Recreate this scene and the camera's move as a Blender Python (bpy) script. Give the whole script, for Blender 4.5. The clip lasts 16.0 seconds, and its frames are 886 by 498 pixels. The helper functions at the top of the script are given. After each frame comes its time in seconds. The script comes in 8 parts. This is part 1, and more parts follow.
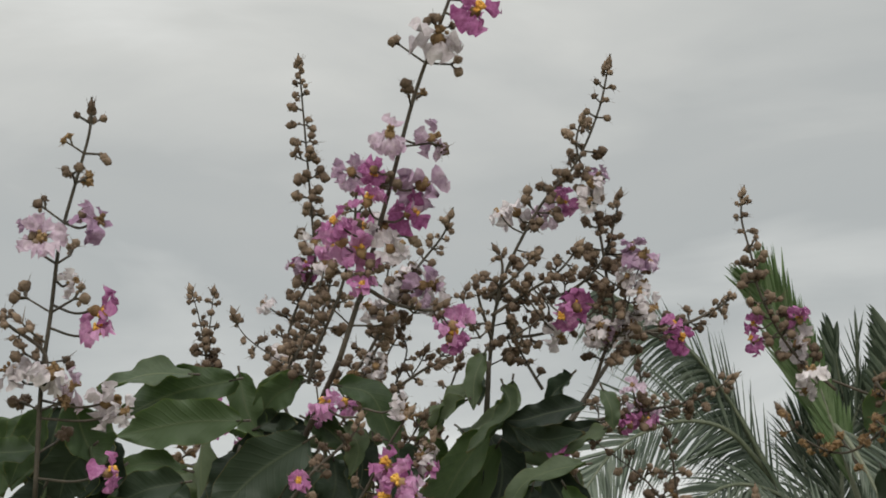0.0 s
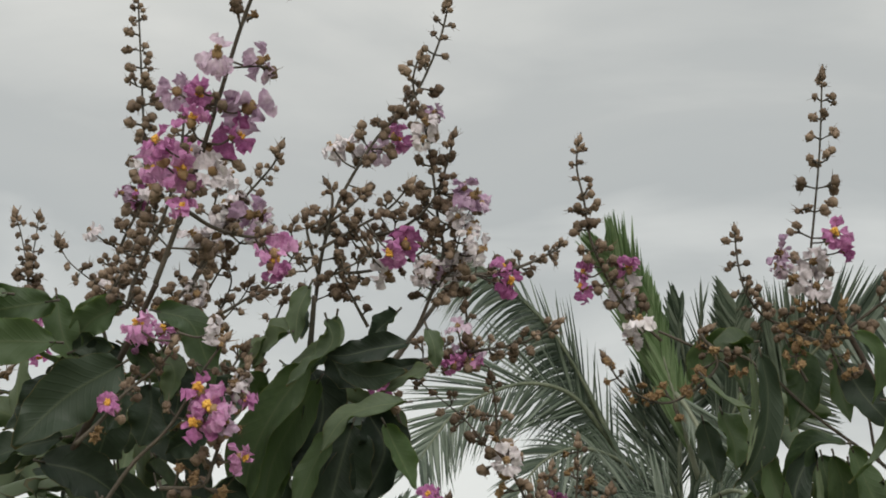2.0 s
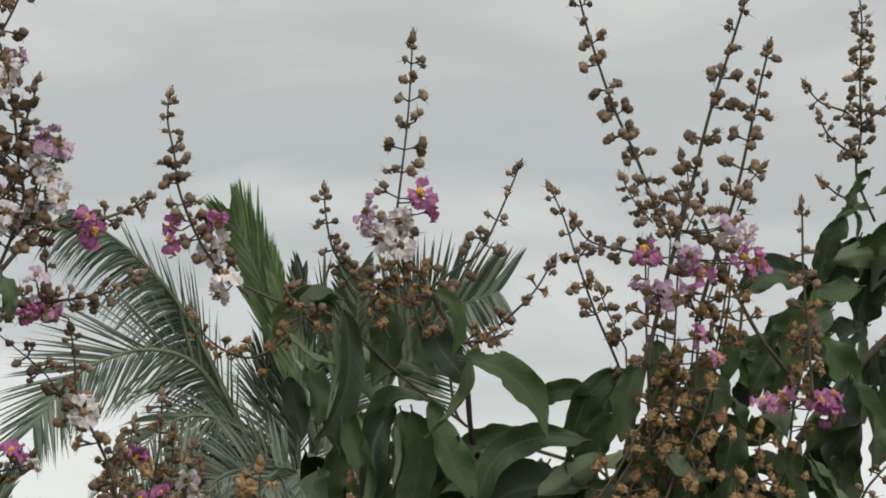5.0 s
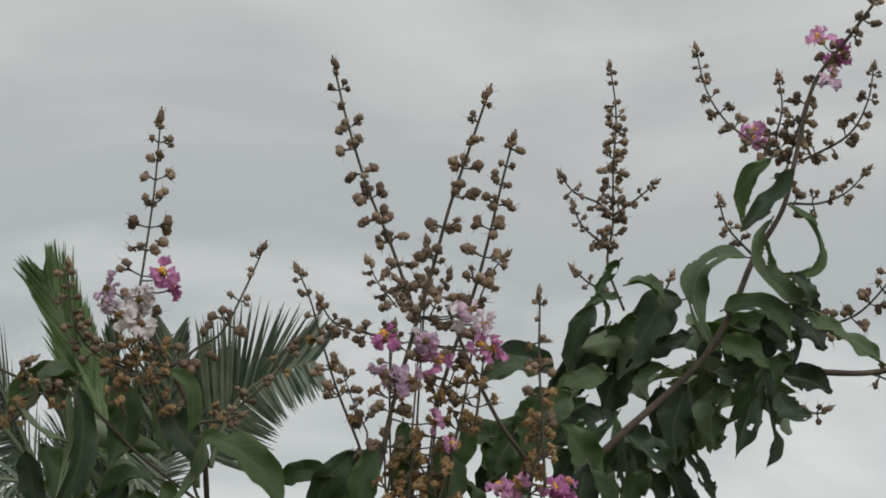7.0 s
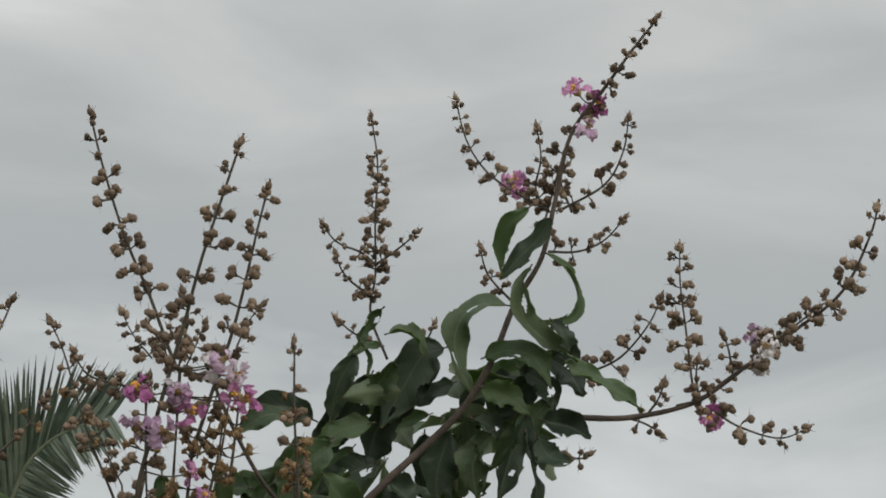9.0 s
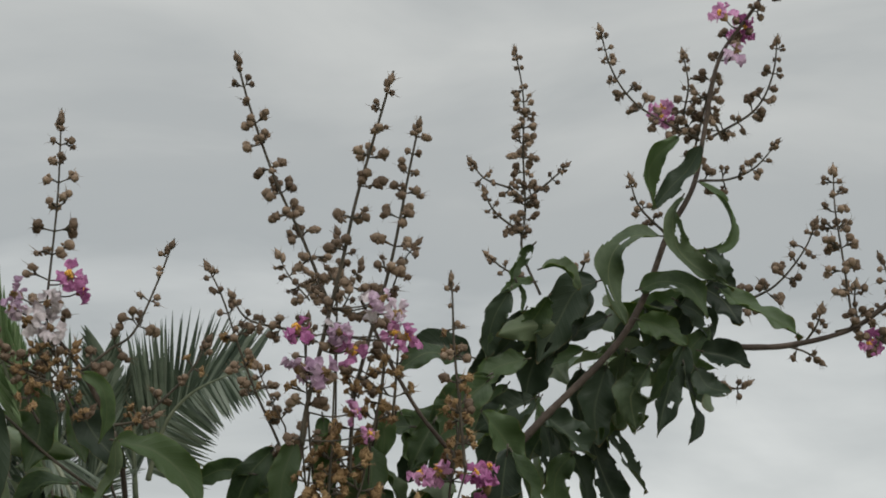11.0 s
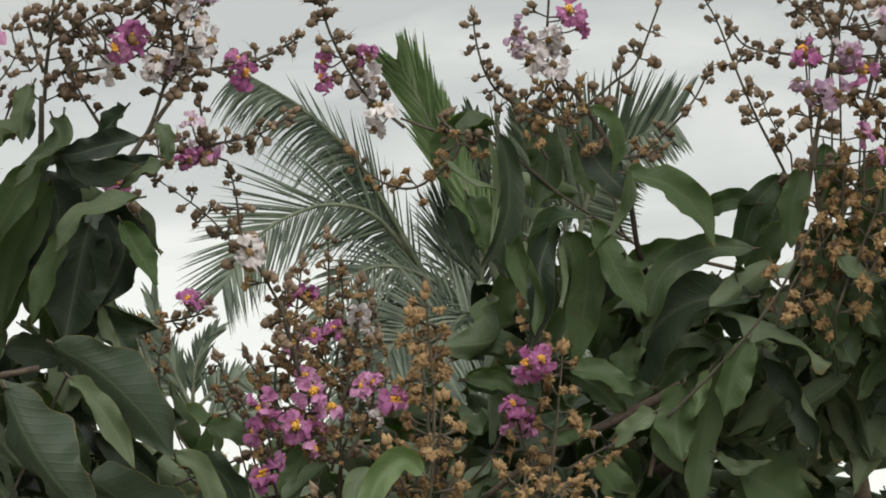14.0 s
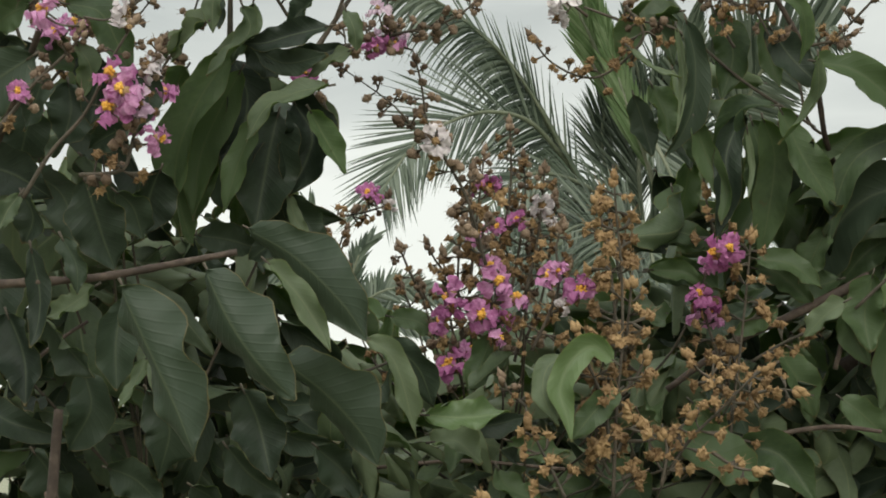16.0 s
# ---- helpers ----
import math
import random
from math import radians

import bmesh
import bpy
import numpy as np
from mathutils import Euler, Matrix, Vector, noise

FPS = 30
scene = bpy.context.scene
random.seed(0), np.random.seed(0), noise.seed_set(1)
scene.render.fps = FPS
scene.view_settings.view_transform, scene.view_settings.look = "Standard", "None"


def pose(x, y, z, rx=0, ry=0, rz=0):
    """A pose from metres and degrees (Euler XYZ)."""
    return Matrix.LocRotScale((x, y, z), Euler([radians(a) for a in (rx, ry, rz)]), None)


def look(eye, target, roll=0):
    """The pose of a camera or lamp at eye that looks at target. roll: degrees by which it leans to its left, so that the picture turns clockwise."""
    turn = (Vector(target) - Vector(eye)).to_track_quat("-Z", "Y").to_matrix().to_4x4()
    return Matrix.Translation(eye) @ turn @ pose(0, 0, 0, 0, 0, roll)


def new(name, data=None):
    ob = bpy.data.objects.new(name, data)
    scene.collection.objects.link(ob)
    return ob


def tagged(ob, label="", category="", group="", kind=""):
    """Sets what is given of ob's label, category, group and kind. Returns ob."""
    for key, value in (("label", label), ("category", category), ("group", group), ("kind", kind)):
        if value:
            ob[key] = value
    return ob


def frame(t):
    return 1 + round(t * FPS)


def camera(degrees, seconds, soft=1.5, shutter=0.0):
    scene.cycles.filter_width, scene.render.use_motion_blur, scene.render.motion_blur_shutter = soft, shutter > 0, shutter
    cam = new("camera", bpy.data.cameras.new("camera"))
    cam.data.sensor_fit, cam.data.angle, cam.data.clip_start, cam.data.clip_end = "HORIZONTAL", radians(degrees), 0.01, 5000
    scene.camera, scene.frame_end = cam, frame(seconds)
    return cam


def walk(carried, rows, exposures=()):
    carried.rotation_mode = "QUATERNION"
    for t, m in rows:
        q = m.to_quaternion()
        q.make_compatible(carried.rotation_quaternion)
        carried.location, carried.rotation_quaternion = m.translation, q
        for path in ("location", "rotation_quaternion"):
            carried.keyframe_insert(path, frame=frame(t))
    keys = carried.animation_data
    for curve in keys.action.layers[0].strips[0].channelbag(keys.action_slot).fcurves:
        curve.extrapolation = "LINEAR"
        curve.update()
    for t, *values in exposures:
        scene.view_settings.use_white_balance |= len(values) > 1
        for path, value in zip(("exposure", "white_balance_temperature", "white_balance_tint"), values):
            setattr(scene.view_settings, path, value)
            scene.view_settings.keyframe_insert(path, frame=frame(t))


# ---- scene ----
cam = camera(26.719, 16.0, soft=1.85)
walk(cam, [
    (0, pose(-0.1013, -0.0721, 1.6440, 105.618, -1.099, 9.466)),
    (0.5, pose(-0.0957, -0.0616, 1.6367, 105.273, -1.242, 8.115)),
    (1, pose(-0.0968, -0.0588, 1.6348, 105.197, -1.876, 6.986)),
    (1.5, pose(-0.0904, -0.0521, 1.6306, 104.843, -2.359, 5.748)),
    (2, pose(-0.0791, -0.0450, 1.6274, 104.521, -2.434, 4.509)),
    (2.5, pose(-0.0791, -0.0275, 1.6243, 103.941, -2.167, 3.354)),
    (3, pose(-0.0651, -0.0235, 1.6193, 103.399, -1.865, 2.622)),
    (3.5, pose(-0.0428, -0.0343, 1.6253, 102.795, -1.893, 1.675)),
    (4, pose(-0.0405, -0.0216, 1.6150, 103.011, -1.586, -0.984)),
    (4.2, pose(-0.0475, -0.0207, 1.6133, 103.256, -1.461, -2.632)),
    (6.3, pose(0.0376, -0.0863, 1.6138, 104.957, -1.365, -9.497)),
    (6.5, pose(0.0497, -0.0842, 1.6163, 105.221, -1.439, -10.099)),
    (7, pose(0.0550, -0.0809, 1.6256, 106.179, -1.461, -12.319)),
    (7.5, pose(0.0691, -0.0896, 1.6261, 107.496, -1.200, -14.376)),
    (8, pose(0.0839, -0.0925, 1.6282, 107.843, -0.583, -16.448)),
    (8.2, pose(0.0906, -0.0974, 1.6266, 107.929, -0.322, -17.173)),
    (10.3, pose(0.1150, -0.1010, 1.6196, 107.703, 1.285, -17.714)),
    (10.5, pose(0.1045, -0.0927, 1.6185, 107.434, 1.393, -16.701)),
    (11, pose(0.0811, -0.0749, 1.6144, 106.218, 1.609, -13.592)),
    (11.5, pose(0.0340, -0.0467, 1.6144, 104.256, 1.900, -10.633)),
    (12, pose(0.0300, -0.0336, 1.6118, 102.806, 1.715, -7.708)),
    (12.5, pose(0.0202, -0.0290, 1.6111, 102.261, 1.756, -5.903)),
    (13, pose(0.0159, -0.0273, 1.6085, 101.462, 1.819, -4.206)),
    (13.5, pose(0.0112, -0.0296, 1.6069, 100.590, 1.928, -2.503)),
    (14, pose(-0.0122, -0.0276, 1.5940, 99.196, 1.776, -0.660)),
    (14.5, pose(-0.0269, -0.0268, 1.5850, 97.854, 1.505, 1.214)),
    (15, pose(-0.0422, -0.0261, 1.5777, 97.119, 1.219, 2.447)),
    (15.5, pose(-0.0420, -0.0242, 1.5767, 96.869, 1.199, 3.300)),
    (16, pose(-0.0458, -0.0224, 1.5747, 96.558, 1.239, 3.984)),
], exposures=[(0, -0.08, 6620, 8), (1.5, -0.03, 6630, 8), (3.5, 0.11, 6640, 8), (7, -0.11, 6500, 8), (8.5, -0.18, 6470, 8), (10.5, -0.17, 6470, 8), (11.5, -0.1, 6540, 8), (12.5, 0.14, 6700, 8), (14, 0.25, 6730, 7), (15, 0.46, 6750, 5), (16, 0.27, 6750, 4)])

# ---- light ----
world = bpy.data.worlds.new("overcast")
scene.world = world
world.use_nodes = True
wn, wl = world.node_tree.nodes, world.node_tree.links
wn.clear()
sky = wn.new("ShaderNodeTexSky")
sky.sky_type, sky.sun_disc = "NISHITA", False
sky.sun_elevation, sky.sun_rotation = radians(35), radians(172)
coord = wn.new("ShaderNodeTexCoord")
stretch = wn.new("ShaderNodeMapping")
stretch.inputs["Scale"].default_value = (1.0, 1.0, 3.2)
wl.new(coord.outputs["Generated"], stretch.inputs["Vector"])
billow = wn.new("ShaderNodeTexNoise")
billow.inputs["Scale"].default_value, billow.inputs["Detail"].default_value = 4.2, 6.0
billow.inputs["Roughness"].default_value, billow.inputs["Distortion"].default_value = 0.5, 0.4
wl.new(stretch.outputs["Vector"], billow.inputs["Vector"])
height = wn.new("ShaderNodeSeparateXYZ")
wl.new(coord.outputs["Generated"], height.inputs["Vector"])
lift = wn.new("ShaderNodeMath")
lift.operation, lift.inputs[1].default_value, lift.inputs[2].default_value = "MULTIPLY_ADD", 0.32, -0.16
wl.new(billow.outputs["Fac"], lift.inputs[0])
band = wn.new("ShaderNodeMath")
band.operation = "ADD"
wl.new(height.outputs["Z"], band.inputs[0]), wl.new(lift.outputs["Value"], band.inputs[1])
west = wn.new("ShaderNodeMath")
west.operation, west.inputs[1].default_value = "MINIMUM", 0.0
wl.new(height.outputs["X"], west.inputs[0])
east = wn.new("ShaderNodeMath")
east.operation, east.inputs[1].default_value, east.inputs[2].default_value = "MULTIPLY_ADD", 0.17, -0.0375
wl.new(height.outputs["X"], east.inputs[0])
east_side = wn.new("ShaderNodeMath")
east_side.operation, east_side.inputs[1].default_value = "MAXIMUM", 0.0
wl.new(east.outputs["Value"], east_side.inputs[0])
sides = wn.new("ShaderNodeMath")
sides.operation = "ADD"
wl.new(east_side.outputs["Value"], sides.inputs[0]), wl.new(band.outputs["Value"], sides.inputs[1])
drift = wn.new("ShaderNodeMath")
drift.operation, drift.inputs[1].default_value = "MULTIPLY_ADD", -0.17
wl.new(west.outputs["Value"], drift.inputs[0]), wl.new(sides.outputs["Value"], drift.inputs[2])
ramp = wn.new("ShaderNodeValToRGB")
ramp.color_ramp.elements[0].position, ramp.color_ramp.elements[0].color = 0.02, (0.84, 0.85, 0.84, 1)
ramp.color_ramp.elements[1].position, ramp.color_ramp.elements[1].color = 0.95, (1.55, 1.58, 1.6, 1)
for place, shade in ((0.15, (0.76, 0.77, 0.76, 1)), (0.27, (0.47, 0.49, 0.495, 1)), (0.34, (0.50, 0.515, 0.515, 1)), (0.44, (0.66, 0.665, 0.65, 1)), (0.6, (1.05, 1.06, 1.06, 1))):
    ramp.color_ramp.elements.new(place).color = shade
wl.new(drift.outputs["Value"], ramp.inputs["Fac"])
clear, cloud = wn.new("ShaderNodeBackground"), wn.new("ShaderNodeBackground")
clear.inputs["Strength"].default_value, cloud.inputs["Strength"].default_value = 0.1, 1.02
wl.new(sky.outputs["Color"], clear.inputs["Color"]), wl.new(ramp.outputs["Color"], cloud.inputs["Color"])
veil = wn.new("ShaderNodeMixShader")
veil.inputs["Fac"].default_value = 0.94
wl.new(clear.outputs["Background"], veil.inputs[1]), wl.new(cloud.outputs["Background"], veil.inputs[2])
wout = wn.new("ShaderNodeOutputWorld")
wl.new(veil.outputs["Shader"], wout.inputs["Surface"])
sun = new("sun", bpy.data.lights.new("sun", "SUN"))
sun.data.energy, sun.data.angle, sun.data.color = 1.6, radians(45), (1.0, 0.97, 0.92)
sun.matrix_world = look((0.8, -6.0, 4.3), (0.0, 0, 0))


# ---- materials ----
def material(name, colors, scale=40.0, rough=0.6, bump=0.2, per_object=0.25, translucent=0.0, metallic=0.0, detail=6.0, spec=0.4, by_piece=False):
    """Two-scale mottled surface; colors: two or three linear colours from low to high."""
    m = bpy.data.materials.new(name)
    m.use_nodes = True
    n, l = m.node_tree.nodes, m.node_tree.links
    b = n["Principled BSDF"]
    tc = n.new("ShaderNodeTexCoord")
    fine, broad = n.new("ShaderNodeTexNoise"), n.new("ShaderNodeTexNoise")
    fine.inputs["Scale"].default_value, fine.inputs["Detail"].default_value = scale * 6, detail
    broad.inputs["Scale"].default_value, broad.inputs["Detail"].default_value = scale, 3
    info = n.new("ShaderNodeObjectInfo")
    for tex in (fine, broad):
        l.new(tc.outputs["Object"], tex.inputs["Vector"])
    mixn = n.new("ShaderNodeMath")
    mixn.operation = "MULTIPLY_ADD"
    mixn.inputs[1].default_value = 0.4
    l.new(fine.outputs["Fac"], mixn.inputs[0])
    half = n.new("ShaderNodeMath")
    half.operation, half.inputs[1].default_value = "MULTIPLY", 0.6
    l.new(broad.outputs["Fac"], half.inputs[0]), l.new(half.outputs[0], mixn.inputs[2])
    shift = n.new("ShaderNodeMath")
    shift.operation, shift.inputs[1].default_value = "MULTIPLY_ADD", per_object
    piece = n.new("ShaderNodeNewGeometry")
    l.new(piece.outputs["Random Per Island"] if by_piece else info.outputs["Random"], shift.inputs[0])
    sub = n.new("ShaderNodeMath")
    sub.operation, sub.inputs[1].default_value = "SUBTRACT", per_object / 2
    l.new(mixn.outputs[0], sub.inputs[0]), l.new(sub.outputs[0], shift.inputs[2])
    cr = n.new("ShaderNodeValToRGB")
    cr.color_ramp.elements[0].position, cr.color_ramp.elements[1].position = 0.32, 0.68
    cr.color_ramp.elements[0].color, cr.color_ramp.elements[1].color = (*colors[0], 1), (*colors[-1], 1)
    if len(colors) > 2:
        cr.color_ramp.elements.new(0.5).color = (*colors[1], 1)
    l.new(shift.outputs[0], cr.inputs["Fac"]), l.new(cr.outputs["Color"], b.inputs["Base Color"])
    bp = n.new("ShaderNodeBump")
    bp.inputs["Strength"].default_value, bp.inputs["Distance"].default_value = bump, 0.002
    l.new(fine.outputs["Fac"], bp.inputs["Height"]), l.new(bp.outputs["Normal"], b.inputs["Normal"])
    b.inputs["Roughness"].default_value, b.inputs["Metallic"].default_value = rough, metallic
    b.inputs["Specular IOR Level"].default_value = spec
    if translucent:
        tr, mx, out = n.new("ShaderNodeBsdfTranslucent"), n.new("ShaderNodeMixShader"), n["Material Output"]
        l.new(cr.outputs["Color"], tr.inputs["Color"])
        mx.inputs["Fac"].default_value = translucent
        l.new(b.outputs["BSDF"], mx.inputs[1]), l.new(tr.outputs["BSDF"], mx.inputs[2]), l.new(mx.outputs["Shader"], out.inputs["Surface"])
    return m


def leaf_material(name, dark, light, rib, rough, gloss, through_light, vein=1.0):
    """Leaf blade: feathered side veins and a midrib from the UV map, blotches, and light through the blade."""
    m = bpy.data.materials.new(name)
    m.use_nodes = True
    n, l = m.node_tree.nodes, m.node_tree.links
    b, out = n["Principled BSDF"], n["Material Output"]

    def calc(op, a, c=None, d=None):
        node = n.new("ShaderNodeMath")
        node.operation = op
        for k, v in enumerate((a, c, d)):
            if v is None:
                continue
            if isinstance(v, (int, float)):
                node.inputs[k].default_value = v
            else:
                l.new(v, node.inputs[k])
        return node.outputs[0]

    uv = n.new("ShaderNodeUVMap")
    sep = n.new("ShaderNodeSeparateXYZ")
    l.new(uv.outputs["UV"], sep.inputs["Vector"])
    across = calc("ABSOLUTE", calc("SUBTRACT", sep.outputs["Y"], 0.5))
    slant = calc("SUBTRACT", sep.outputs["X"], calc("MULTIPLY", calc("POWER", across, 0.8), 0.3))
    wave = calc("SINE", calc("MULTIPLY", slant, 92.0))
    veins = calc("POWER", calc("MAXIMUM", wave, 0.0), 3.5)
    midrib = calc("SUBTRACT", 1.0, calc("MINIMUM", calc("MULTIPLY", across, 26.0), 1.0))
    noise_tex = n.new("ShaderNodeTexNoise")
    noise_tex.inputs["Scale"].default_value, noise_tex.inputs["Detail"].default_value = 26.0, 7.0
    fine = n.new("ShaderNodeTexNoise")
    fine.inputs["Scale"].default_value, fine.inputs["Detail"].default_value = 180.0, 4.0
    tc = n.new("ShaderNodeTexCoord")
    l.new(tc.outputs["Object"], noise_tex.inputs["Vector"]), l.new(tc.outputs["Object"], fine.inputs["Vector"])
    info, piece = n.new("ShaderNodeObjectInfo"), n.new("ShaderNodeNewGeometry")
    chance = calc("FRACT", calc("ADD", info.outputs["Random"], piece.outputs["Random Per Island"]))
    tone = calc("ADD", calc("MULTIPLY", noise_tex.outputs["Fac"], 0.75), calc("MULTIPLY", chance, 0.75))
    tone = calc("ADD", tone, calc("MULTIPLY", fine.outputs["Fac"], 0.35))
    cr = n.new("ShaderNodeValToRGB")
    cr.color_ramp.elements[0].position, cr.color_ramp.elements[1].position = 0.45, 1.15
    cr.color_ramp.elements[0].color, cr.color_ramp.elements[1].color = (*dark, 1), (*light, 1)
    l.new(tone, cr.inputs["Fac"])
    mix = n.new("ShaderNodeMix")
    mix.data_type = "RGBA"
    l.new(calc("MINIMUM", calc("ADD", calc("MULTIPLY", veins, 0.03 * vein), calc("MULTIPLY", midrib, 0.65)), 1.0), mix.inputs["Factor"])
    l.new(cr.outputs["Color"], mix.inputs["A"])
    mix.inputs["B"].default_value = (*rib, 1)
    spots = n.new("ShaderNodeTexNoise")
    spots.inputs["Scale"].default_value, spots.inputs["Detail"].default_value = 45.0, 5.0
    l.new(tc.outputs["Object"], spots.inputs["Vector"])
    speck = n.new("ShaderNodeMix")
    speck.data_type = "RGBA"
    l.new(calc("MULTIPLY", calc("GREATER_THAN", spots.outputs["Fac"], 0.735), 0.35), speck.inputs["Factor"])
    l.new(mix.outputs["Result"], speck.inputs["A"])
    speck.inputs["B"].default_value = (0.10, 0.075, 0.03, 1)
    ends = calc("GREATER_THAN", calc("ADD", calc("ADD", calc("POWER", sep.outputs["X"], 9.0), calc("POWER", calc("MULTIPLY", across, 2.0), 14.0)), calc("MULTIPLY", spots.outputs["Fac"], 0.9)), 1.28)
    withered = n.new("ShaderNodeMix")
    withered.data_type = "RGBA"
    l.new(calc("MULTIPLY", ends, 0.55), withered.inputs["Factor"])
    l.new(speck.outputs["Result"], withered.inputs["A"])
    withered.inputs["B"].default_value = (0.16, 0.115, 0.05, 1)
    color = withered.outputs["Result"]
    l.new(color, b.inputs["Base Color"])
    bp = n.new("ShaderNodeBump")
    bp.inputs["Strength"].default_value, bp.inputs["Distance"].default_value = 0.24 * vein, 0.001
    l.new(calc("ADD", calc("ADD", veins, midrib), calc("MULTIPLY", fine.outputs["Fac"], 0.35)), bp.inputs["Height"])
    l.new(bp.outputs["Normal"], b.inputs["Normal"])
    b.inputs["Specular IOR Level"].default_value = gloss
    l.new(calc("ADD", calc("MULTIPLY", spots.outputs["Fac"], 0.5), rough - 0.22), b.inputs["Roughness"])
    tr, mx = n.new("ShaderNodeBsdfTranslucent"), n.new("ShaderNodeMixShader")
    boost = n.new("ShaderNodeMix")
    boost.data_type, boost.blend_type = "RGBA", "MULTIPLY"
    boost.inputs["Factor"].default_value = 1.0
    l.new(color, boost.inputs["A"])
    boost.inputs["B"].default_value = (1.3, 1.5, 0.5, 1)
    l.new(boost.outputs["Result"], tr.inputs["Color"])
    mx.inputs["Fac"].default_value = through_light
    l.new(b.outputs["BSDF"], mx.inputs[1]), l.new(tr.outputs["BSDF"], mx.inputs[2]), l.new(mx.outputs["Shader"], out.inputs["Surface"])
    return m


STEM = material("green_brown_stem", ((0.037, 0.034, 0.024), (0.062, 0.051, 0.037), (0.095, 0.074, 0.054)), 60, 0.75, 0.3, 0.1)
BARK = material("smooth_bark", ((0.06, 0.04, 0.028), (0.12, 0.08, 0.06), (0.20, 0.145, 0.11)), 25, 0.8, 0.5, 0.15)
TWIG = material("red_brown_twig", ((0.03, 0.021, 0.016), (0.06, 0.042, 0.032), (0.12, 0.09, 0.07)), 30, 0.75, 0.6, 0.15)
OLD_BARK = material("dark_old_bark", ((0.03, 0.022, 0.018), (0.055, 0.04, 0.032), (0.10, 0.075, 0.06)), 25, 0.85, 0.5, 0.1)
BUD = material("brown_felt_bud", ((0.092, 0.062, 0.042), (0.16, 0.112, 0.077), (0.25, 0.18, 0.127)), 90, 0.9, 0.5, 0.35)
CALYX = material("rusty_calyx", ((0.128, 0.077, 0.036), (0.22, 0.136, 0.064), (0.325, 0.215, 0.107)), 80, 0.9, 0.5, 0.35)
MAGENTA = material("magenta_petal", ((0.31, 0.08, 0.225), (0.47, 0.17, 0.365), (0.64, 0.335, 0.54)), 45, 0.7, 0.3, 0.3, 0.35)
MAUVE = material("faded_mauve_petal", ((0.36, 0.22, 0.34), (0.50, 0.355, 0.47), (0.66, 0.54, 0.62)), 45, 0.7, 0.3, 0.3, 0.3)
WHITE = material("bleached_white_petal", ((0.50, 0.44, 0.46), (0.65, 0.59, 0.61), (0.77, 0.72, 0.72)), 45, 0.7, 0.3, 0.25, 0.3)
YELLOW = material("yellow_stamens", ((0.50, 0.22, 0.04), (0.68, 0.36, 0.06), (0.80, 0.48, 0.10)), 200, 0.8, 0.3, 0.2)
LEAF_TOP = leaf_material("leaf_upper_side", (0.034, 0.057, 0.028), (0.092, 0.136, 0.063), (0.13, 0.16, 0.08), 0.46, 0.36, 0.44)
# darker copy of the upper side: shade within the shrubs put into the colour
LEAF_DARKENED = leaf_material("darkened_leaf_upper_side", (0.014, 0.023, 0.015), (0.037, 0.055, 0.034), (0.085, 0.105, 0.062), 0.5, 0.3, 0.2, 0.9)
LEAF_UNDER = leaf_material("leaf_lower_side", (0.066, 0.095, 0.054), (0.135, 0.172, 0.10), (0.19, 0.215, 0.125), 0.52, 0.3, 0.38, 0.7)
LEAF_YOUNG = leaf_material("young_leaf_upper_side", (0.075, 0.125, 0.05), (0.15, 0.215, 0.095), (0.20, 0.25, 0.12), 0.42, 0.5, 0.4)
PALM_LEAF = material("palm_leaflet", ((0.032, 0.048, 0.032), (0.075, 0.10, 0.07), (0.14, 0.168, 0.128)), 1.4, 0.42, 0.1, 0.55, 0.18, by_piece=True)
PALM_YOUNG = material("young_palm_leaflet", ((0.06, 0.105, 0.036), (0.11, 0.168, 0.07), (0.17, 0.23, 0.12)), 1.4, 0.45, 0.1, 0.5, 0.3, by_piece=True)
PALM_RIB = material("palm_rib", ((0.065, 0.08, 0.05), (0.11, 0.125, 0.082), (0.18, 0.19, 0.135)), 3, 0.55, 0.2, 0.2)
PALM_TRUNK = material("grey_palm_trunk", ((0.10, 0.09, 0.075), (0.18, 0.165, 0.14), (0.28, 0.26, 0.23)), 4, 0.9, 0.6, 0.1)
# unseen ground, coloured pale so that it bounces light up into the shrubs
PALE_GROUND = material("pale_ground", ((0.13, 0.135, 0.085), (0.20, 0.205, 0.14), (0.29, 0.285, 0.21)), 0.6, 0.9, 0.6, 0.1)


# ---- building blocks ----
def part(name, bm, mats, parent, label=""):
    """Links a bmesh as one mesh object under a thing or a part."""
    me = bpy.data.meshes.new(name)
    bm.to_mesh(me)
    bm.free()
    for m in mats if isinstance(mats, (list, tuple)) else (mats,):
        me.materials.append(m)
    ob = new(name, me)
    ob.parent = parent
    if label:
        tagged(ob, label)
    return ob


def spline(pts, steps):
    """Catmull-Rom through the points: rows of places."""
    p = [Vector(q) for q in pts]
    if len(p) == 2:
        return [p[0].lerp(p[1], k / steps) for k in range(steps + 1)]
    p = [2 * p[0] - p[1], *p, 2 * p[-1] - p[-2]]
    out = []
    for i in range(1, len(p) - 2):
        a, b, c, d = p[i - 1 : i + 3]
        for k in range(steps):
            t = k / steps
            out.append(0.5 * (2 * b + (c - a) * t + (2 * a - 5 * b + 4 * c - d) * t * t + (3 * b - a - 3 * c + d) * t**3))
    return [*out, p[-2]]


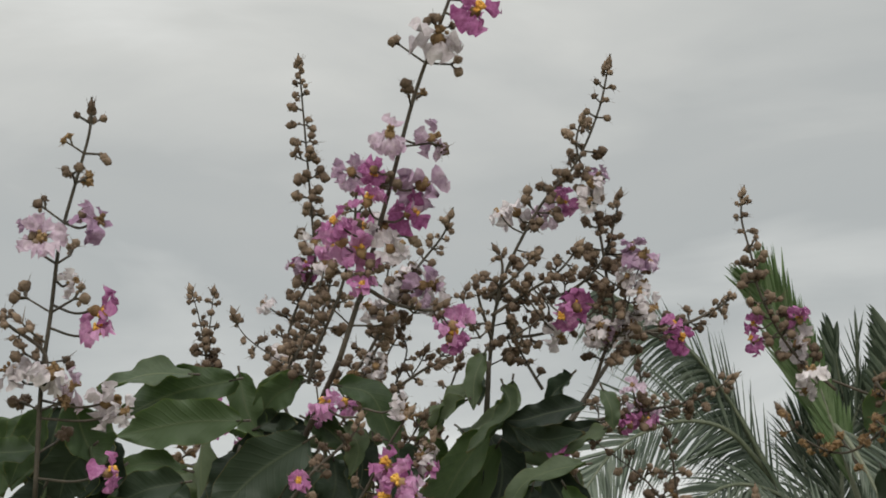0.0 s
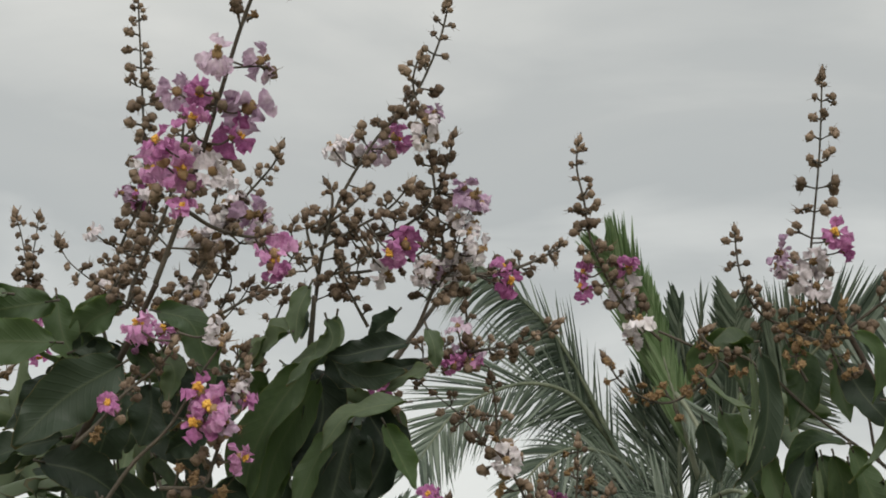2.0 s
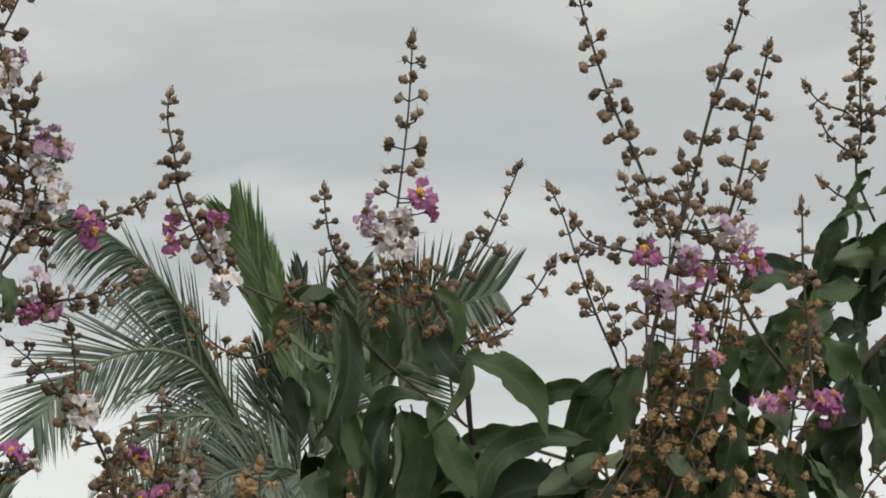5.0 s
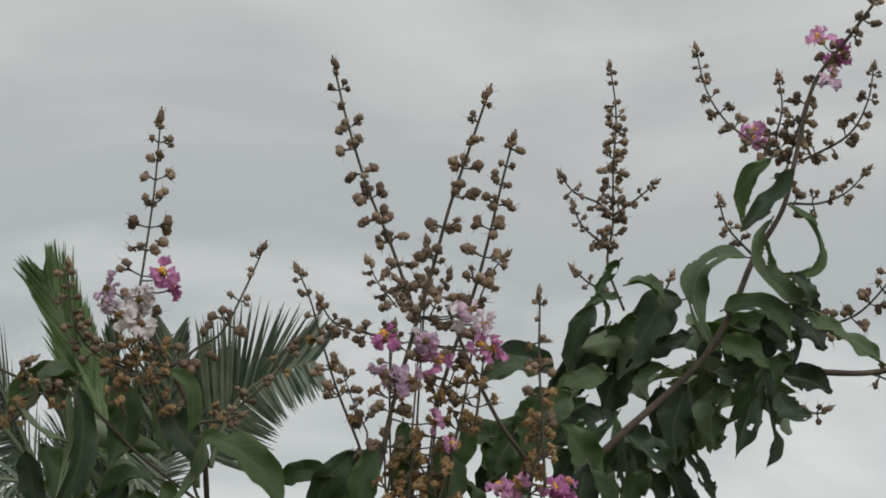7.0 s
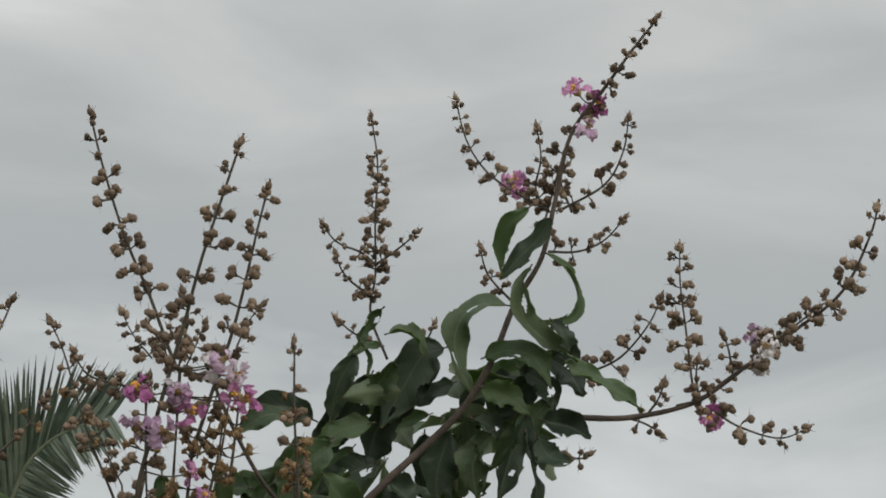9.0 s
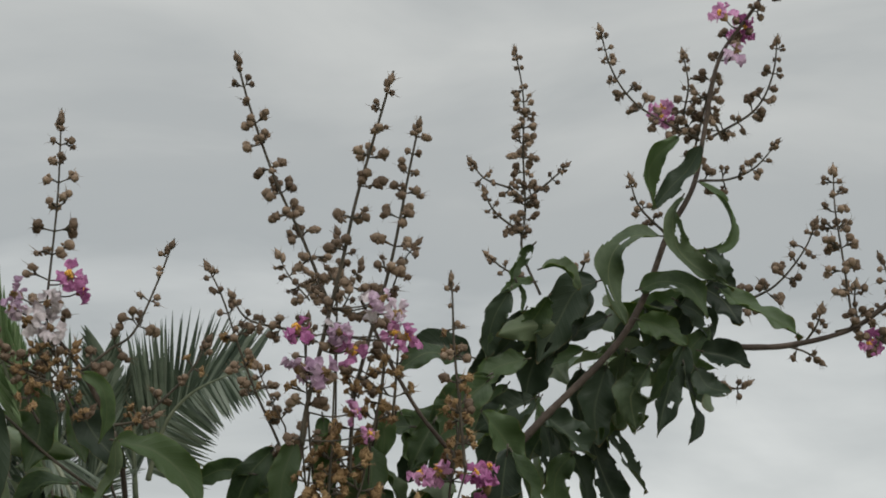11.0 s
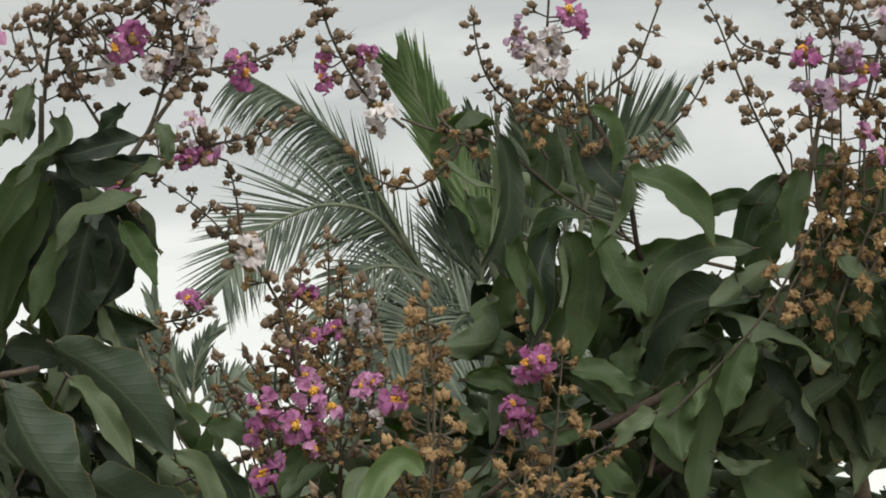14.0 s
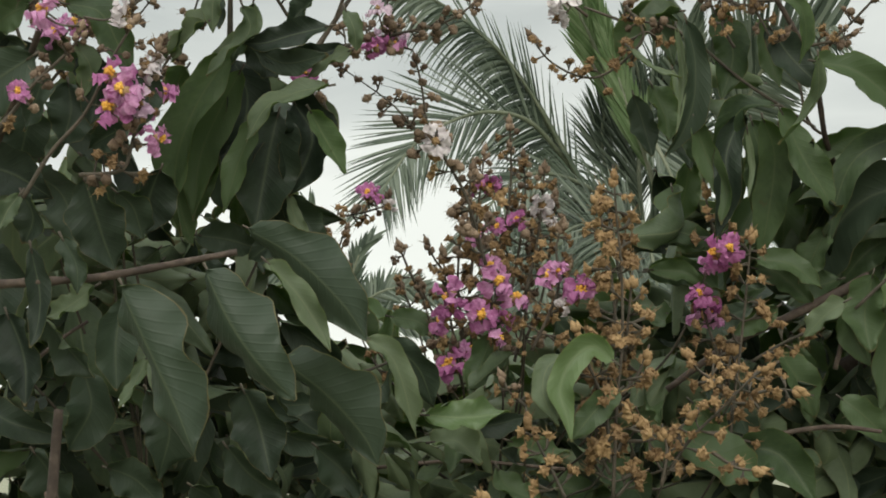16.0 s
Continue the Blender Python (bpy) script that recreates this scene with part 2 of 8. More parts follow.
def tube(bm, line, r0, r1, sides=6, knots=0.0, mat=0):
    """A tapered tube along a row of places; knots: how much the girth swells now and then."""
    rings, turn = [], None
    for i, p in enumerate(line):
        way = (line[min(i + 1, len(line) - 1)] - line[max(i - 1, 0)]).normalized()
        turn = way.orthogonal().normalized() if turn is None else (turn - way * turn.dot(way)).normalized()
        other = way.cross(turn)
        r = r0 + (r1 - r0) * i / max(1, len(line) - 1)
        r *= 1 + knots * (noise.noise(p * 40) + 0.4 * (i % 3 == 0))
        rings.append([bm.verts.new(p + (turn * math.cos(a) + other * math.sin(a)) * r) for a in (2 * math.pi * k / sides for k in range(sides))])
    for a, b in zip(rings, rings[1:]):
        for k in range(sides):
            f = bm.faces.new((a[k], a[(k + 1) % sides], b[(k + 1) % sides], b[k]))
            f.smooth, f.material_index = True, mat
    for ring, flip in ((rings[0], True), (rings[-1], False)):
        f = bm.faces.new(ring[::-1] if flip else ring)
        f.material_index = mat


def ball(bm, m, r, ribs=0.0, point=0.0, rows=5, cols=8, mat=0):
    """A ribbed globe with a drawn-out point along its own z."""
    top, rings = bm.verts.new(m @ Vector((0, 0, r * (1 + point)))), []
    bottom = bm.verts.new(m @ Vector((0, 0, -r * 1.35)))
    for i in range(1, rows):
        a = math.pi * i / rows
        z = math.cos(a)
        s = math.sin(a) * (1 - 0.25 * point * max(0, z)) * (1 - 0.22 * max(0, -z))
        rings.append([bm.verts.new(m @ Vector((r * s * (1 + ribs * (k % 2)) * math.cos(2 * math.pi * k / cols), r * s * (1 + ribs * (k % 2)) * math.sin(2 * math.pi * k / cols), r * z * (1 + 0.3 * point)))) for k in range(cols)])
    for k in range(cols):
        faces = [bm.faces.new((top, rings[0][k], rings[0][(k + 1) % cols])), bm.faces.new((bottom, rings[-1][(k + 1) % cols], rings[-1][k]))]
        faces += [bm.faces.new((a[k], b[k], b[(k + 1) % cols], a[(k + 1) % cols])) for a, b in zip(rings, rings[1:])]
        for f in faces:
            f.smooth, f.material_index = True, mat


def spike(bm, start, way, length, r, mat=0):
    """A thin bract."""
    side = way.orthogonal().normalized() * r
    other = way.cross(side).normalized() * r
    tip = bm.verts.new(start + way * length)
    base = [bm.verts.new(start + v) for v in (side, other, -side, -other)]
    for k in range(4):
        bm.faces.new((base[k], base[(k + 1) % 4], tip)).material_index = mat


def aim(place, way, spin=0.0, size=1.0):
    """A matrix that lays local z along way."""
    q = Vector(way).to_track_quat("Z", "Y").to_matrix().to_4x4()
    return Matrix.Translation(place) @ q @ Matrix.Rotation(spin, 4, "Z") @ Matrix.Scale(size, 4)


def rand_way(rng, up=0.0):
    v = Vector((rng.gauss(0, 1), rng.gauss(0, 1), rng.gauss(0, 1) + up))
    return v.normalized()


# ---- bud clusters, spent clusters and flowers: meshes shared by all the plants ----
def bud_mesh(count, seed, spent=False):
    rng, bm = random.Random(seed), bmesh.new()
    for k in range(count):
        lean = Vector((rng.uniform(-0.7, 0.7), rng.uniform(-0.7, 0.7), 1)).normalized() if count > 1 else Vector((0, 0, 1))
        far = rng.uniform(0.006, 0.014) if count > 1 else 0.006
        fork = Vector((0, 0, 0.003))
        end = fork + lean * far
        r = rng.uniform(0.0042, 0.0061)
        tube(bm, [Vector((0, 0, 0)), fork, end], 0.0012, 0.0014, 5)
        if spent:
            r *= rng.uniform(0.95, 1.2)
            tube(bm, [end - lean * r * 0.3, end + lean * r * 0.25, end + lean * r * 0.8], r * 0.25, r * 0.78, 6, 0.0, 1)
            if rng.random() < 0.6:
                ball(bm, aim(end + lean * r * 0.75, lean), r * 0.6, 0.2, 0.3, 4, 6, 1)
            turned = rng.random()
            for j in range(6):
                a = j * math.pi / 3 + turned + rng.uniform(-0.2, 0.2)
                side = lean.orthogonal().normalized()
                out = (side * math.cos(a) + lean.cross(side) * math.sin(a)).normalized()
                spike(bm, end + lean * r * 0.7 + out * r * 0.45, (out + lean * rng.uniform(-0.5, 0.7)).normalized(), r * rng.uniform(0.5, 0.9), r * 0.52, 1)
        else:
            ball(bm, aim(end + lean * r * 0.7, (lean + rand_way(rng) * 0.25).normalized(), rng.random() * 6), r * rng.uniform(0.75, 1.05), rng.uniform(0.2, 0.36), rng.uniform(0.1, 0.5), 5, 12, 1)
            for j in range(3):
                w = rand_way(rng)
                ball(bm, aim(end + w * r * 0.8, w), r * rng.uniform(0.3, 0.5), 0.2, 0.5, 3, 5, 1)
        for j in range(rng.choice((1, 2, 2, 3))):
            spike(bm, end, (lean + rand_way(rng) * 0.9).normalized(), rng.uniform(0.010, 0.019), 0.0008, 1)
    me = bpy.data.meshes.new("bud")
    bm.to_mesh(me)
    bm.free()
    me.materials.append(STEM)
    me.materials.append(CALYX if spent else BUD)
    return me


BUDS = {n: [bud_mesh(n, 10 * n + k) for k in range(3)] for n in (1, 2, 3, 4)}
SPENT = {n: [bud_mesh(n, 70 + 10 * n + k, True) for k in range(4)] for n in (2, 3, 4, 5)}


def flower_mesh(petal, seed, droop, boss=None):
    """Six crinkled, clawed petals round a boss of stamens on a felted cup."""
    rng, bm = random.Random(seed), bmesh.new()
    ball(bm, Matrix.Translation((0, 0, 0.0015)), 0.0068, 0.16, 0.1, 5, 8, 1)
    for k in range(6):
        a = k * math.pi / 3 + rng.uniform(-0.25, 0.25)
        lift = rng.uniform(-0.6, 1.2) - droop
        out = Vector((math.cos(a), math.sin(a), lift)).normalized()
        side = Vector((-math.sin(a), math.cos(a), rng.uniform(-0.4, 0.4))).normalized()
        nor = out.cross(side)
        grid, length, wide, ph = [], rng.uniform(0.018, 0.027), rng.uniform(0.0095, 0.0128), rng.uniform(0, 6)
        for i in range(9):
            u = i / 8
            w = wide * (0.07, 0.09, 0.14, 0.52, 0.95, 1.15, 1.18, 1.0, 0.58)[i]
            row = []
            for j in range(6):
                v = j / 2.5 - 1
                ruffle = 0.0062 * u * math.sin(ph + v * 5 + u * 7) + 0.0034 * u * math.sin(ph * 2 + v * 11 + u * 5)
                frill = 1 + (0.09 * math.sin(ph + j * 2.3) if i > 6 else 0.04 * math.sin(j * 3 + ph))
                row.append(bm.verts.new(Vector((0, 0, 0.005)) + out * (0.003 + length * u * frill) + side * w * v * (1 + 0.12 * math.sin(ph + i * 1.9)) + nor * (ruffle - 0.005 * u * u * (1 + droop))))
            grid.append(row)
        for p, q in zip(grid, grid[1:]):
            for j in range(5):
                bm.faces.new((p[j], p[j + 1], q[j + 1], q[j])).smooth = True
    for k in range(26 if boss is None else 9):
        w = rand_way(rng, 1.8)
        w.z = abs(w.z)
        start = Vector((0, 0, 0.006))
        end = start + w * rng.uniform(0.003, 0.009)
        ball(bm, aim(end, w), rng.uniform(0.0022, 0.0034), 0, 0, 3, 5, 2)
        spike(bm, start, w, 0.008, 0.0004, 2)
    me = bpy.data.meshes.new("flower")
    bm.to_mesh(me)
    bm.free()
    for m in (petal, CALYX, boss or YELLOW):
        me.materials.append(m)
    return me


FLOWERS = {
    "m": [flower_mesh(MAGENTA, 1, 0.1), flower_mesh(MAGENTA, 2, 0.3), flower_mesh(MAGENTA, 3, -0.1)],
    "p": [flower_mesh(MAUVE, 4, 0.3, CALYX), flower_mesh(MAUVE, 5, 0.6, CALYX), flower_mesh(MAUVE, 6, 0.1, CALYX)],
    "w": [flower_mesh(WHITE, 7, 0.4, CALYX), flower_mesh(WHITE, 8, 0.8, CALYX), flower_mesh(WHITE, 9, 0.2, CALYX)],
}
FLOWER_WORDS = {"m": "fresh magenta flower with yellow stamens", "p": "faded mauve flower with crinkled petals", "w": "aged flower bleached nearly white"}


def sub_part(name, me, parent, m, label=""):
    ob = new(name, me)
    ob.parent = parent
    ob.matrix_basis = m
    if label:
        tagged(ob, label)
    return ob


def panicle(shrub, pts, seed, top=0.03, gap=0.020, reach=1.0, size=1.0, spent=0.0, stop=1.0, girth=0.0034, flowers=(), away=False):
    """A flower spike from its tip to its foot: stem, paired bud clusters, and flowers on short stalks (place, colour, size)."""
    rng, bm = random.Random(seed), bmesh.new()
    line = spline(pts, 6)
    tube(bm, line, girth * 0.26, girth * 0.56, 7)
    way = (line[0] - line[2]).normalized()
    ball(bm, aim(line[0] - way * 0.009 * size, way), (0.0042 if spent < 1 else 0.0034) * size, 0.15, 1.2, 5, 8, 1)
    for k in range(4):
        w = rand_way(rng)
        ball(bm, aim(line[0] - way * 0.014 + w * 0.004, (way + w * 0.5).normalized()), 0.0034 * size, 0.12, 0.8, 4, 7, 1)
        spike(bm, line[0] - way * 0.012, (way + rand_way(rng) * 0.8).normalized(), 0.014, 0.0007, 1)
    run = [0.0]
    for a, b in zip(line, line[1:]):
        run.append(run[-1] + (b - a).length)
    stalks = []
    for place, hue, big in flowers:
        place = Vector(place)
        foot = min(line, key=lambda q: (q - place).length + 0.3 * max(0, q.z - place.z))
        bend = foot.lerp(place, 0.55) + Vector((0, 0, -0.004))
        if (place - foot).length > 0.004:
            tube(bm, spline([foot, bend, place], 4), 0.0010, 0.0009, 5)
        stalks.append((place, hue, big, (place - foot)))
    spike_ob = part("flower_spike", bm, (STEM, CALYX if spent > 1 else BUD), shrub)
    FEET.append((line[-1], shrub))
    far, turn = 0.026 * size, rng.uniform(0, 3)
    while far < run[-1] * stop:
        i = max(k for k in range(len(run)) if run[k] <= far)
        j = min(i + 1, len(line) - 1)
        t = (far - run[i]) / max(1e-6, run[j] - run[i])
        p, way = line[i].lerp(line[j], t), (line[i] - line[j]).normalized() if i != j else way
        grow = min(1.0, far / 0.11)
        ring = 3 if grow > 0.7 and reach < 1.25 and spent < 0.5 else 2
        for k in range(ring):
            if rng.random() < 0.05:
                continue
            side = Matrix.Rotation(turn + 2 * math.pi * k / ring + rng.uniform(-0.25, 0.25), 3, way) @ way.orthogonal().normalized()
            w = (side + way * rng.uniform(0.15, 0.5) + rand_way(rng) * 0.1).normalized()
            n = rng.choice((1, 1, 2)) if grow < 0.4 else rng.choice((1, 2, 2, 3)) if grow < 0.8 else rng.choice((2, 2, 3, 3))
            stalk = (0.0022 + 0.0062 * grow * rng.uniform(0.6, 1.2)) * reach * 1.2
            book = SPENT[max(2, n)] if rng.random() < spent * (0.45 + grow) else BUDS[n]
            q = p + w * stalk
            big = size * (0.66 + 0.38 * grow) * rng.uniform(0.88, 1.08)
            sub_part("bud", rng.choice(book), spike_ob, aim(q - w * 0.004, w, rng.uniform(0, 6), big))
            if stalk > 0.006:
                STALKS.append((p, q, shrub))
        turn += math.pi / ring + rng.uniform(-0.25, 0.25)
        far += gap * size * (0.72 + 0.62 * grow) * rng.uniform(0.9, 1.1)
    for place, hue, big, out in stalks:
        w = (out.normalized() if out.length > 0.004 else rand_way(rng)) * 0.6 + Vector((rng.uniform(-0.6, 0.6), rng.uniform(-0.3, 0.9) if away else rng.uniform(-0.6, 0.5), rng.uniform(-0.1, 0.9)))
        sub_part("flower", rng.choice(FLOWERS[hue]), spike_ob, aim(place, w.normalized(), rng.uniform(0, 6), big), FLOWER_WORDS[hue])
    return spike_ob


STALKS, FEET = [], []


def join_stems(shrub, top):
    """Thin stems that carry the flower spikes, from the head of the trunk."""
    top, taken = Vector(top), []
    for foot, owner in FEET:
        if owner != shrub or (foot - top).length > 0.52 or any((foot - q).length < 0.05 for q in taken):
            continue
        taken.append(foot)
        bm, rng = bmesh.new(), random.Random(len(taken))
        fall = max(0.04, 0.25 * (foot - top).length)
        bend = foot.lerp(top, 0.45) + Vector((rng.uniform(-0.01, 0.01), 0.02, -0.3 * fall))
        tube(bm, spline([foot, foot.lerp(bend, 0.4) + Vector((0, 0.008, -0.3 * fall)), bend, top], 6), 0.0010, 0.0018, 6, 0.1)
        part("stem", bm, STEM, shrub)


def finish_stalks(shrub):
    """The short stalks of one plant's bud clusters."""
    mine = [(p, q) for p, q, s in STALKS if s == shrub]
    bm = bmesh.new()
    for p, q in mine:
        tube(bm, [p, q], 0.0010, 0.0009, 4)
    if mine:
        tagged(part("stalk", bm, STEM, shrub), kind="stuff")


def blade(parent, pts, width, side="upper", roll=0.0, fold=0.3, seed=0, holes=0, up=0.25):
    """An oblong, pointed leaf on a bowed midrib through the points; side: the face or leaf tone that is shown; roll
    turns the blade about its rib, fold lifts both halves, holes are eaten out."""
    rng = random.Random(seed)
    bm = bmesh.new()
    uvs = bm.loops.layers.uv.new("UVMap")
    line = spline(pts, 8)
    run = [0.0]
    for a, b in zip(line, line[1:]):
        run.append(run[-1] + (b - a).length)
    rows, cols = (24, 8) if not holes else (30, 16)
    facing = Vector((0.1, -1.0, up))
    ph, gone = rng.uniform(0, 6), set()
    bent, waves, lobe = rng.uniform(-32, 32), rng.uniform(0.09, 0.2), rng.uniform(0.8, 0.98)
    for _ in range(holes):
        hi, hj, hr = rng.uniform(5, rows - 3), rng.choice((0, cols, rng.uniform(1, cols - 1))), rng.uniform(0.8, 2.2)
        gone |= {(i, j) for i in range(rows) for j in range(cols) if math.hypot((i + 0.5 - hi) * 0.8, j + 0.5 - hj) < hr + rng.uniform(-0.3, 0.3)}
    for layer in (0, 1):
        grid = []
        for i in range(rows + 1):
            u = i / rows
            far = u * run[-1]
            k = max(0, min(len(line) - 2, sum(1 for r in run if r <= far) - 1))
            f = (far - run[k]) / max(1e-6, run[k + 1] - run[k])
            p = line[k].lerp(line[k + 1], f)
            way = (line[min(k + 2, len(line) - 1)] - line[max(0, k - 1)]).normalized()
            nor = facing - way * facing.dot(way)
            nor = Matrix.Rotation(radians(roll + bent * math.sin(ph + u * 3)), 3, way) @ nor.normalized()
            across = way.cross(nor)
            w = 0.5 * width * (math.sin(math.pi * u**lobe) ** (0.55 + 0.45 * u * u) if 0 < u < 1 else 0.0) + 0.0006
            row = []
            for j in range(cols + 1):
                v = 2 * j / cols - 1
                rise = fold * w * (abs(v) ** 1.4 - 0.35) + waves * width * math.sin(ph + u * 12 + v * 2) * v * v + 0.4 * waves * width * math.sin(3 * ph + u * 25 - v * 3) * abs(v) ** 3 + 0.010 * width * math.sin(u * 44 - abs(v) * 9) * abs(v)
                rim = 1 + 0.07 * math.sin(u * 17 + ph + v) + 0.04 * math.sin(u * 33 + 2 * ph + v)
                row.append((bm.verts.new(p + across * w * v * rim + nor * (rise + (0.0004 if layer == 0 else -0.0004))), u, 0.5 + 0.5 * v))
            grid.append(row)
        for i in range(rows):
            for j in range(cols):
                if (i, j) in gone:
                    continue
                q = [grid[i][j], grid[i][j + 1], grid[i + 1][j + 1], grid[i + 1][j]]
                for three in ((q[0], q[1], q[2]), (q[0], q[2], q[3])):
                    three = three[::-1] if layer else three
                    face = bm.faces.new([c[0] for c in three])
                    face.smooth, face.material_index = True, layer
                    for loop, c in zip(face.loops, three):
                        loop[uvs].uv = (c[1], c[2])
    stalk = line[0] - (line[1] - line[0]).normalized() * 0.006
    tube(bm, [stalk, line[0], line[1]], 0.0013, 0.0008, 5, 0, 2)
    mats = {"upper": (LEAF_TOP, LEAF_UNDER, STEM), "lower": (LEAF_UNDER, LEAF_TOP, STEM), "darkened": (LEAF_DARKENED, LEAF_UNDER, STEM), "young": (LEAF_YOUNG, LEAF_UNDER, STEM)}[side]
    return part("leaf", bm, mats, parent)


def leaf(parent, base, mid, tip, width, roll=0.0, fold=0.25, seed=0, holes=0, flip=False, up=0.25, darkened=False):
    """A leaf through its base, middle and tip."""
    return blade(parent, [base, mid, tip], width, "lower" if flip else "darkened" if darkened else "upper", roll, fold, seed, holes, up)


LEAF_BOOK = []


def leaf_book():
    """Leaves of several shapes, pointing along z, to be shared by the inner foliage."""
    for k in range(12):
        rng = random.Random(500 + k)
        # two in three take the darker colour, which carries shade inside the shrub
        ob = leaf(None, (0, 0, 0), (rng.uniform(-0.02, 0.02), rng.uniform(-0.025, 0.025), 0.085), (rng.uniform(-0.03, 0.03), rng.uniform(-0.07, 0.07), 0.145), rng.uniform(0.036, 0.05), rng.uniform(-40, 40), rng.uniform(0.2, 0.8), 500 + k, darkened=k % 3 != 0)
        LEAF_BOOK.append(ob.data)
        bpy.data.objects.remove(ob)


def spray(branch, centre, spread, count, seed, size=1.0, hang=0.4, joined=False, dim=False):
    """Leaves round a place, arching out and hanging, from a shared book of shapes; joined: inner leaves in one mesh;
    dim: shade inside the shrub put into their darker colour.
    """
    rng = random.Random(seed)
    c = Vector(centre)
    bm = bmesh.new()
    for _ in range(count):
        p = c + Vector([max(-1.5, min(1.5, rng.gauss(0, 1))) * k for k in spread])
        w = Vector((rng.gauss(0, 1), rng.gauss(0, 0.7), rng.gauss(-hang, 0.6))).normalized()
        shape, m = rng.choice(LEAF_BOOK), aim(p, w, rng.uniform(0, 6.3), size * rng.uniform(0.75, 1.15))
        if joined:
            one = shape.copy()
            one.transform(m)
            bm.from_mesh(one)
            bpy.data.meshes.remove(one)
        else:
            sub_part("leaf", shape, branch, m)
    if joined:
        # dim leaves: the shade among them is put into the leaf colour
        tagged(part("inner_foliage", bm, (LEAF_DARKENED if dim else LEAF_TOP, LEAF_UNDER, STEM), branch, "dim inner leaves of the shrub"), kind="stuff")
    else:
        bm.free()


def branch(shrub, pts, r0, r1, mat, label="", knots=0.12):
    bm = bmesh.new()
    tube(bm, spline(pts, 7), r0, r1, 9, knots)
    return part("branch", bm, mat, shrub, label)


def plant(name, at, label, category, group=""):
    ob = new(name)
    ob.empty_display_size = 0.1
    tagged(ob, label, category, group)
    return ob


def frond(palm, pts, count, reach, fan=55, sag=0.5, seed=0, lean=0.0):
    """A feather frond: a tapering rib with narrow folded leaflets on both sides that arch and hang."""
    rng, bm = random.Random(seed), bmesh.new()
    line = spline(pts, 8)
    tube(bm, line, 0.026, 0.007, 8)
    rib = part("frond", bm, PALM_RIB, palm)
    bm = bmesh.new()
    face = Vector((0.1, -1.0, 0.25))
    for k in range(count):
        u = 0.12 + 0.88 * (k + 0.5) / count
        x = u * (len(line) - 1)
        i = min(int(x), len(line) - 2)
        p = line[i].lerp(line[i + 1], x - i)
        way = (line[i + 1] - line[i]).normalized()
        nor = (face - way * face.dot(way)).normalized()
        nor = Matrix.Rotation(radians(lean), 3, way) @ nor
        for s in (1, -1):
            if rng.random() < 0.05:
                continue
            out = way.cross(nor) * s
            a = radians(fan * (1 - 0.45 * u) + rng.uniform(-5, 5))
            d = (way * math.cos(a) + out * math.sin(a) + nor * rng.uniform(-0.15, 0.15)).normalized()
            length = reach * (0.55 + 0.45 * math.sin(math.pi * min(1, 0.15 + u * 0.9))) * rng.uniform(0.9, 1.06)
            w = 0.022 * rng.uniform(0.75, 1.1)
            across = (d.cross(nor)).normalized()
            across = Matrix.Rotation(rng.uniform(-0.5, 0.5), 3, d) @ across
            prev = None
            for j in range(5):
                q = j / 4
                c = p + d * length * q + Vector((0, 0, -sag * length * q * q * rng.uniform(0.85, 1.15)))
                half = across * w * 0.5 * (0.6, 1.0, 0.85, 0.5, 0.04)[j]
                crease = nor * w * 0.15 * (1 - q)
                row = [bm.verts.new(c - half), bm.verts.new(c + crease), bm.verts.new(c + half)]
                if prev:
                    bm.faces.new((prev[0], prev[1], row[1], row[0])), bm.faces.new((prev[1], prev[2], row[2], row[1]))
                prev = row
    tagged(part("blade", bm, PALM_LEAF, rib), kind="stuff")
    return rib


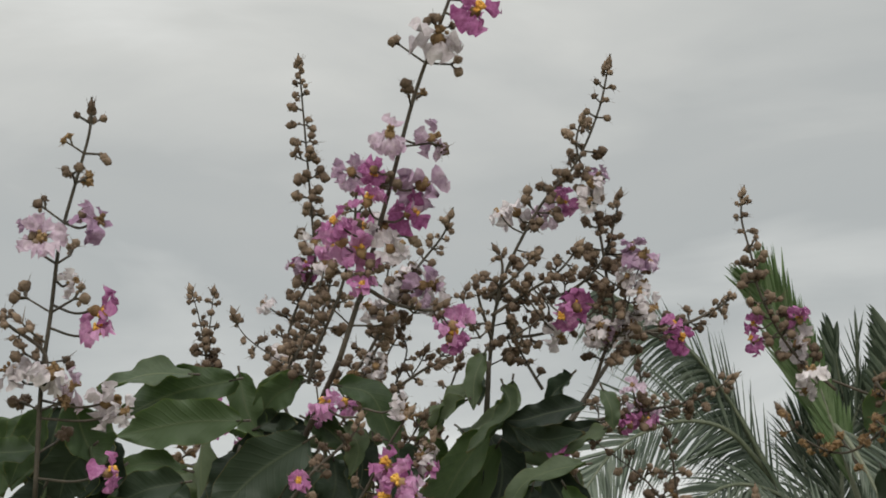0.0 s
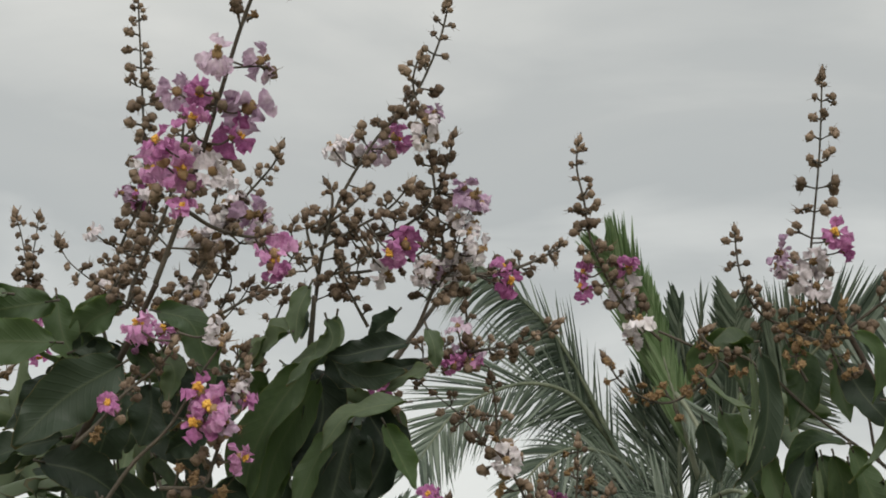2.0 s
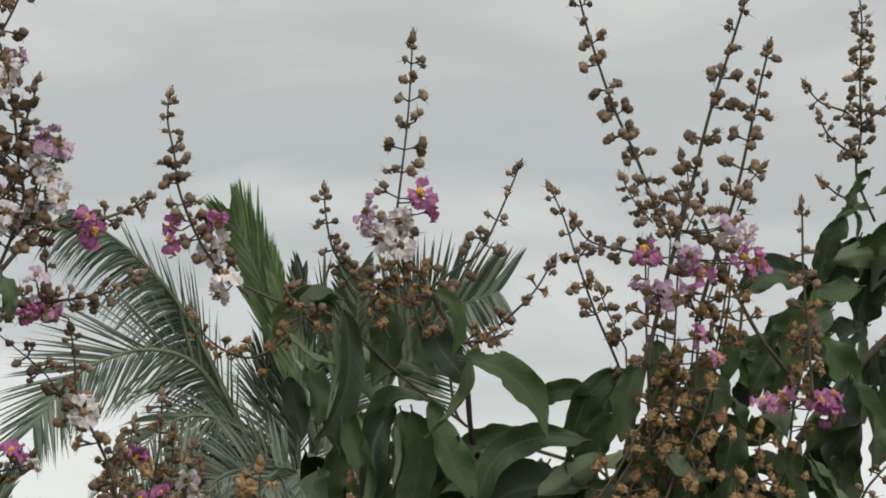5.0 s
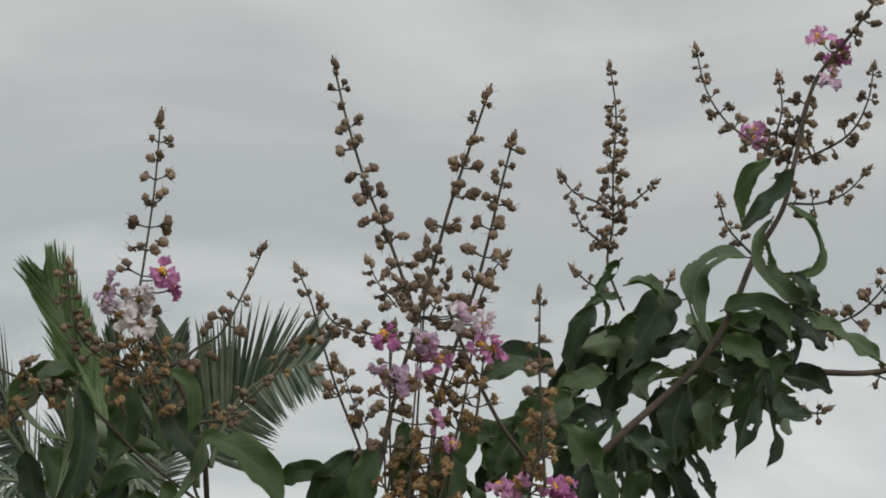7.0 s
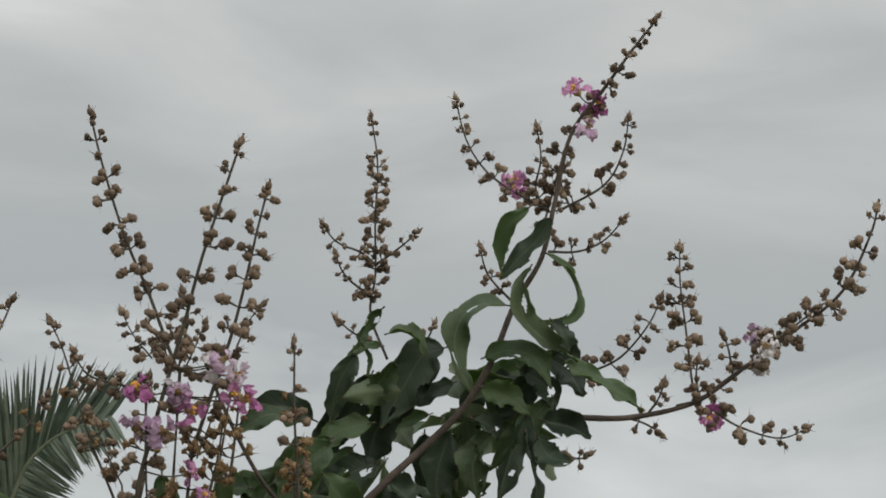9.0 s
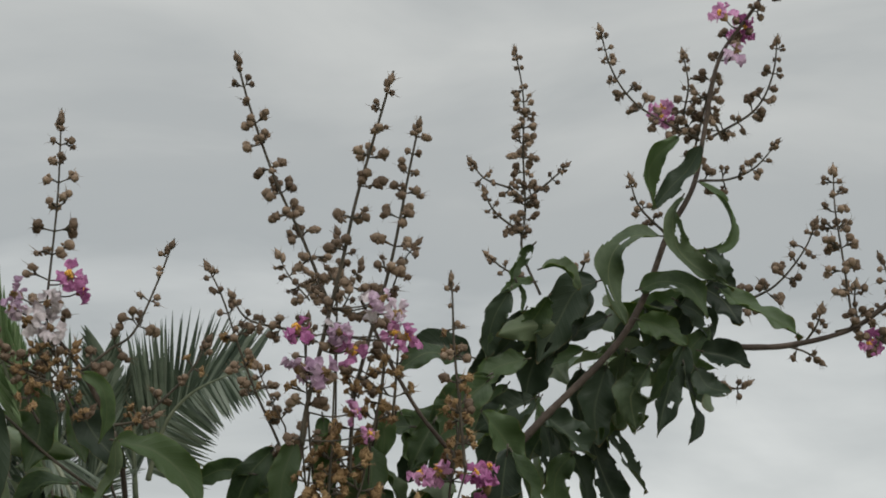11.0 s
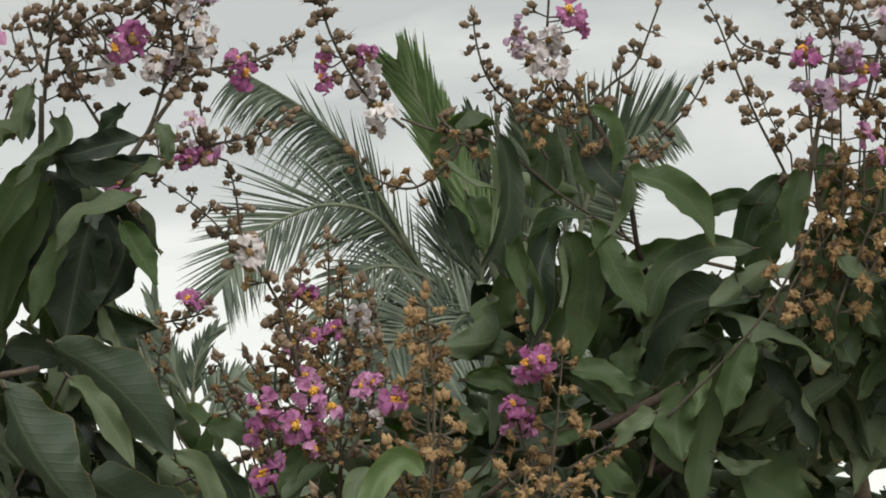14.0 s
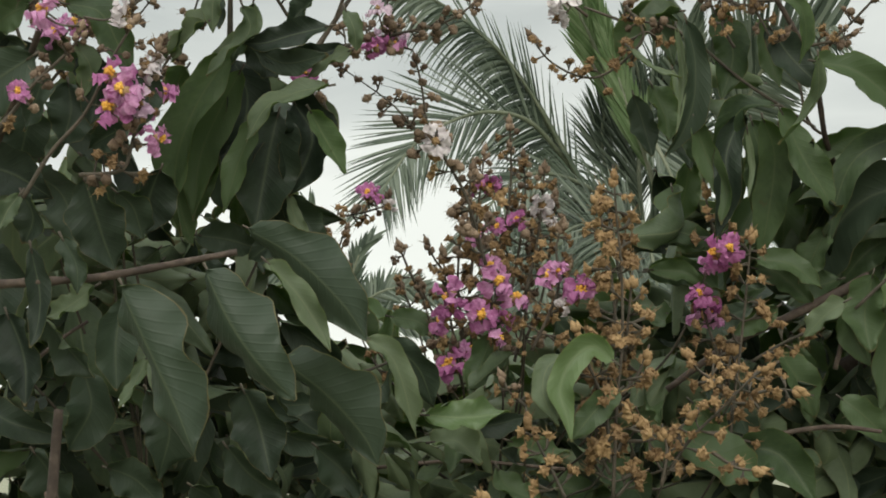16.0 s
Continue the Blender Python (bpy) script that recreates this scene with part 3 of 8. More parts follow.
def plume(palm, pts, count, right, left, sag=0.1, young=False, seed=0, width=0.024, start=0.12, stout=1.0, depth=0.12, blunt=False):
    """A feather frond whose leaflets on either side swing from one angle and length at the foot to another at the tip."""
    rng, bm = random.Random(seed), bmesh.new()
    line = spline(pts, 8)
    tube(bm, line, 0.024 * stout, 0.006 * stout, 8)
    rib = part("frond", bm, PALM_RIB, palm)
    bm, face = bmesh.new(), Vector((0.1, -1.0, 0.2))
    total = sum((b - a).length for a, b in zip(line, line[1:]))
    for k in range(count):
        u = start + (1 - start) * (k + 0.5) / count
        x = u * (len(line) - 1)
        i = min(int(x), len(line) - 2)
        p = line[i].lerp(line[i + 1], x - i)
        way = (line[min(i + 2, len(line) - 1)] - line[max(0, i - 1)]).normalized()
        nor = (face - way * face.dot(way)).normalized()
        for s, (a0, a1, l0, l1) in ((1, right), (-1, left)):
            if rng.random() < 0.04:
                continue
            a = radians(a0 + (a1 - a0) * u + rng.gauss(0, 2.5))
            d = (way * math.cos(a) + way.cross(nor) * s * math.sin(a) + nor * rng.uniform(-depth, depth)).normalized()
            length = (l0 + (l1 - l0) * u) * rng.uniform(0.88, 1.06)
            if blunt:
                length = min(length, (1 - u) * total * rng.uniform(0.8, 0.9) + 0.03)
            w = width * rng.uniform(0.75, 1.1)
            across = Matrix.Rotation(rng.uniform(-0.7, 0.7), 3, d) @ d.cross(nor).normalized()
            prev, droop = None, sag * rng.uniform(0.8, 1.25)
            for j in range(6):
                q = j / 5
                c = p + d * length * q + Vector((0, 0, -droop * length * q * q))
                half = across * w * 0.5 * (0.55, 1.0, 0.95, 0.75, 0.45, 0.04)[j]
                crease = nor * w * 0.18 * (1 - q)
                row = [bm.verts.new(c - half), bm.verts.new(c + crease), bm.verts.new(c + half)]
                if prev:
                    bm.faces.new((prev[0], prev[1], row[1], row[0])), bm.faces.new((prev[1], prev[2], row[2], row[1]))
                prev = row
    tagged(part("blade", bm, PALM_YOUNG if young else PALM_LEAF, rib), kind="stuff")
    return rib


leaf_book()

# ---- ground ----
bm = bmesh.new()
ring = [0.0, 3, 8, 20, 60, 200, 900, 3000]
rows = [[bm.verts.new((r * math.cos(a), r * math.sin(a), 0.05 * noise.noise(Vector((r * math.cos(a), r * math.sin(a), 0)) * 0.3) if r < 100 else 0)) for a in (2 * math.pi * k / 48 for k in range(48))] for r in ring[1:]]
hub = bm.verts.new((0, 0, 0))
for k in range(48):
    bm.faces.new((hub, rows[0][k], rows[0][(k + 1) % 48]))
    for a, b in zip(rows, rows[1:]):
        bm.faces.new((a[k], b[k], b[(k + 1) % 48], a[(k + 1) % 48]))
tagged(part("ground", bm, PALE_GROUND, None), "unseen ground below the shrubs, kept pale to bounce light", "ground", kind="structure")


# ---- the flowering shrubs ----
shrub_west = plant("crape_myrtle", None, 'near crape myrtle with mauve flowers and large drooping leaves', "shrub", "flowering shrubs")
shrub_mid = plant("crape_myrtle", None, 'crape myrtle shrub with tall magenta flower spikes and brown buds', "shrub", "flowering shrubs")
shrub_centre = plant("crape_myrtle", None, 'crape myrtle shrub with slim bud spikes before a palm', "shrub", "flowering shrubs")
shrub_east = plant("crape_myrtle", None, 'crape myrtle shrub with a fan of three upright bud spikes', "shrub", "flowering shrubs")
shrub_far = plant("crape_myrtle", None, 'crape myrtle bough with insect-eaten leaves reaching out to the sky', "shrub", "flowering shrubs")
shrub_low = plant("crape_myrtle", None, 'low crape myrtle with rusty spent seed heads and magenta flowers', "shrub", "flowering shrubs")
west_wood = branch(shrub_west, [(-0.424, 2.019, 0.0), (-0.424, 1.844, 0.856), (-0.524, 1.669, 1.557)], 0.0300, 0.0059, BARK)
west_bough = branch(shrub_west, [(-0.513, 1.394, 1.720), (-0.464, 1.409, 1.723), (-0.413, 1.422, 1.727), (-0.353, 1.435, 1.738), (-0.309, 1.443, 1.746)], 0.0038, 0.0026, TWIG, knots=0.3)
branch(shrub_west, [(-0.498, 1.580, 1.548), (-0.495, 1.581, 1.592), (-0.492, 1.581, 1.629)], 0.0050, 0.0040, OLD_BARK)
branch(shrub_west, [(-0.522, 1.609, 1.673), (-0.496, 1.615, 1.695), (-0.476, 1.619, 1.708)], 0.0021, 0.0015, TWIG)
panicle(shrub_west, [(-0.554, 1.097, 2.093), (-0.557, 1.105, 2.069), (-0.568, 1.113, 2.033), (-0.579, 1.121, 1.994), (-0.586, 1.132, 1.944), (-0.592, 1.140, 1.898), (-0.595, 1.152, 1.820)], 101, gap=0.034, reach=2.4, spent=0.15, girth=0.0034, size=0.72, flowers=[
    ((-0.583, 1.098, 1.990), 'p', 0.66),
    ((-0.550, 1.107, 2.004), 'p', 0.62),
    ((-0.558, 1.141, 1.950), 'm', 0.66),
    ((-0.555, 1.142, 1.934), 'm', 0.52),
    ((-0.573, 1.131, 1.968), 'w', 0.44),
    ((-0.580, 1.122, 1.900), 'w', 0.73),
    ((-0.575, 1.147, 1.897), 'p', 0.59),
    ((-0.550, 1.158, 1.887), 'w', 0.73),
    ((-0.609, 1.131, 1.904), 'w', 0.66),
    ((-0.540, 1.163, 1.881), 'w', 0.44),
    ((-0.543, 1.149, 1.836), 'm', 0.52),
    ((-0.597, 1.111, 2.004), 'p', 0.39)])
panicle(shrub_west, [(-0.628, 1.113, 1.949), (-0.611, 1.124, 1.935), (-0.590, 1.136, 1.919), (-0.591, 1.141, 1.894)], 102, gap=0.025, reach=0.8, size=0.72)
panicle(shrub_west, [(-0.611, 1.121, 1.946), (-0.600, 1.129, 1.934), (-0.588, 1.136, 1.925)], 103, gap=0.03, stop=0.7, girth=0.002, size=0.72)
panicle(shrub_west, [(-0.404, 1.333, 1.915), (-0.413, 1.336, 1.894), (-0.443, 1.334, 1.865), (-0.460, 1.334, 1.843), (-0.476, 1.332, 1.826)], 104, gap=0.022, spent=0.6, size=0.74, flowers=[
    ((-0.428, 1.305, 1.911), 'm', 0.53),
    ((-0.447, 1.312, 1.854), 'm', 0.40),
    ((-0.372, 1.319, 1.913), 'w', 0.52)])
panicle(shrub_west, [(-0.349, 1.350, 1.904), (-0.361, 1.355, 1.866), (-0.374, 1.361, 1.824), (-0.383, 1.362, 1.802), (-0.414, 1.355, 1.798)], 105, spent=0.4, reach=0.8, size=0.74, flowers=[
    ((-0.384, 1.349, 1.870), 'm', 0.67),
    ((-0.371, 1.332, 1.855), 'm', 0.67),
    ((-0.382, 1.332, 1.845), 'm', 0.60),
    ((-0.352, 1.343, 1.822), 'm', 0.47),
    ((-0.359, 1.353, 1.879), 'w', 0.52),
    ((-0.363, 1.336, 1.847), 'p', 0.47)])
panicle(shrub_west, [(-0.367, 1.360, 1.924), (-0.389, 1.363, 1.891), (-0.412, 1.366, 1.848), (-0.438, 1.364, 1.818), (-0.460, 1.364, 1.783)], 106, spent=0.5, gap=0.03, stop=0.6, size=0.75)
spray(west_wood, (-0.507, 1.959, 1.618), (0.160, 0.120, 0.049), 90, 150, 0.75, 0.7)
spray(west_wood, (-0.581, 1.934, 1.740), (0.074, 0.120, 0.068), 50, 151, 0.85, 0.9)
spray(west_wood, (-0.446, 2.060, 1.746), (0.052, 0.120, 0.058), 30, 152, 0.85, 0.9)
spray(west_wood, (-0.493, 2.041, 1.835), (0.039, 0.120, 0.039), 16, 153, 0.85, 0.9)
spray(west_wood, (-0.549, 1.737, 1.844), (0.045, 0.120, 0.039), 20, 154, 0.90, 0.4)
mid_wood = branch(shrub_mid, [(-0.381, 2.220, 0.0), (-0.381, 2.045, 0.845), (-0.481, 1.870, 1.536)], 0.0300, 0.0076, BARK)
branch(shrub_mid, [(-0.539, 1.523, 1.834), (-0.503, 1.475, 1.876), (-0.470, 1.426, 1.916), (-0.434, 1.373, 1.962)], 0.0035, 0.0023, TWIG)
panicle(shrub_mid, [(-0.314, 1.255, 2.264), (-0.331, 1.268, 2.228), (-0.361, 1.291, 2.159), (-0.383, 1.311, 2.089), (-0.407, 1.329, 2.011), (-0.426, 1.338, 1.954)], 155, gap=0.036, reach=2.6, spent=0.1, girth=0.0042, stop=0.95, size=0.75, away=True, flowers=[
    ((-0.338, 1.259, 2.189), 'w', 0.86),
    ((-0.310, 1.259, 2.211), 'm', 0.74),
    ((-0.378, 1.278, 2.120), 'p', 0.67),
    ((-0.351, 1.305, 2.126), 'p', 0.60),
    ((-0.416, 1.318, 2.104), 'p', 0.60),
    ((-0.394, 1.300, 2.100), 'm', 0.54),
    ((-0.397, 1.291, 2.069), 'm', 0.60),
    ((-0.359, 1.315, 2.090), 'p', 0.84),
    ((-0.369, 1.316, 2.067), 'm', 0.67),
    ((-0.422, 1.316, 2.045), 'm', 0.77),
    ((-0.402, 1.301, 2.031), 'm', 0.67),
    ((-0.390, 1.324, 2.056), 'w', 0.67),
    ((-0.380, 1.304, 2.036), 'w', 0.60),
    ((-0.401, 1.309, 2.003), 'm', 0.54),
    ((-0.419, 1.291, 2.052), 'm', 0.54)])
panicle(shrub_mid, [(-0.602, 1.844, 2.422), (-0.600, 1.864, 2.371), (-0.597, 1.888, 2.305), (-0.594, 1.911, 2.238), (-0.593, 1.923, 2.195), (-0.617, 1.932, 2.138), (-0.630, 1.940, 2.087)], 156, gap=0.018, reach=0.8, size=0.87, away=True, flowers=[
    ((-0.593, 1.916, 2.219), 'w', 0.73),
    ((-0.558, 1.918, 2.242), 'w', 0.64),
    ((-0.603, 1.922, 2.191), 'm', 0.65),
    ((-0.619, 1.910, 2.084), 'w', 0.81),
    ((-0.639, 1.891, 2.141), 'w', 0.48),
    ((-0.608, 1.888, 2.185), 'p', 0.43)])
panicle(shrub_mid, [(-0.446, 1.469, 2.170), (-0.448, 1.479, 2.139), (-0.452, 1.490, 2.100), (-0.465, 1.501, 2.051), (-0.486, 1.508, 2.002), (-0.493, 1.512, 1.972)], 157, gap=0.022, reach=0.8, size=0.79, away=True, flowers=[
    ((-0.472, 1.489, 2.090), 'm', 0.48),
    ((-0.438, 1.453, 2.146), 'p', 0.48)])
panicle(shrub_mid, [(-0.378, 1.587, 2.155), (-0.388, 1.592, 2.130), (-0.415, 1.597, 2.097), (-0.439, 1.602, 2.060), (-0.461, 1.607, 2.018), (-0.487, 1.608, 1.986)], 158, gap=0.018, reach=0.7, size=0.8, away=True, flowers=[
    ((-0.405, 1.576, 2.077), 'p', 0.76),
    ((-0.425, 1.596, 2.091), 'w', 0.70),
    ((-0.439, 1.601, 2.062), 'w', 0.62),
    ((-0.399, 1.602, 2.087), 'p', 0.48)])
panicle(shrub_mid, [(-0.503, 1.632, 2.114), (-0.511, 1.640, 2.076), (-0.530, 1.643, 2.044), (-0.552, 1.647, 2.000), (-0.544, 1.658, 1.958)], 159, gap=0.02, reach=1, stop=0.8, size=0.81)
panicle(shrub_mid, [(-0.417, 1.516, 2.033), (-0.432, 1.519, 2.008), (-0.447, 1.522, 1.978), (-0.467, 1.523, 1.953)], 160, gap=0.018, spent=0.4, size=0.79, away=True, flowers=[
    ((-0.435, 1.522, 1.989), 'w', 0.54),
    ((-0.477, 1.522, 1.946), 'm', 0.62),
    ((-0.457, 1.500, 1.949), 'm', 0.48)])
panicle(shrub_mid, [(-0.343, 1.379, 2.015), (-0.357, 1.379, 2.004), (-0.388, 1.372, 2.008), (-0.411, 1.365, 2.020)], 161, gap=0.03, stop=0.7, size=0.76, away=True, flowers=[
    ((-0.343, 1.384, 1.993), 'm', 0.67),
    ((-0.346, 1.386, 1.982), 'm', 0.54)])
panicle(shrub_mid, [(-0.368, 1.533, 1.995), (-0.388, 1.531, 1.990), (-0.423, 1.529, 1.969), (-0.457, 1.522, 1.968)], 162, gap=0.025, size=0.79)
panicle(shrub_mid, [(-0.714, 1.840, 2.156), (-0.704, 1.852, 2.120), (-0.698, 1.862, 2.084), (-0.696, 1.873, 2.036)], 163, gap=0.018, reach=0.7, girth=0.002, size=0.86)
panicle(shrub_mid, [(-0.687, 1.849, 2.156), (-0.691, 1.856, 2.121), (-0.696, 1.863, 2.084), (-0.696, 1.872, 2.042)], 164, gap=0.018, reach=0.7, girth=0.002, size=0.86, away=True, flowers=[
    ((-0.694, 1.875, 2.033), 'm', 0.57),
    ((-0.677, 1.854, 1.998), 'm', 0.57),
    ((-0.650, 1.865, 1.978), 'm', 0.57),
    ((-0.668, 1.854, 2.013), 'm', 0.43)])
panicle(shrub_mid, [(-0.660, 1.824, 2.125), (-0.648, 1.835, 2.096), (-0.619, 1.849, 2.074), (-0.595, 1.857, 2.062), (-0.572, 1.867, 2.045)], 165, gap=0.022, reach=0.8, girth=0.002, size=0.85)
panicle(shrub_mid, [(-0.455, 1.607, 2.023), (-0.466, 1.614, 1.982), (-0.503, 1.614, 1.934), (-0.528, 1.613, 1.902)], 166, gap=0.025, spent=0.5, size=0.8, away=True, flowers=[
    ((-0.522, 1.589, 1.893), 'm', 0.55),
    ((-0.505, 1.609, 1.960), 'm', 0.55)])
panicle(shrub_mid, [(-0.404, 1.628, 1.973), (-0.425, 1.630, 1.936), (-0.441, 1.632, 1.904), (-0.467, 1.631, 1.878)], 167, gap=0.022, spent=0.4, size=0.8, away=True, flowers=[
    ((-0.446, 1.603, 1.910), 'm', 0.48),
    ((-0.436, 1.634, 1.902), 'm', 0.69),
    ((-0.405, 1.612, 1.906), 'm', 0.69),
    ((-0.441, 1.634, 1.891), 'm', 0.62)])
panicle(shrub_mid, [(-0.609, 1.585, 1.935), (-0.639, 1.580, 1.908), (-0.653, 1.578, 1.892), (-0.668, 1.576, 1.871)], 168, gap=0.02, spent=1.0, size=0.8)
panicle(shrub_mid, [(-0.386, 1.711, 2.045), (-0.403, 1.718, 2.001), (-0.431, 1.721, 1.957), (-0.453, 1.722, 1.924), (-0.470, 1.723, 1.896)], 169, gap=0.026, spent=0.1, size=0.82)
panicle(shrub_mid, [(-0.234, 1.643, 2.325), (-0.246, 1.660, 2.276), (-0.271, 1.676, 2.224), (-0.305, 1.685, 2.187), (-0.340, 1.698, 2.127), (-0.355, 1.708, 2.078), (-0.361, 1.719, 2.029)], 170, gap=0.018, reach=1.4, girth=0.0036, size=0.82, away=True, flowers=[
    ((-0.333, 1.706, 2.183), 'w', 0.78),
    ((-0.305, 1.709, 2.183), 'p', 0.56),
    ((-0.288, 1.686, 2.189), 'm', 0.63),
    ((-0.347, 1.683, 2.176), 'w', 0.55)])
panicle(shrub_mid, [(-0.261, 1.660, 2.274), (-0.270, 1.671, 2.240), (-0.257, 1.686, 2.197), (-0.248, 1.702, 2.149), (-0.243, 1.712, 2.111), (-0.238, 1.721, 2.079), (-0.259, 1.734, 2.014), (-0.282, 1.739, 1.975)], 171, gap=0.02, reach=1.0, girth=0.0036, stop=0.8, size=0.82, away=True, flowers=[
    ((-0.252, 1.658, 2.194), 'w', 0.55),
    ((-0.258, 1.663, 2.179), 'w', 0.47),
    ((-0.250, 1.687, 2.215), 'p', 0.42)])
panicle(shrub_mid, [(-0.227, 1.687, 2.202), (-0.236, 1.698, 2.165), (-0.251, 1.707, 2.128), (-0.285, 1.711, 2.101), (-0.341, 1.707, 2.089)], 172, gap=0.02, size=0.82, away=True, flowers=[
    ((-0.208, 1.681, 2.128), 'p', 0.70),
    ((-0.222, 1.685, 2.110), 'w', 0.47),
    ((-0.211, 1.690, 2.094), 'w', 0.47),
    ((-0.216, 1.679, 2.136), 'p', 0.49)])
panicle(shrub_mid, [(-0.261, 1.663, 2.144), (-0.286, 1.669, 2.113), (-0.320, 1.671, 2.091), (-0.353, 1.672, 2.070)], 173, gap=0.018, size=0.81, away=True, flowers=[
    ((-0.271, 1.680, 2.078), 'm', 0.80),
    ((-0.290, 1.684, 2.054), 'w', 0.62),
    ((-0.279, 1.654, 2.064), 'm', 0.63)])
panicle(shrub_mid, [(-0.235, 1.713, 2.111), (-0.263, 1.719, 2.079), (-0.308, 1.718, 2.062), (-0.353, 1.714, 2.057)], 174, gap=0.02, size=0.82, away=True, flowers=[
    ((-0.250, 1.695, 2.062), 'w', 0.55),
    ((-0.225, 1.724, 2.071), 'w', 0.59),
    ((-0.214, 1.722, 2.082), 'w', 0.47),
    ((-0.239, 1.725, 2.063), 'p', 0.49)])
panicle(shrub_mid, [(-0.302, 1.662, 2.134), (-0.330, 1.666, 2.107), (-0.358, 1.668, 2.086)], 175, gap=0.03, reach=1.4, size=0.74)
panicle(shrub_mid, [(-0.351, 1.654, 2.139), (-0.341, 1.661, 2.118), (-0.347, 1.670, 2.080)], 176, gap=0.03, reach=1.4, size=0.74)
panicle(shrub_mid, [(-0.368, 1.660, 2.107), (-0.363, 1.668, 2.080), (-0.353, 1.677, 2.048)], 177, gap=0.03, stop=0.8, reach=1.4, size=0.74)
panicle(shrub_mid, [(-0.339, 1.714, 2.062), (-0.325, 1.722, 2.035), (-0.309, 1.730, 2.008)], 178, gap=0.02, size=0.82)
l_stem = branch(shrub_mid, [(-0.356, 1.682, 2.027), (-0.361, 1.704, 1.976), (-0.369, 1.728, 1.902), (-0.399, 1.743, 1.838)], 0.0025, 0.0039, STEM)
centre_wood = branch(shrub_centre, [(0.254, 2.723, 0.0), (0.254, 2.548, 0.819), (0.154, 2.373, 1.489)], 0.0300, 0.0095, BARK)
panicle(shrub_centre, [(-0.108, 1.868, 2.257), (-0.112, 1.878, 2.224), (-0.103, 1.889, 2.186), (-0.094, 1.900, 2.144), (-0.063, 1.914, 2.085), (-0.017, 1.922, 2.042)], 206, gap=0.02, reach=0.9, stop=0.95, size=0.85, flowers=[
    ((-0.099, 1.912, 2.094), 'm', 0.64),
    ((-0.101, 1.909, 2.109), 'm', 0.50),
    ((-0.053, 1.907, 2.114), 'm', 0.61),
    ((-0.057, 1.919, 2.091), 'w', 0.80),
    ((-0.041, 1.889, 2.054), 'w', 0.72),
    ((-0.049, 1.923, 2.043), 'w', 0.56)])
panicle(shrub_centre, [(-0.121, 1.900, 2.145), (-0.139, 1.874, 2.123), (-0.180, 1.847, 2.097), (-0.225, 1.817, 2.081), (-0.247, 1.791, 2.049), (-0.268, 1.765, 2.009), (-0.288, 1.739, 1.970)], 207, gap=0.026, stop=0.55, girth=0.005, size=0.84, flowers=[
    ((-0.178, 1.791, 2.071), 'm', 0.60),
    ((-0.183, 1.789, 2.082), 'm', 0.49)])
panicle(shrub_centre, [(-0.115, 1.738, 2.025), (-0.155, 1.743, 2.000), (-0.205, 1.742, 1.989), (-0.260, 1.740, 1.978), (-0.310, 1.738, 1.964)], 208, gap=0.02, girth=0.0035, stop=0.8, size=0.82, flowers=[
    ((-0.219, 1.711, 2.003), 'p', 0.49),
    ((-0.213, 1.743, 1.981), 'm', 0.63),
    ((-0.222, 1.717, 1.968), 'm', 0.49)])
panicle(shrub_centre, [(-0.215, 1.731, 2.041), (-0.212, 1.737, 2.014), (-0.205, 1.743, 1.987)], 209, gap=0.02, size=0.82)
panicle(shrub_centre, [(-0.192, 1.777, 1.980), (-0.185, 1.784, 1.947), (-0.179, 1.793, 1.903), (-0.158, 1.801, 1.864), (-0.142, 1.807, 1.830), (-0.127, 1.816, 1.769)], 210, gap=0.02, spent=0.3, size=0.82, flowers=[
    ((-0.171, 1.768, 1.887), 'w', 0.63),
    ((-0.165, 1.795, 1.897), 'w', 0.47),
    ((-0.209, 1.772, 1.993), 'p', 0.56),
    ((-0.219, 1.770, 1.999), 'p', 0.42)])
panicle(shrub_centre, [(-0.276, 1.770, 1.973), (-0.244, 1.778, 1.951), (-0.211, 1.787, 1.925), (-0.179, 1.796, 1.886)], 211, gap=0.026, spent=0.1, girth=0.002, size=0.82)
panicle(shrub_centre, [(0.059, 1.922, 2.176), (0.064, 1.933, 2.134), (0.075, 1.941, 2.099), (0.097, 1.946, 2.075), (0.140, 1.946, 2.057)], 212, gap=0.018, reach=0.9, size=0.85)
panicle(shrub_centre, [(0.144, 1.828, 2.324), (0.144, 1.858, 2.240), (0.140, 1.879, 2.172), (0.137, 1.893, 2.120), (0.143, 1.903, 2.079), (0.166, 1.906, 2.055)], 213, gap=0.022, reach=1.5, size=0.92, flowers=[
    ((0.108, 1.864, 2.124), 'p', 0.71),
    ((0.160, 1.853, 2.146), 'm', 0.64),
    ((0.170, 1.880, 2.135), 'm', 0.57),
    ((0.120, 1.868, 2.101), 'w', 0.72),
    ((0.138, 1.863, 2.118), 'w', 0.64),
    ((0.141, 1.869, 2.092), 'w', 0.64),
    ((0.103, 1.867, 2.112), 'p', 0.50)])
panicle(shrub_centre, [(0.268, 1.856, 2.193), (0.252, 1.872, 2.148), (0.229, 1.888, 2.096), (0.206, 1.896, 2.079), (0.176, 1.905, 2.055)], 214, gap=0.03, reach=1.0, size=0.85)
branch(shrub_centre, [(0.150, 1.900, 2.088), (0.177, 1.913, 2.057), (0.217, 1.933, 1.983), (0.232, 1.964, 1.910), (0.255, 2.029, 1.879), (0.294, 2.115, 1.844)], 0.0024, 0.0037, TWIG)
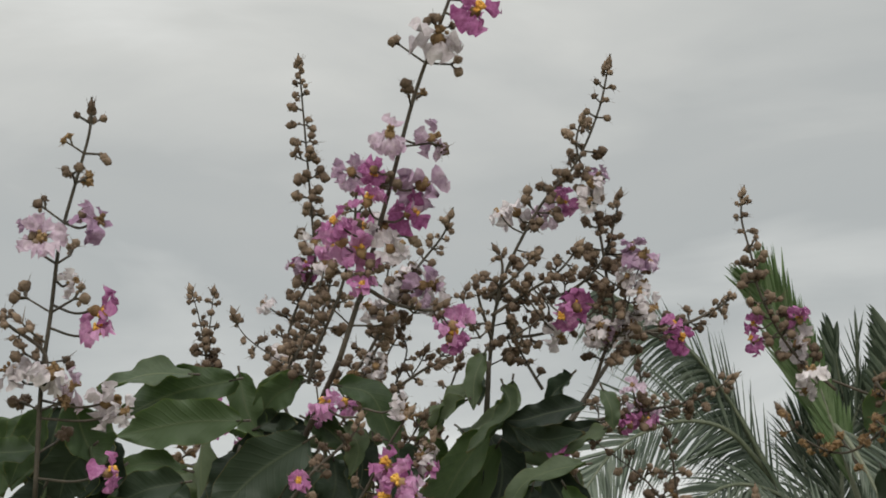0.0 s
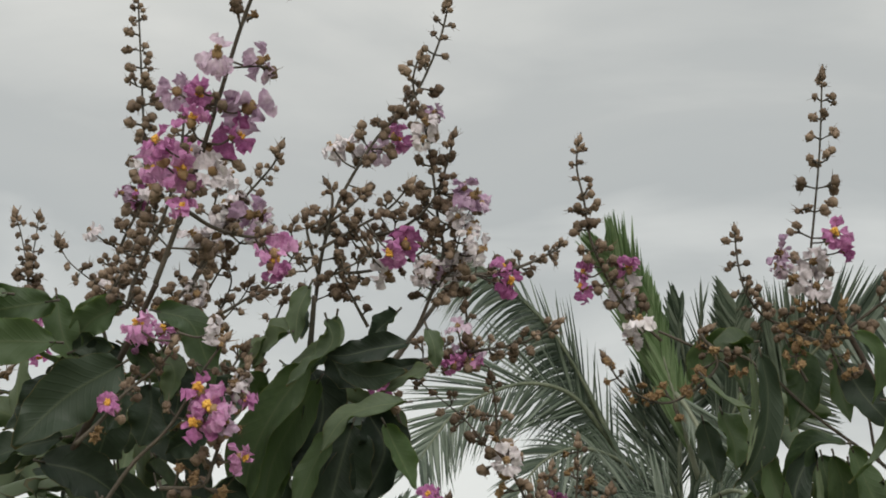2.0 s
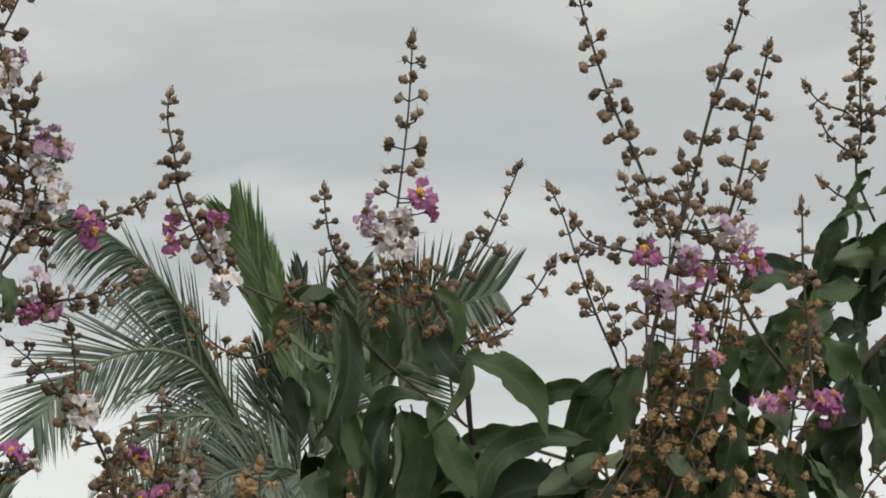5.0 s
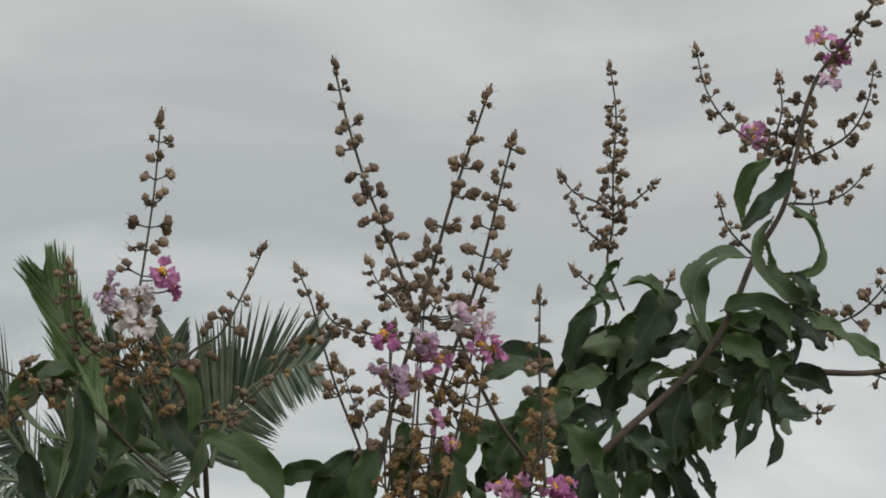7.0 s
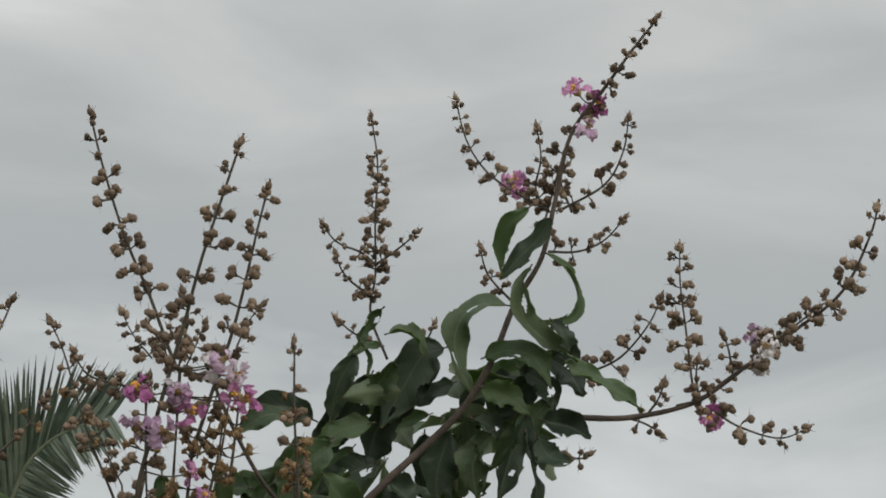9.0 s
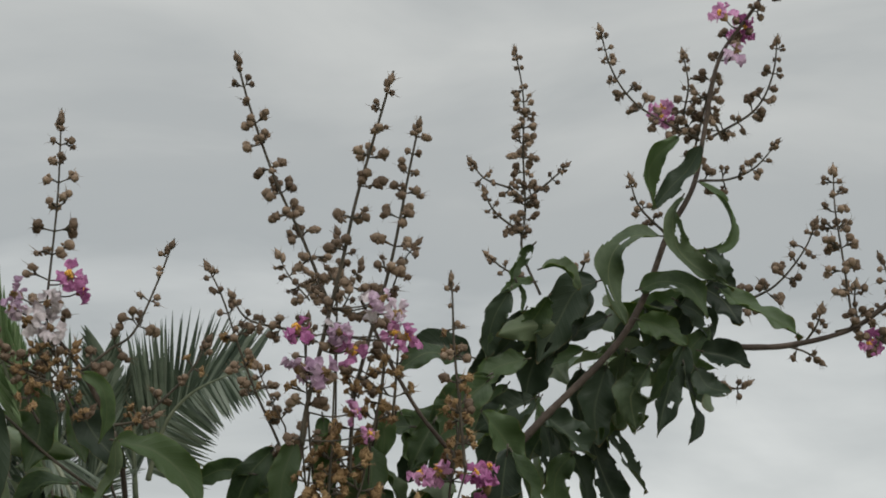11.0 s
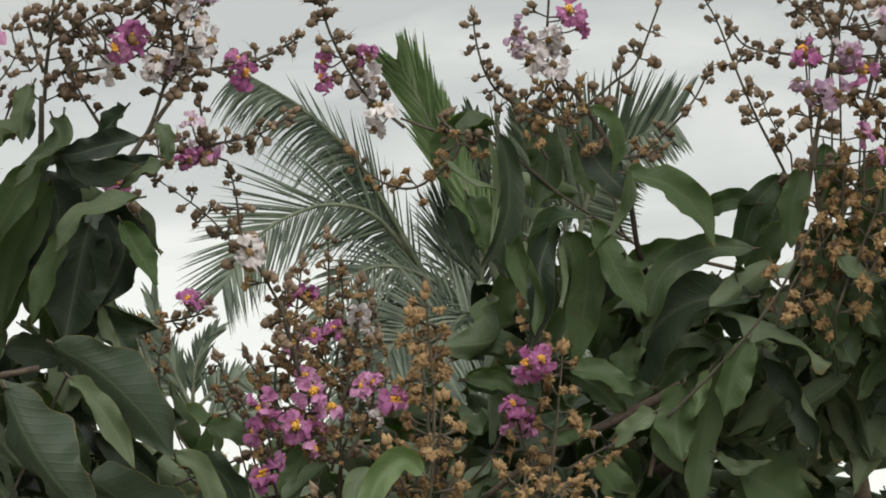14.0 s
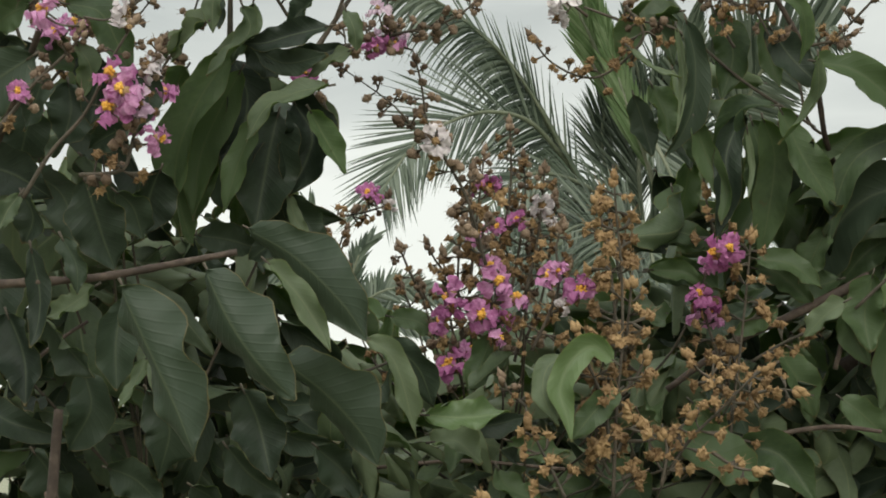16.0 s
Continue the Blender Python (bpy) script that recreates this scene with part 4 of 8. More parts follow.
panicle(shrub_centre, [(0.316, 1.911, 2.104), (0.294, 1.924, 2.063), (0.260, 1.937, 2.028), (0.231, 1.946, 2.004)], 215, gap=0.03, spent=0.2, size=0.85)
panicle(shrub_centre, [(0.192, 1.882, 2.017), (0.174, 1.887, 2.000), (0.151, 1.881, 2.036), (0.121, 1.883, 2.036)], 216, gap=0.02, spent=0.8, size=0.84)
panicle(shrub_centre, [(0.263, 1.876, 2.009), (0.239, 1.881, 1.999), (0.210, 1.885, 1.994)], 217, gap=0.018, spent=1.0, size=0.84)
panicle(shrub_centre, [(-0.083, 1.867, 2.020), (-0.055, 1.876, 1.983), (-0.009, 1.880, 1.968), (0.038, 1.873, 2.005), (0.021, 1.866, 2.039)], 218, gap=0.02, spent=0.7, size=0.84)
panicle(shrub_centre, [(0.145, 1.883, 2.030), (0.157, 1.879, 2.041), (0.175, 1.878, 2.041)], 219, gap=0.015, spent=1.0, size=0.84)
panicle(shrub_centre, [(0.039, 1.881, 2.055), (0.021, 1.886, 2.032), (0.068, 1.888, 2.020), (0.097, 1.892, 1.996)], 220, gap=0.03, spent=0.6, size=0.84)
branch(shrub_centre, [(-0.021, 1.919, 2.052), (0.027, 1.924, 2.034), (0.069, 1.925, 2.025), (0.099, 1.927, 2.009), (0.147, 1.933, 1.967), (0.218, 1.935, 1.917)], 0.0015, 0.0018, STEM)
c_bough = branch(shrub_centre, [(0.211, 2.001, 1.979), (0.226, 2.008, 1.929), (0.281, 2.005, 1.908), (0.349, 1.998, 1.888)], 0.0016, 0.0022, STEM)
branch(shrub_centre, [(0.399, 1.863, 1.913), (0.378, 1.875, 1.868), (0.348, 1.886, 1.824), (0.307, 1.898, 1.779), (0.247, 1.912, 1.723)], 0.0014, 0.0018, STEM)
spray(c_bough, (0.196, 2.132, 1.869), (0.093, 0.120, 0.040), 24, 252, 0.95, 0.9)
spray(c_bough, (0.318, 2.161, 1.823), (0.061, 0.120, 0.020), 24, 253, 0.90, 0.8)
spray(c_bough, (0.147, 2.156, 1.980), (0.040, 0.120, 0.040), 6, 254, 0.90, 1.2)
east_wood = branch(shrub_east, [(0.611, 2.576, 0.0), (0.611, 2.401, 0.966), (0.511, 2.226, 1.757)], 0.0300, 0.0091, BARK)
panicle(shrub_east, [(0.354, 2.025, 2.484), (0.376, 2.047, 2.419), (0.411, 2.071, 2.335), (0.445, 2.086, 2.270), (0.478, 2.100, 2.197), (0.490, 2.103, 2.177)], 255, gap=0.024, reach=0.95, size=0.95, girth=0.0046)
panicle(shrub_east, [(0.485, 1.731, 2.351), (0.469, 1.758, 2.287), (0.453, 1.783, 2.223), (0.441, 1.805, 2.159), (0.428, 1.824, 2.100), (0.408, 1.849, 2.005), (0.405, 1.856, 1.970)], 256, gap=0.026, reach=1.0, girth=0.005, size=0.95, flowers=[
    ((0.397, 1.827, 2.086), 'm', 0.68),
    ((0.435, 1.796, 2.079), 'p', 0.57),
    ((0.451, 1.827, 2.068), 'm', 0.71),
    ((0.507, 1.812, 2.079), 'm', 0.71),
    ((0.494, 1.813, 2.084), 'm', 0.50),
    ((0.496, 1.808, 2.105), 'p', 0.64),
    ((0.472, 1.805, 2.112), 'w', 0.72),
    ((0.398, 1.836, 2.046), 'p', 0.68),
    ((0.419, 1.808, 2.040), 'p', 0.68),
    ((0.458, 1.864, 2.006), 'm', 0.57),
    ((0.466, 1.812, 1.975), 'm', 0.36),
    ((0.435, 1.825, 2.089), 'w', 0.56),
    ((0.477, 1.779, 2.112), 'p', 0.57)])
panicle(shrub_east, [(0.532, 1.808, 2.331), (0.523, 1.830, 2.277), (0.514, 1.851, 2.217), (0.505, 1.867, 2.168), (0.489, 1.887, 2.107), (0.470, 1.908, 2.033)], 257, gap=0.024, reach=1.0, size=0.92, girth=0.0044)
panicle(shrub_east, [(0.310, 1.952, 2.199), (0.332, 1.960, 2.158), (0.353, 1.971, 2.102), (0.373, 1.979, 2.053), (0.402, 1.986, 1.991), (0.411, 1.991, 1.954)], 258, gap=0.03, reach=1.0, spent=0.1, size=0.87)
panicle(shrub_east, [(0.338, 1.957, 2.167), (0.360, 1.962, 2.134), (0.399, 1.959, 2.123), (0.425, 1.956, 2.118)], 259, gap=0.024, size=0.87)
panicle(shrub_east, [(0.563, 1.816, 2.158), (0.566, 1.825, 2.124), (0.569, 1.836, 2.076), (0.577, 1.849, 2.004), (0.583, 1.858, 1.944)], 260, gap=0.03, reach=0.6, spent=0.4, size=0.85)
e_stem = branch(shrub_east, [(0.485, 1.934, 2.157), (0.515, 1.943, 2.095), (0.550, 1.948, 2.033), (0.578, 1.948, 1.996), (0.604, 1.946, 1.965)], 0.0019, 0.0029, TWIG)
branch(shrub_east, [(0.422, 1.920, 2.019), (0.413, 1.932, 1.964), (0.399, 1.945, 1.890)], 0.0028, 0.0038, TWIG)
spray(e_stem, (0.504, 2.161, 1.867), (0.082, 0.120, 0.055), 26, 274, 0.95, 0.4)
spray(e_stem, (0.654, 2.183, 1.846), (0.018, 0.120, 0.028), 9, 275, 0.85, 0.4)
panicle(shrub_east, [(0.584, 1.918, 2.041), (0.592, 1.925, 1.998), (0.585, 1.938, 1.937), (0.581, 1.948, 1.877), (0.576, 1.957, 1.816)], 276, gap=0.022, spent=0.7, reach=1.1, size=0.86, flowers=[
    ((0.548, 1.914, 1.946), 'm', 0.64),
    ((0.564, 1.915, 1.951), 'm', 0.72),
    ((0.603, 1.898, 1.946), 'm', 0.64),
    ((0.617, 1.896, 1.930), 'm', 0.72),
    ((0.624, 1.922, 1.959), 'm', 0.50)])
panicle(shrub_east, [(0.715, 1.959, 1.914), (0.700, 1.968, 1.890), (0.681, 1.977, 1.866), (0.669, 1.985, 1.836)], 277, gap=0.028, spent=0.1, size=0.87)
panicle(shrub_east, [(0.457, 1.890, 1.955), (0.426, 1.904, 1.910), (0.390, 1.918, 1.864), (0.371, 1.927, 1.817)], 278, gap=0.02, spent=3, reach=1.3, size=1.15)
panicle(shrub_east, [(0.480, 1.880, 1.978), (0.474, 1.890, 1.931), (0.449, 1.905, 1.873), (0.430, 1.915, 1.826)], 279, gap=0.02, spent=3, reach=1.3, size=1.15)
panicle(shrub_east, [(0.497, 1.884, 1.936), (0.479, 1.895, 1.895), (0.460, 1.905, 1.849)], 280, gap=0.02, spent=3, reach=1.3, size=1.15)
panicle(shrub_east, [(0.507, 1.891, 1.876), (0.518, 1.892, 1.846), (0.511, 1.898, 1.811)], 281, gap=0.02, spent=3, reach=1.3, size=1.15)
panicle(shrub_east, [(0.408, 1.913, 1.875), (0.395, 1.920, 1.840), (0.389, 1.924, 1.816)], 282, gap=0.02, spent=3, reach=1.3, size=1.15)
far_wood = branch(shrub_far, [(0.802, 2.657, 0.0), (0.802, 2.482, 1.081), (0.702, 2.307, 1.965)], 0.0300, 0.0098, BARK)
far_bough = branch(shrub_far, [(0.669, 2.183, 1.948), (0.710, 2.175, 2.006), (0.765, 2.160, 2.065), (0.852, 2.125, 2.151), (0.892, 2.106, 2.217), (0.920, 2.086, 2.293), (0.952, 2.066, 2.354), (0.966, 2.048, 2.427), (0.981, 2.022, 2.512), (1.017, 1.994, 2.568), (1.053, 1.966, 2.623), (1.079, 1.950, 2.658)], 0.0057, 0.0015, OLD_BARK)
branch(shrub_far, [(0.883, 2.247, 2.184), (0.963, 2.220, 2.182), (1.063, 2.184, 2.172), (1.119, 2.160, 2.172), (1.187, 2.125, 2.187), (1.232, 2.093, 2.220), (1.296, 2.045, 2.270), (1.351, 1.998, 2.319), (1.377, 1.958, 2.388), (1.383, 1.937, 2.433)], 0.0050, 0.0012, OLD_BARK)
panicle(shrub_far, [(1.076, 1.927, 2.660), (1.053, 1.957, 2.623), (1.019, 1.999, 2.570), (0.987, 2.036, 2.518), (0.970, 2.076, 2.436), (0.964, 2.093, 2.395)], 283, gap=0.024, reach=0.9, girth=0.003, size=0.8, flowers=[
    ((0.976, 1.981, 2.554), 'm', 0.78),
    ((1.020, 2.032, 2.553), 'm', 0.74),
    ((0.992, 1.993, 2.510), 'p', 0.67),
    ((1.014, 2.005, 2.560), 'm', 0.52)])
panicle(shrub_far, [(0.831, 2.055, 2.569), (0.853, 2.072, 2.509), (0.885, 2.077, 2.467), (0.929, 2.071, 2.438), (0.961, 2.064, 2.420)], 284, gap=0.026, size=0.8, flowers=[
    ((0.925, 2.096, 2.466), 'm', 0.70),
    ((0.923, 2.078, 2.448), 'm', 0.52)])
panicle(shrub_far, [(0.941, 2.047, 2.539), (0.953, 2.061, 2.492), (0.951, 2.078, 2.451), (0.971, 2.080, 2.422)], 285, gap=0.018, size=0.8)
panicle(shrub_far, [(1.054, 1.994, 2.544), (1.052, 2.016, 2.494), (1.034, 2.041, 2.454), (0.984, 2.074, 2.425)], 286, gap=0.022, size=0.8)
panicle(shrub_far, [(1.067, 2.039, 2.418), (1.041, 2.063, 2.385), (1.010, 2.082, 2.372), (0.973, 2.097, 2.373)], 287, gap=0.024, size=0.8)
panicle(shrub_far, [(0.991, 2.047, 2.487), (0.980, 2.061, 2.463), (0.998, 2.069, 2.421)], 288, gap=0.02, size=0.8)
panicle(shrub_far, [(0.880, 2.109, 2.385), (0.895, 2.118, 2.342), (0.928, 2.117, 2.306)], 289, gap=0.024, stop=0.8, size=0.8)
panicle(shrub_far, [(0.724, 2.082, 2.542), (0.740, 2.103, 2.477), (0.744, 2.128, 2.408), (0.750, 2.149, 2.338), (0.748, 2.165, 2.288), (0.773, 2.173, 2.231)], 290, gap=0.018, reach=0.7, stop=0.75, size=0.8)
panicle(shrub_far, [(0.673, 2.148, 2.409), (0.697, 2.151, 2.380), (0.730, 2.146, 2.366), (0.749, 2.145, 2.350)], 291, gap=0.022, size=0.8)
panicle(shrub_far, [(0.804, 2.112, 2.396), (0.779, 2.129, 2.373), (0.749, 2.145, 2.350)], 292, gap=0.022, size=0.8)
panicle(shrub_far, [(0.694, 2.154, 2.373), (0.712, 2.161, 2.338), (0.749, 2.158, 2.309)], 293, gap=0.02, size=0.8)
panicle(shrub_far, [(0.698, 2.179, 2.291), (0.725, 2.178, 2.267), (0.754, 2.173, 2.253)], 294, gap=0.026, size=0.8)
panicle(shrub_far, [(0.831, 2.139, 2.284), (0.823, 2.149, 2.260), (0.811, 2.159, 2.238)], 295, gap=0.02, size=0.8)
panicle(shrub_far, [(1.155, 2.074, 2.400), (1.161, 2.092, 2.341), (1.172, 2.105, 2.283), (1.182, 2.117, 2.223), (1.188, 2.124, 2.186)], 296, gap=0.02, stop=0.85, size=1.05)
panicle(shrub_far, [(1.141, 2.103, 2.335), (1.127, 2.123, 2.293), (1.094, 2.150, 2.250), (1.053, 2.173, 2.230)], 297, gap=0.022, size=1.05)
panicle(shrub_far, [(1.212, 2.085, 2.284), (1.224, 2.087, 2.257), (1.232, 2.093, 2.220)], 298, gap=0.02, size=1.05)
panicle(shrub_far, [(1.382, 1.938, 2.433), (1.377, 1.958, 2.388), (1.351, 1.998, 2.319), (1.296, 2.045, 2.270), (1.245, 2.085, 2.227)], 299, gap=0.022, reach=0.9, size=1.05, flowers=[
    ((1.274, 2.092, 2.271), 'w', 0.83),
    ((1.253, 2.031, 2.245), 'w', 0.67),
    ((1.265, 2.074, 2.229), 'w', 0.58),
    ((1.261, 2.088, 2.277), 'p', 0.52)])
panicle(shrub_far, [(1.330, 2.059, 2.152), (1.292, 2.084, 2.136), (1.242, 2.106, 2.154), (1.214, 2.114, 2.174)], 300, gap=0.024, size=1.05, flowers=[
    ((1.229, 2.142, 2.173), 'm', 0.75),
    ((1.208, 2.121, 2.160), 'm', 0.60)])
panicle(shrub_far, [(1.071, 2.190, 2.130), (1.051, 2.201, 2.119), (1.022, 2.210, 2.128)], 301, gap=0.02, size=1.05)
panicle(shrub_far, [(1.158, 2.150, 2.140), (1.133, 2.156, 2.160), (1.105, 2.166, 2.172)], 302, gap=0.02, spent=0.3, size=1.05)
panicle(shrub_far, [(1.151, 2.131, 2.225), (1.145, 2.142, 2.196), (1.132, 2.153, 2.175)], 303, gap=0.018, size=1.05)
panicle(shrub_far, [(1.258, 2.074, 2.240), (1.233, 2.094, 2.217), (1.200, 2.117, 2.193), (1.166, 2.135, 2.184)], 304, gap=0.02, size=0.95)
panicle(shrub_far, [(1.333, 2.013, 2.307), (1.302, 2.039, 2.281), (1.271, 2.064, 2.254)], 305, gap=0.02, size=0.95)
panicle(shrub_far, [(1.190, 2.105, 2.252), (1.188, 2.114, 2.223), (1.193, 2.120, 2.193)], 306, gap=0.018, size=0.9)
leaf(far_bough, (0.633, 2.008, 2.107), (0.590, 2.015, 2.123), (0.549, 2.031, 2.097), 0.034, roll=0, fold=0.6, seed=323, darkened=True)
leaf(far_bough, (0.654, 2.007, 2.085), (0.623, 2.020, 2.065), (0.586, 2.036, 2.031), 0.036, roll=0, fold=0.6, seed=335, holes=2)
leaf(far_bough, (0.611, 2.027, 2.045), (0.580, 2.038, 2.031), (0.576, 2.048, 1.979), 0.034, roll=0, fold=0.6, seed=336, holes=4)
leaf(far_bough, (0.540, 2.046, 2.037), (0.567, 2.041, 2.031), (0.588, 2.041, 2.005), 0.030, roll=0, fold=0.6, seed=341)
spray(far_bough, (0.903, 2.336, 2.208), (0.064, 0.120, 0.032), 14, 342, 0.95, 0.7, joined=True)
spray(far_bough, (0.826, 2.377, 2.139), (0.040, 0.120, 0.040), 8, 343, 0.90, 1, joined=True)
low_wood = branch(shrub_low, [(-0.024, 2.545, 0.0), (-0.024, 2.370, 0.825), (-0.124, 2.195, 1.501)], 0.0300, 0.0087, BARK)
low_bough = branch(shrub_low, [(0.055, 1.972, 1.647), (0.122, 1.965, 1.693), (0.187, 1.957, 1.721), (0.234, 1.949, 1.742), (0.269, 1.942, 1.759)], 0.0036, 0.0061, TWIG, 'grey-brown branch with a broken grey end')
branch(shrub_low, [(0.245, 2.176, 1.663), (0.278, 2.172, 1.678), (0.325, 2.164, 1.706), (0.365, 2.156, 1.729), (0.424, 2.143, 1.761)], 0.0121, 0.0101, OLD_BARK)
branch(shrub_low, [(0.378, 2.154, 1.730), (0.389, 2.149, 1.762), (0.391, 2.146, 1.802)], 0.0081, 0.0054, OLD_BARK)
branch(shrub_low, [(0.240, 2.028, 1.667), (0.249, 2.025, 1.700), (0.253, 2.023, 1.731)], 0.0028, 0.0022, TWIG)
branch(shrub_low, [(-0.305, 1.903, 1.569), (-0.230, 1.911, 1.573), (-0.160, 1.917, 1.577), (-0.055, 1.920, 1.566)], 0.0021, 0.0018, TWIG)
branch(shrub_low, [(0.130, 1.912, 1.588), (0.176, 1.907, 1.599), (0.221, 1.902, 1.603), (0.265, 1.895, 1.597)], 0.0029, 0.0021, TWIG)
panicle(shrub_low, [(-0.137, 1.837, 1.880), (-0.144, 1.844, 1.835), (-0.134, 1.851, 1.784), (-0.124, 1.857, 1.727), (-0.114, 1.860, 1.681)], 344, gap=0.017, spent=0.7, reach=0.9, size=0.95, flowers=[
    ((-0.162, 1.825, 1.742), 'm', 0.67),
    ((-0.117, 1.826, 1.753), 'm', 0.70),
    ((-0.134, 1.829, 1.719), 'm', 0.70),
    ((-0.104, 1.857, 1.738), 'm', 0.70),
    ((-0.170, 1.855, 1.720), 'm', 0.63),
    ((-0.122, 1.825, 1.770), 'm', 0.49),
    ((-0.162, 1.827, 1.726), 'm', 0.56),
    ((-0.113, 1.858, 1.718), 'm', 0.56),
    ((-0.118, 1.831, 1.697), 'm', 0.42)])
panicle(shrub_low, [(-0.105, 1.976, 1.952), (-0.104, 1.985, 1.903), (-0.108, 1.992, 1.855), (-0.122, 1.999, 1.800), (-0.130, 2.003, 1.757)], 345, gap=0.017, spent=0.7, reach=0.9, size=0.95, flowers=[
    ((-0.133, 1.989, 1.871), 'm', 0.64),
    ((-0.123, 1.989, 1.873), 'm', 0.50),
    ((-0.142, 1.965, 1.818), 'm', 0.50),
    ((-0.099, 1.965, 1.829), 'm', 0.50),
    ((-0.120, 1.965, 1.827), 'm', 0.43)])
panicle(shrub_low, [(-0.067, 1.949, 1.896), (-0.071, 1.956, 1.855), (-0.078, 1.962, 1.807), (-0.092, 1.967, 1.753)], 346, gap=0.017, spent=0.7, reach=0.9, size=0.95, flowers=[
    ((-0.071, 1.957, 1.846), 'w', 0.64),
    ((-0.065, 1.959, 1.834), 'w', 0.48)])
panicle(shrub_low, [(-0.209, 2.083, 1.835), (-0.197, 2.087, 1.806), (-0.178, 2.091, 1.780), (-0.160, 2.096, 1.741)], 347, gap=0.017, spent=0.7, reach=0.9, size=0.95)
panicle(shrub_low, [(-0.047, 1.848, 1.822), (-0.057, 1.853, 1.788), (-0.055, 1.856, 1.754), (-0.067, 1.859, 1.720), (-0.085, 1.861, 1.686)], 348, gap=0.017, spent=0.7, reach=0.9, size=0.95, flowers=[
    ((-0.060, 1.827, 1.757), 'm', 0.63),
    ((-0.033, 1.829, 1.739), 'm', 0.70),
    ((-0.030, 1.828, 1.748), 'm', 0.49),
    ((-0.050, 1.830, 1.729), 'w', 0.47),
    ((-0.054, 1.827, 1.762), 'm', 0.42)])
panicle(shrub_low, [(-0.268, 2.309, 1.925), (-0.272, 2.312, 1.904), (-0.298, 2.310, 1.894), (-0.333, 2.307, 1.887), (-0.362, 2.305, 1.877)], 349, gap=0.017, spent=0.7, reach=0.9, size=0.95, flowers=[
    ((-0.293, 2.273, 1.906), 'm', 0.70),
    ((-0.291, 2.336, 1.919), 'm', 0.51),
    ((-0.269, 2.312, 1.900), 'w', 0.41)])
panicle(shrub_low, [(-0.324, 2.346, 1.888), (-0.339, 2.348, 1.852), (-0.340, 2.353, 1.809)], 350, gap=0.017, spent=0.7, reach=0.9, size=0.95)
panicle(shrub_low, [(-0.251, 2.177, 1.797), (-0.238, 2.181, 1.770), (-0.226, 2.184, 1.736)], 351, gap=0.017, spent=0.7, reach=0.9, size=0.95)
panicle(shrub_low, [(-0.217, 2.088, 1.787), (-0.205, 2.092, 1.754), (-0.186, 2.096, 1.716)], 352, gap=0.017, spent=0.7, reach=0.9, size=0.95)
panicle(shrub_low, [(-0.167, 1.893, 1.708), (-0.162, 1.895, 1.679), (-0.157, 1.897, 1.650)], 353, gap=0.017, spent=0.7, reach=0.9, size=0.95, flowers=[
    ((-0.166, 1.866, 1.671), 'm', 0.71),
    ((-0.150, 1.896, 1.687), 'm', 0.63),
    ((-0.175, 1.866, 1.669), 'm', 0.49),
    ((-0.143, 1.868, 1.677), 'm', 0.42)])
panicle(shrub_low, [(-0.115, 1.732, 1.664), (-0.105, 1.733, 1.642), (-0.089, 1.734, 1.626)], 354, gap=0.017, spent=0.7, reach=0.9, size=0.95)
panicle(shrub_low, [(-0.180, 1.911, 1.703), (-0.204, 1.910, 1.692), (-0.233, 1.908, 1.681), (-0.263, 1.906, 1.670)], 355, gap=0.017, spent=0.7, reach=0.9, size=0.95)
panicle(shrub_low, [(-0.298, 1.768, 1.965), (-0.288, 1.773, 1.948), (-0.278, 1.780, 1.921)], 356, gap=0.017, spent=0.7, reach=0.9, size=0.95, flowers=[
    ((-0.295, 1.743, 1.953), 'm', 0.56),
    ((-0.291, 1.775, 1.937), 'w', 0.47)])
panicle(shrub_low, [(-0.002, 1.676, 1.844), (-0.000, 1.683, 1.798), (0.003, 1.689, 1.747), (0.002, 1.694, 1.685), (-0.005, 1.697, 1.623), (-0.011, 1.697, 1.540)], 357, gap=0.0165, spent=2.5, reach=1.25, size=1.08)
panicle(shrub_low, [(-0.017, 1.753, 1.835), (-0.010, 1.759, 1.787), (-0.003, 1.765, 1.733), (-0.002, 1.769, 1.679)], 358, gap=0.0165, spent=2.5, reach=1.25, size=1.08)
panicle(shrub_low, [(-0.045, 1.675, 1.705), (-0.031, 1.677, 1.664), (-0.016, 1.679, 1.623), (-0.013, 1.679, 1.572)], 359, gap=0.0165, spent=2.5, reach=1.25, size=1.08)
panicle(shrub_low, [(0.014, 1.707, 1.748), (0.009, 1.711, 1.706), (0.004, 1.714, 1.665)], 360, gap=0.0165, spent=2.5, reach=1.25, size=1.08)
panicle(shrub_low, [(-0.008, 1.808, 1.838), (-0.001, 1.814, 1.793), (0.006, 1.819, 1.748)], 361, gap=0.0165, spent=2.5, reach=1.25, size=1.08)
panicle(shrub_low, [(0.096, 1.894, 1.861), (0.101, 1.899, 1.824), (0.109, 1.901, 1.794)], 362, gap=0.0165, spent=2.5, reach=1.25, size=1.08)
panicle(shrub_low, [(0.135, 1.805, 1.802), (0.130, 1.810, 1.755), (0.123, 1.816, 1.700), (0.113, 1.820, 1.635), (0.105, 1.821, 1.580)], 363, gap=0.0165, spent=2.5, reach=1.25, size=1.08, flowers=[
    ((0.104, 1.811, 1.773), 'm', 0.77),
    ((0.098, 1.834, 1.767), 'm', 0.63),
    ((0.110, 1.782, 1.775), 'm', 0.56)])
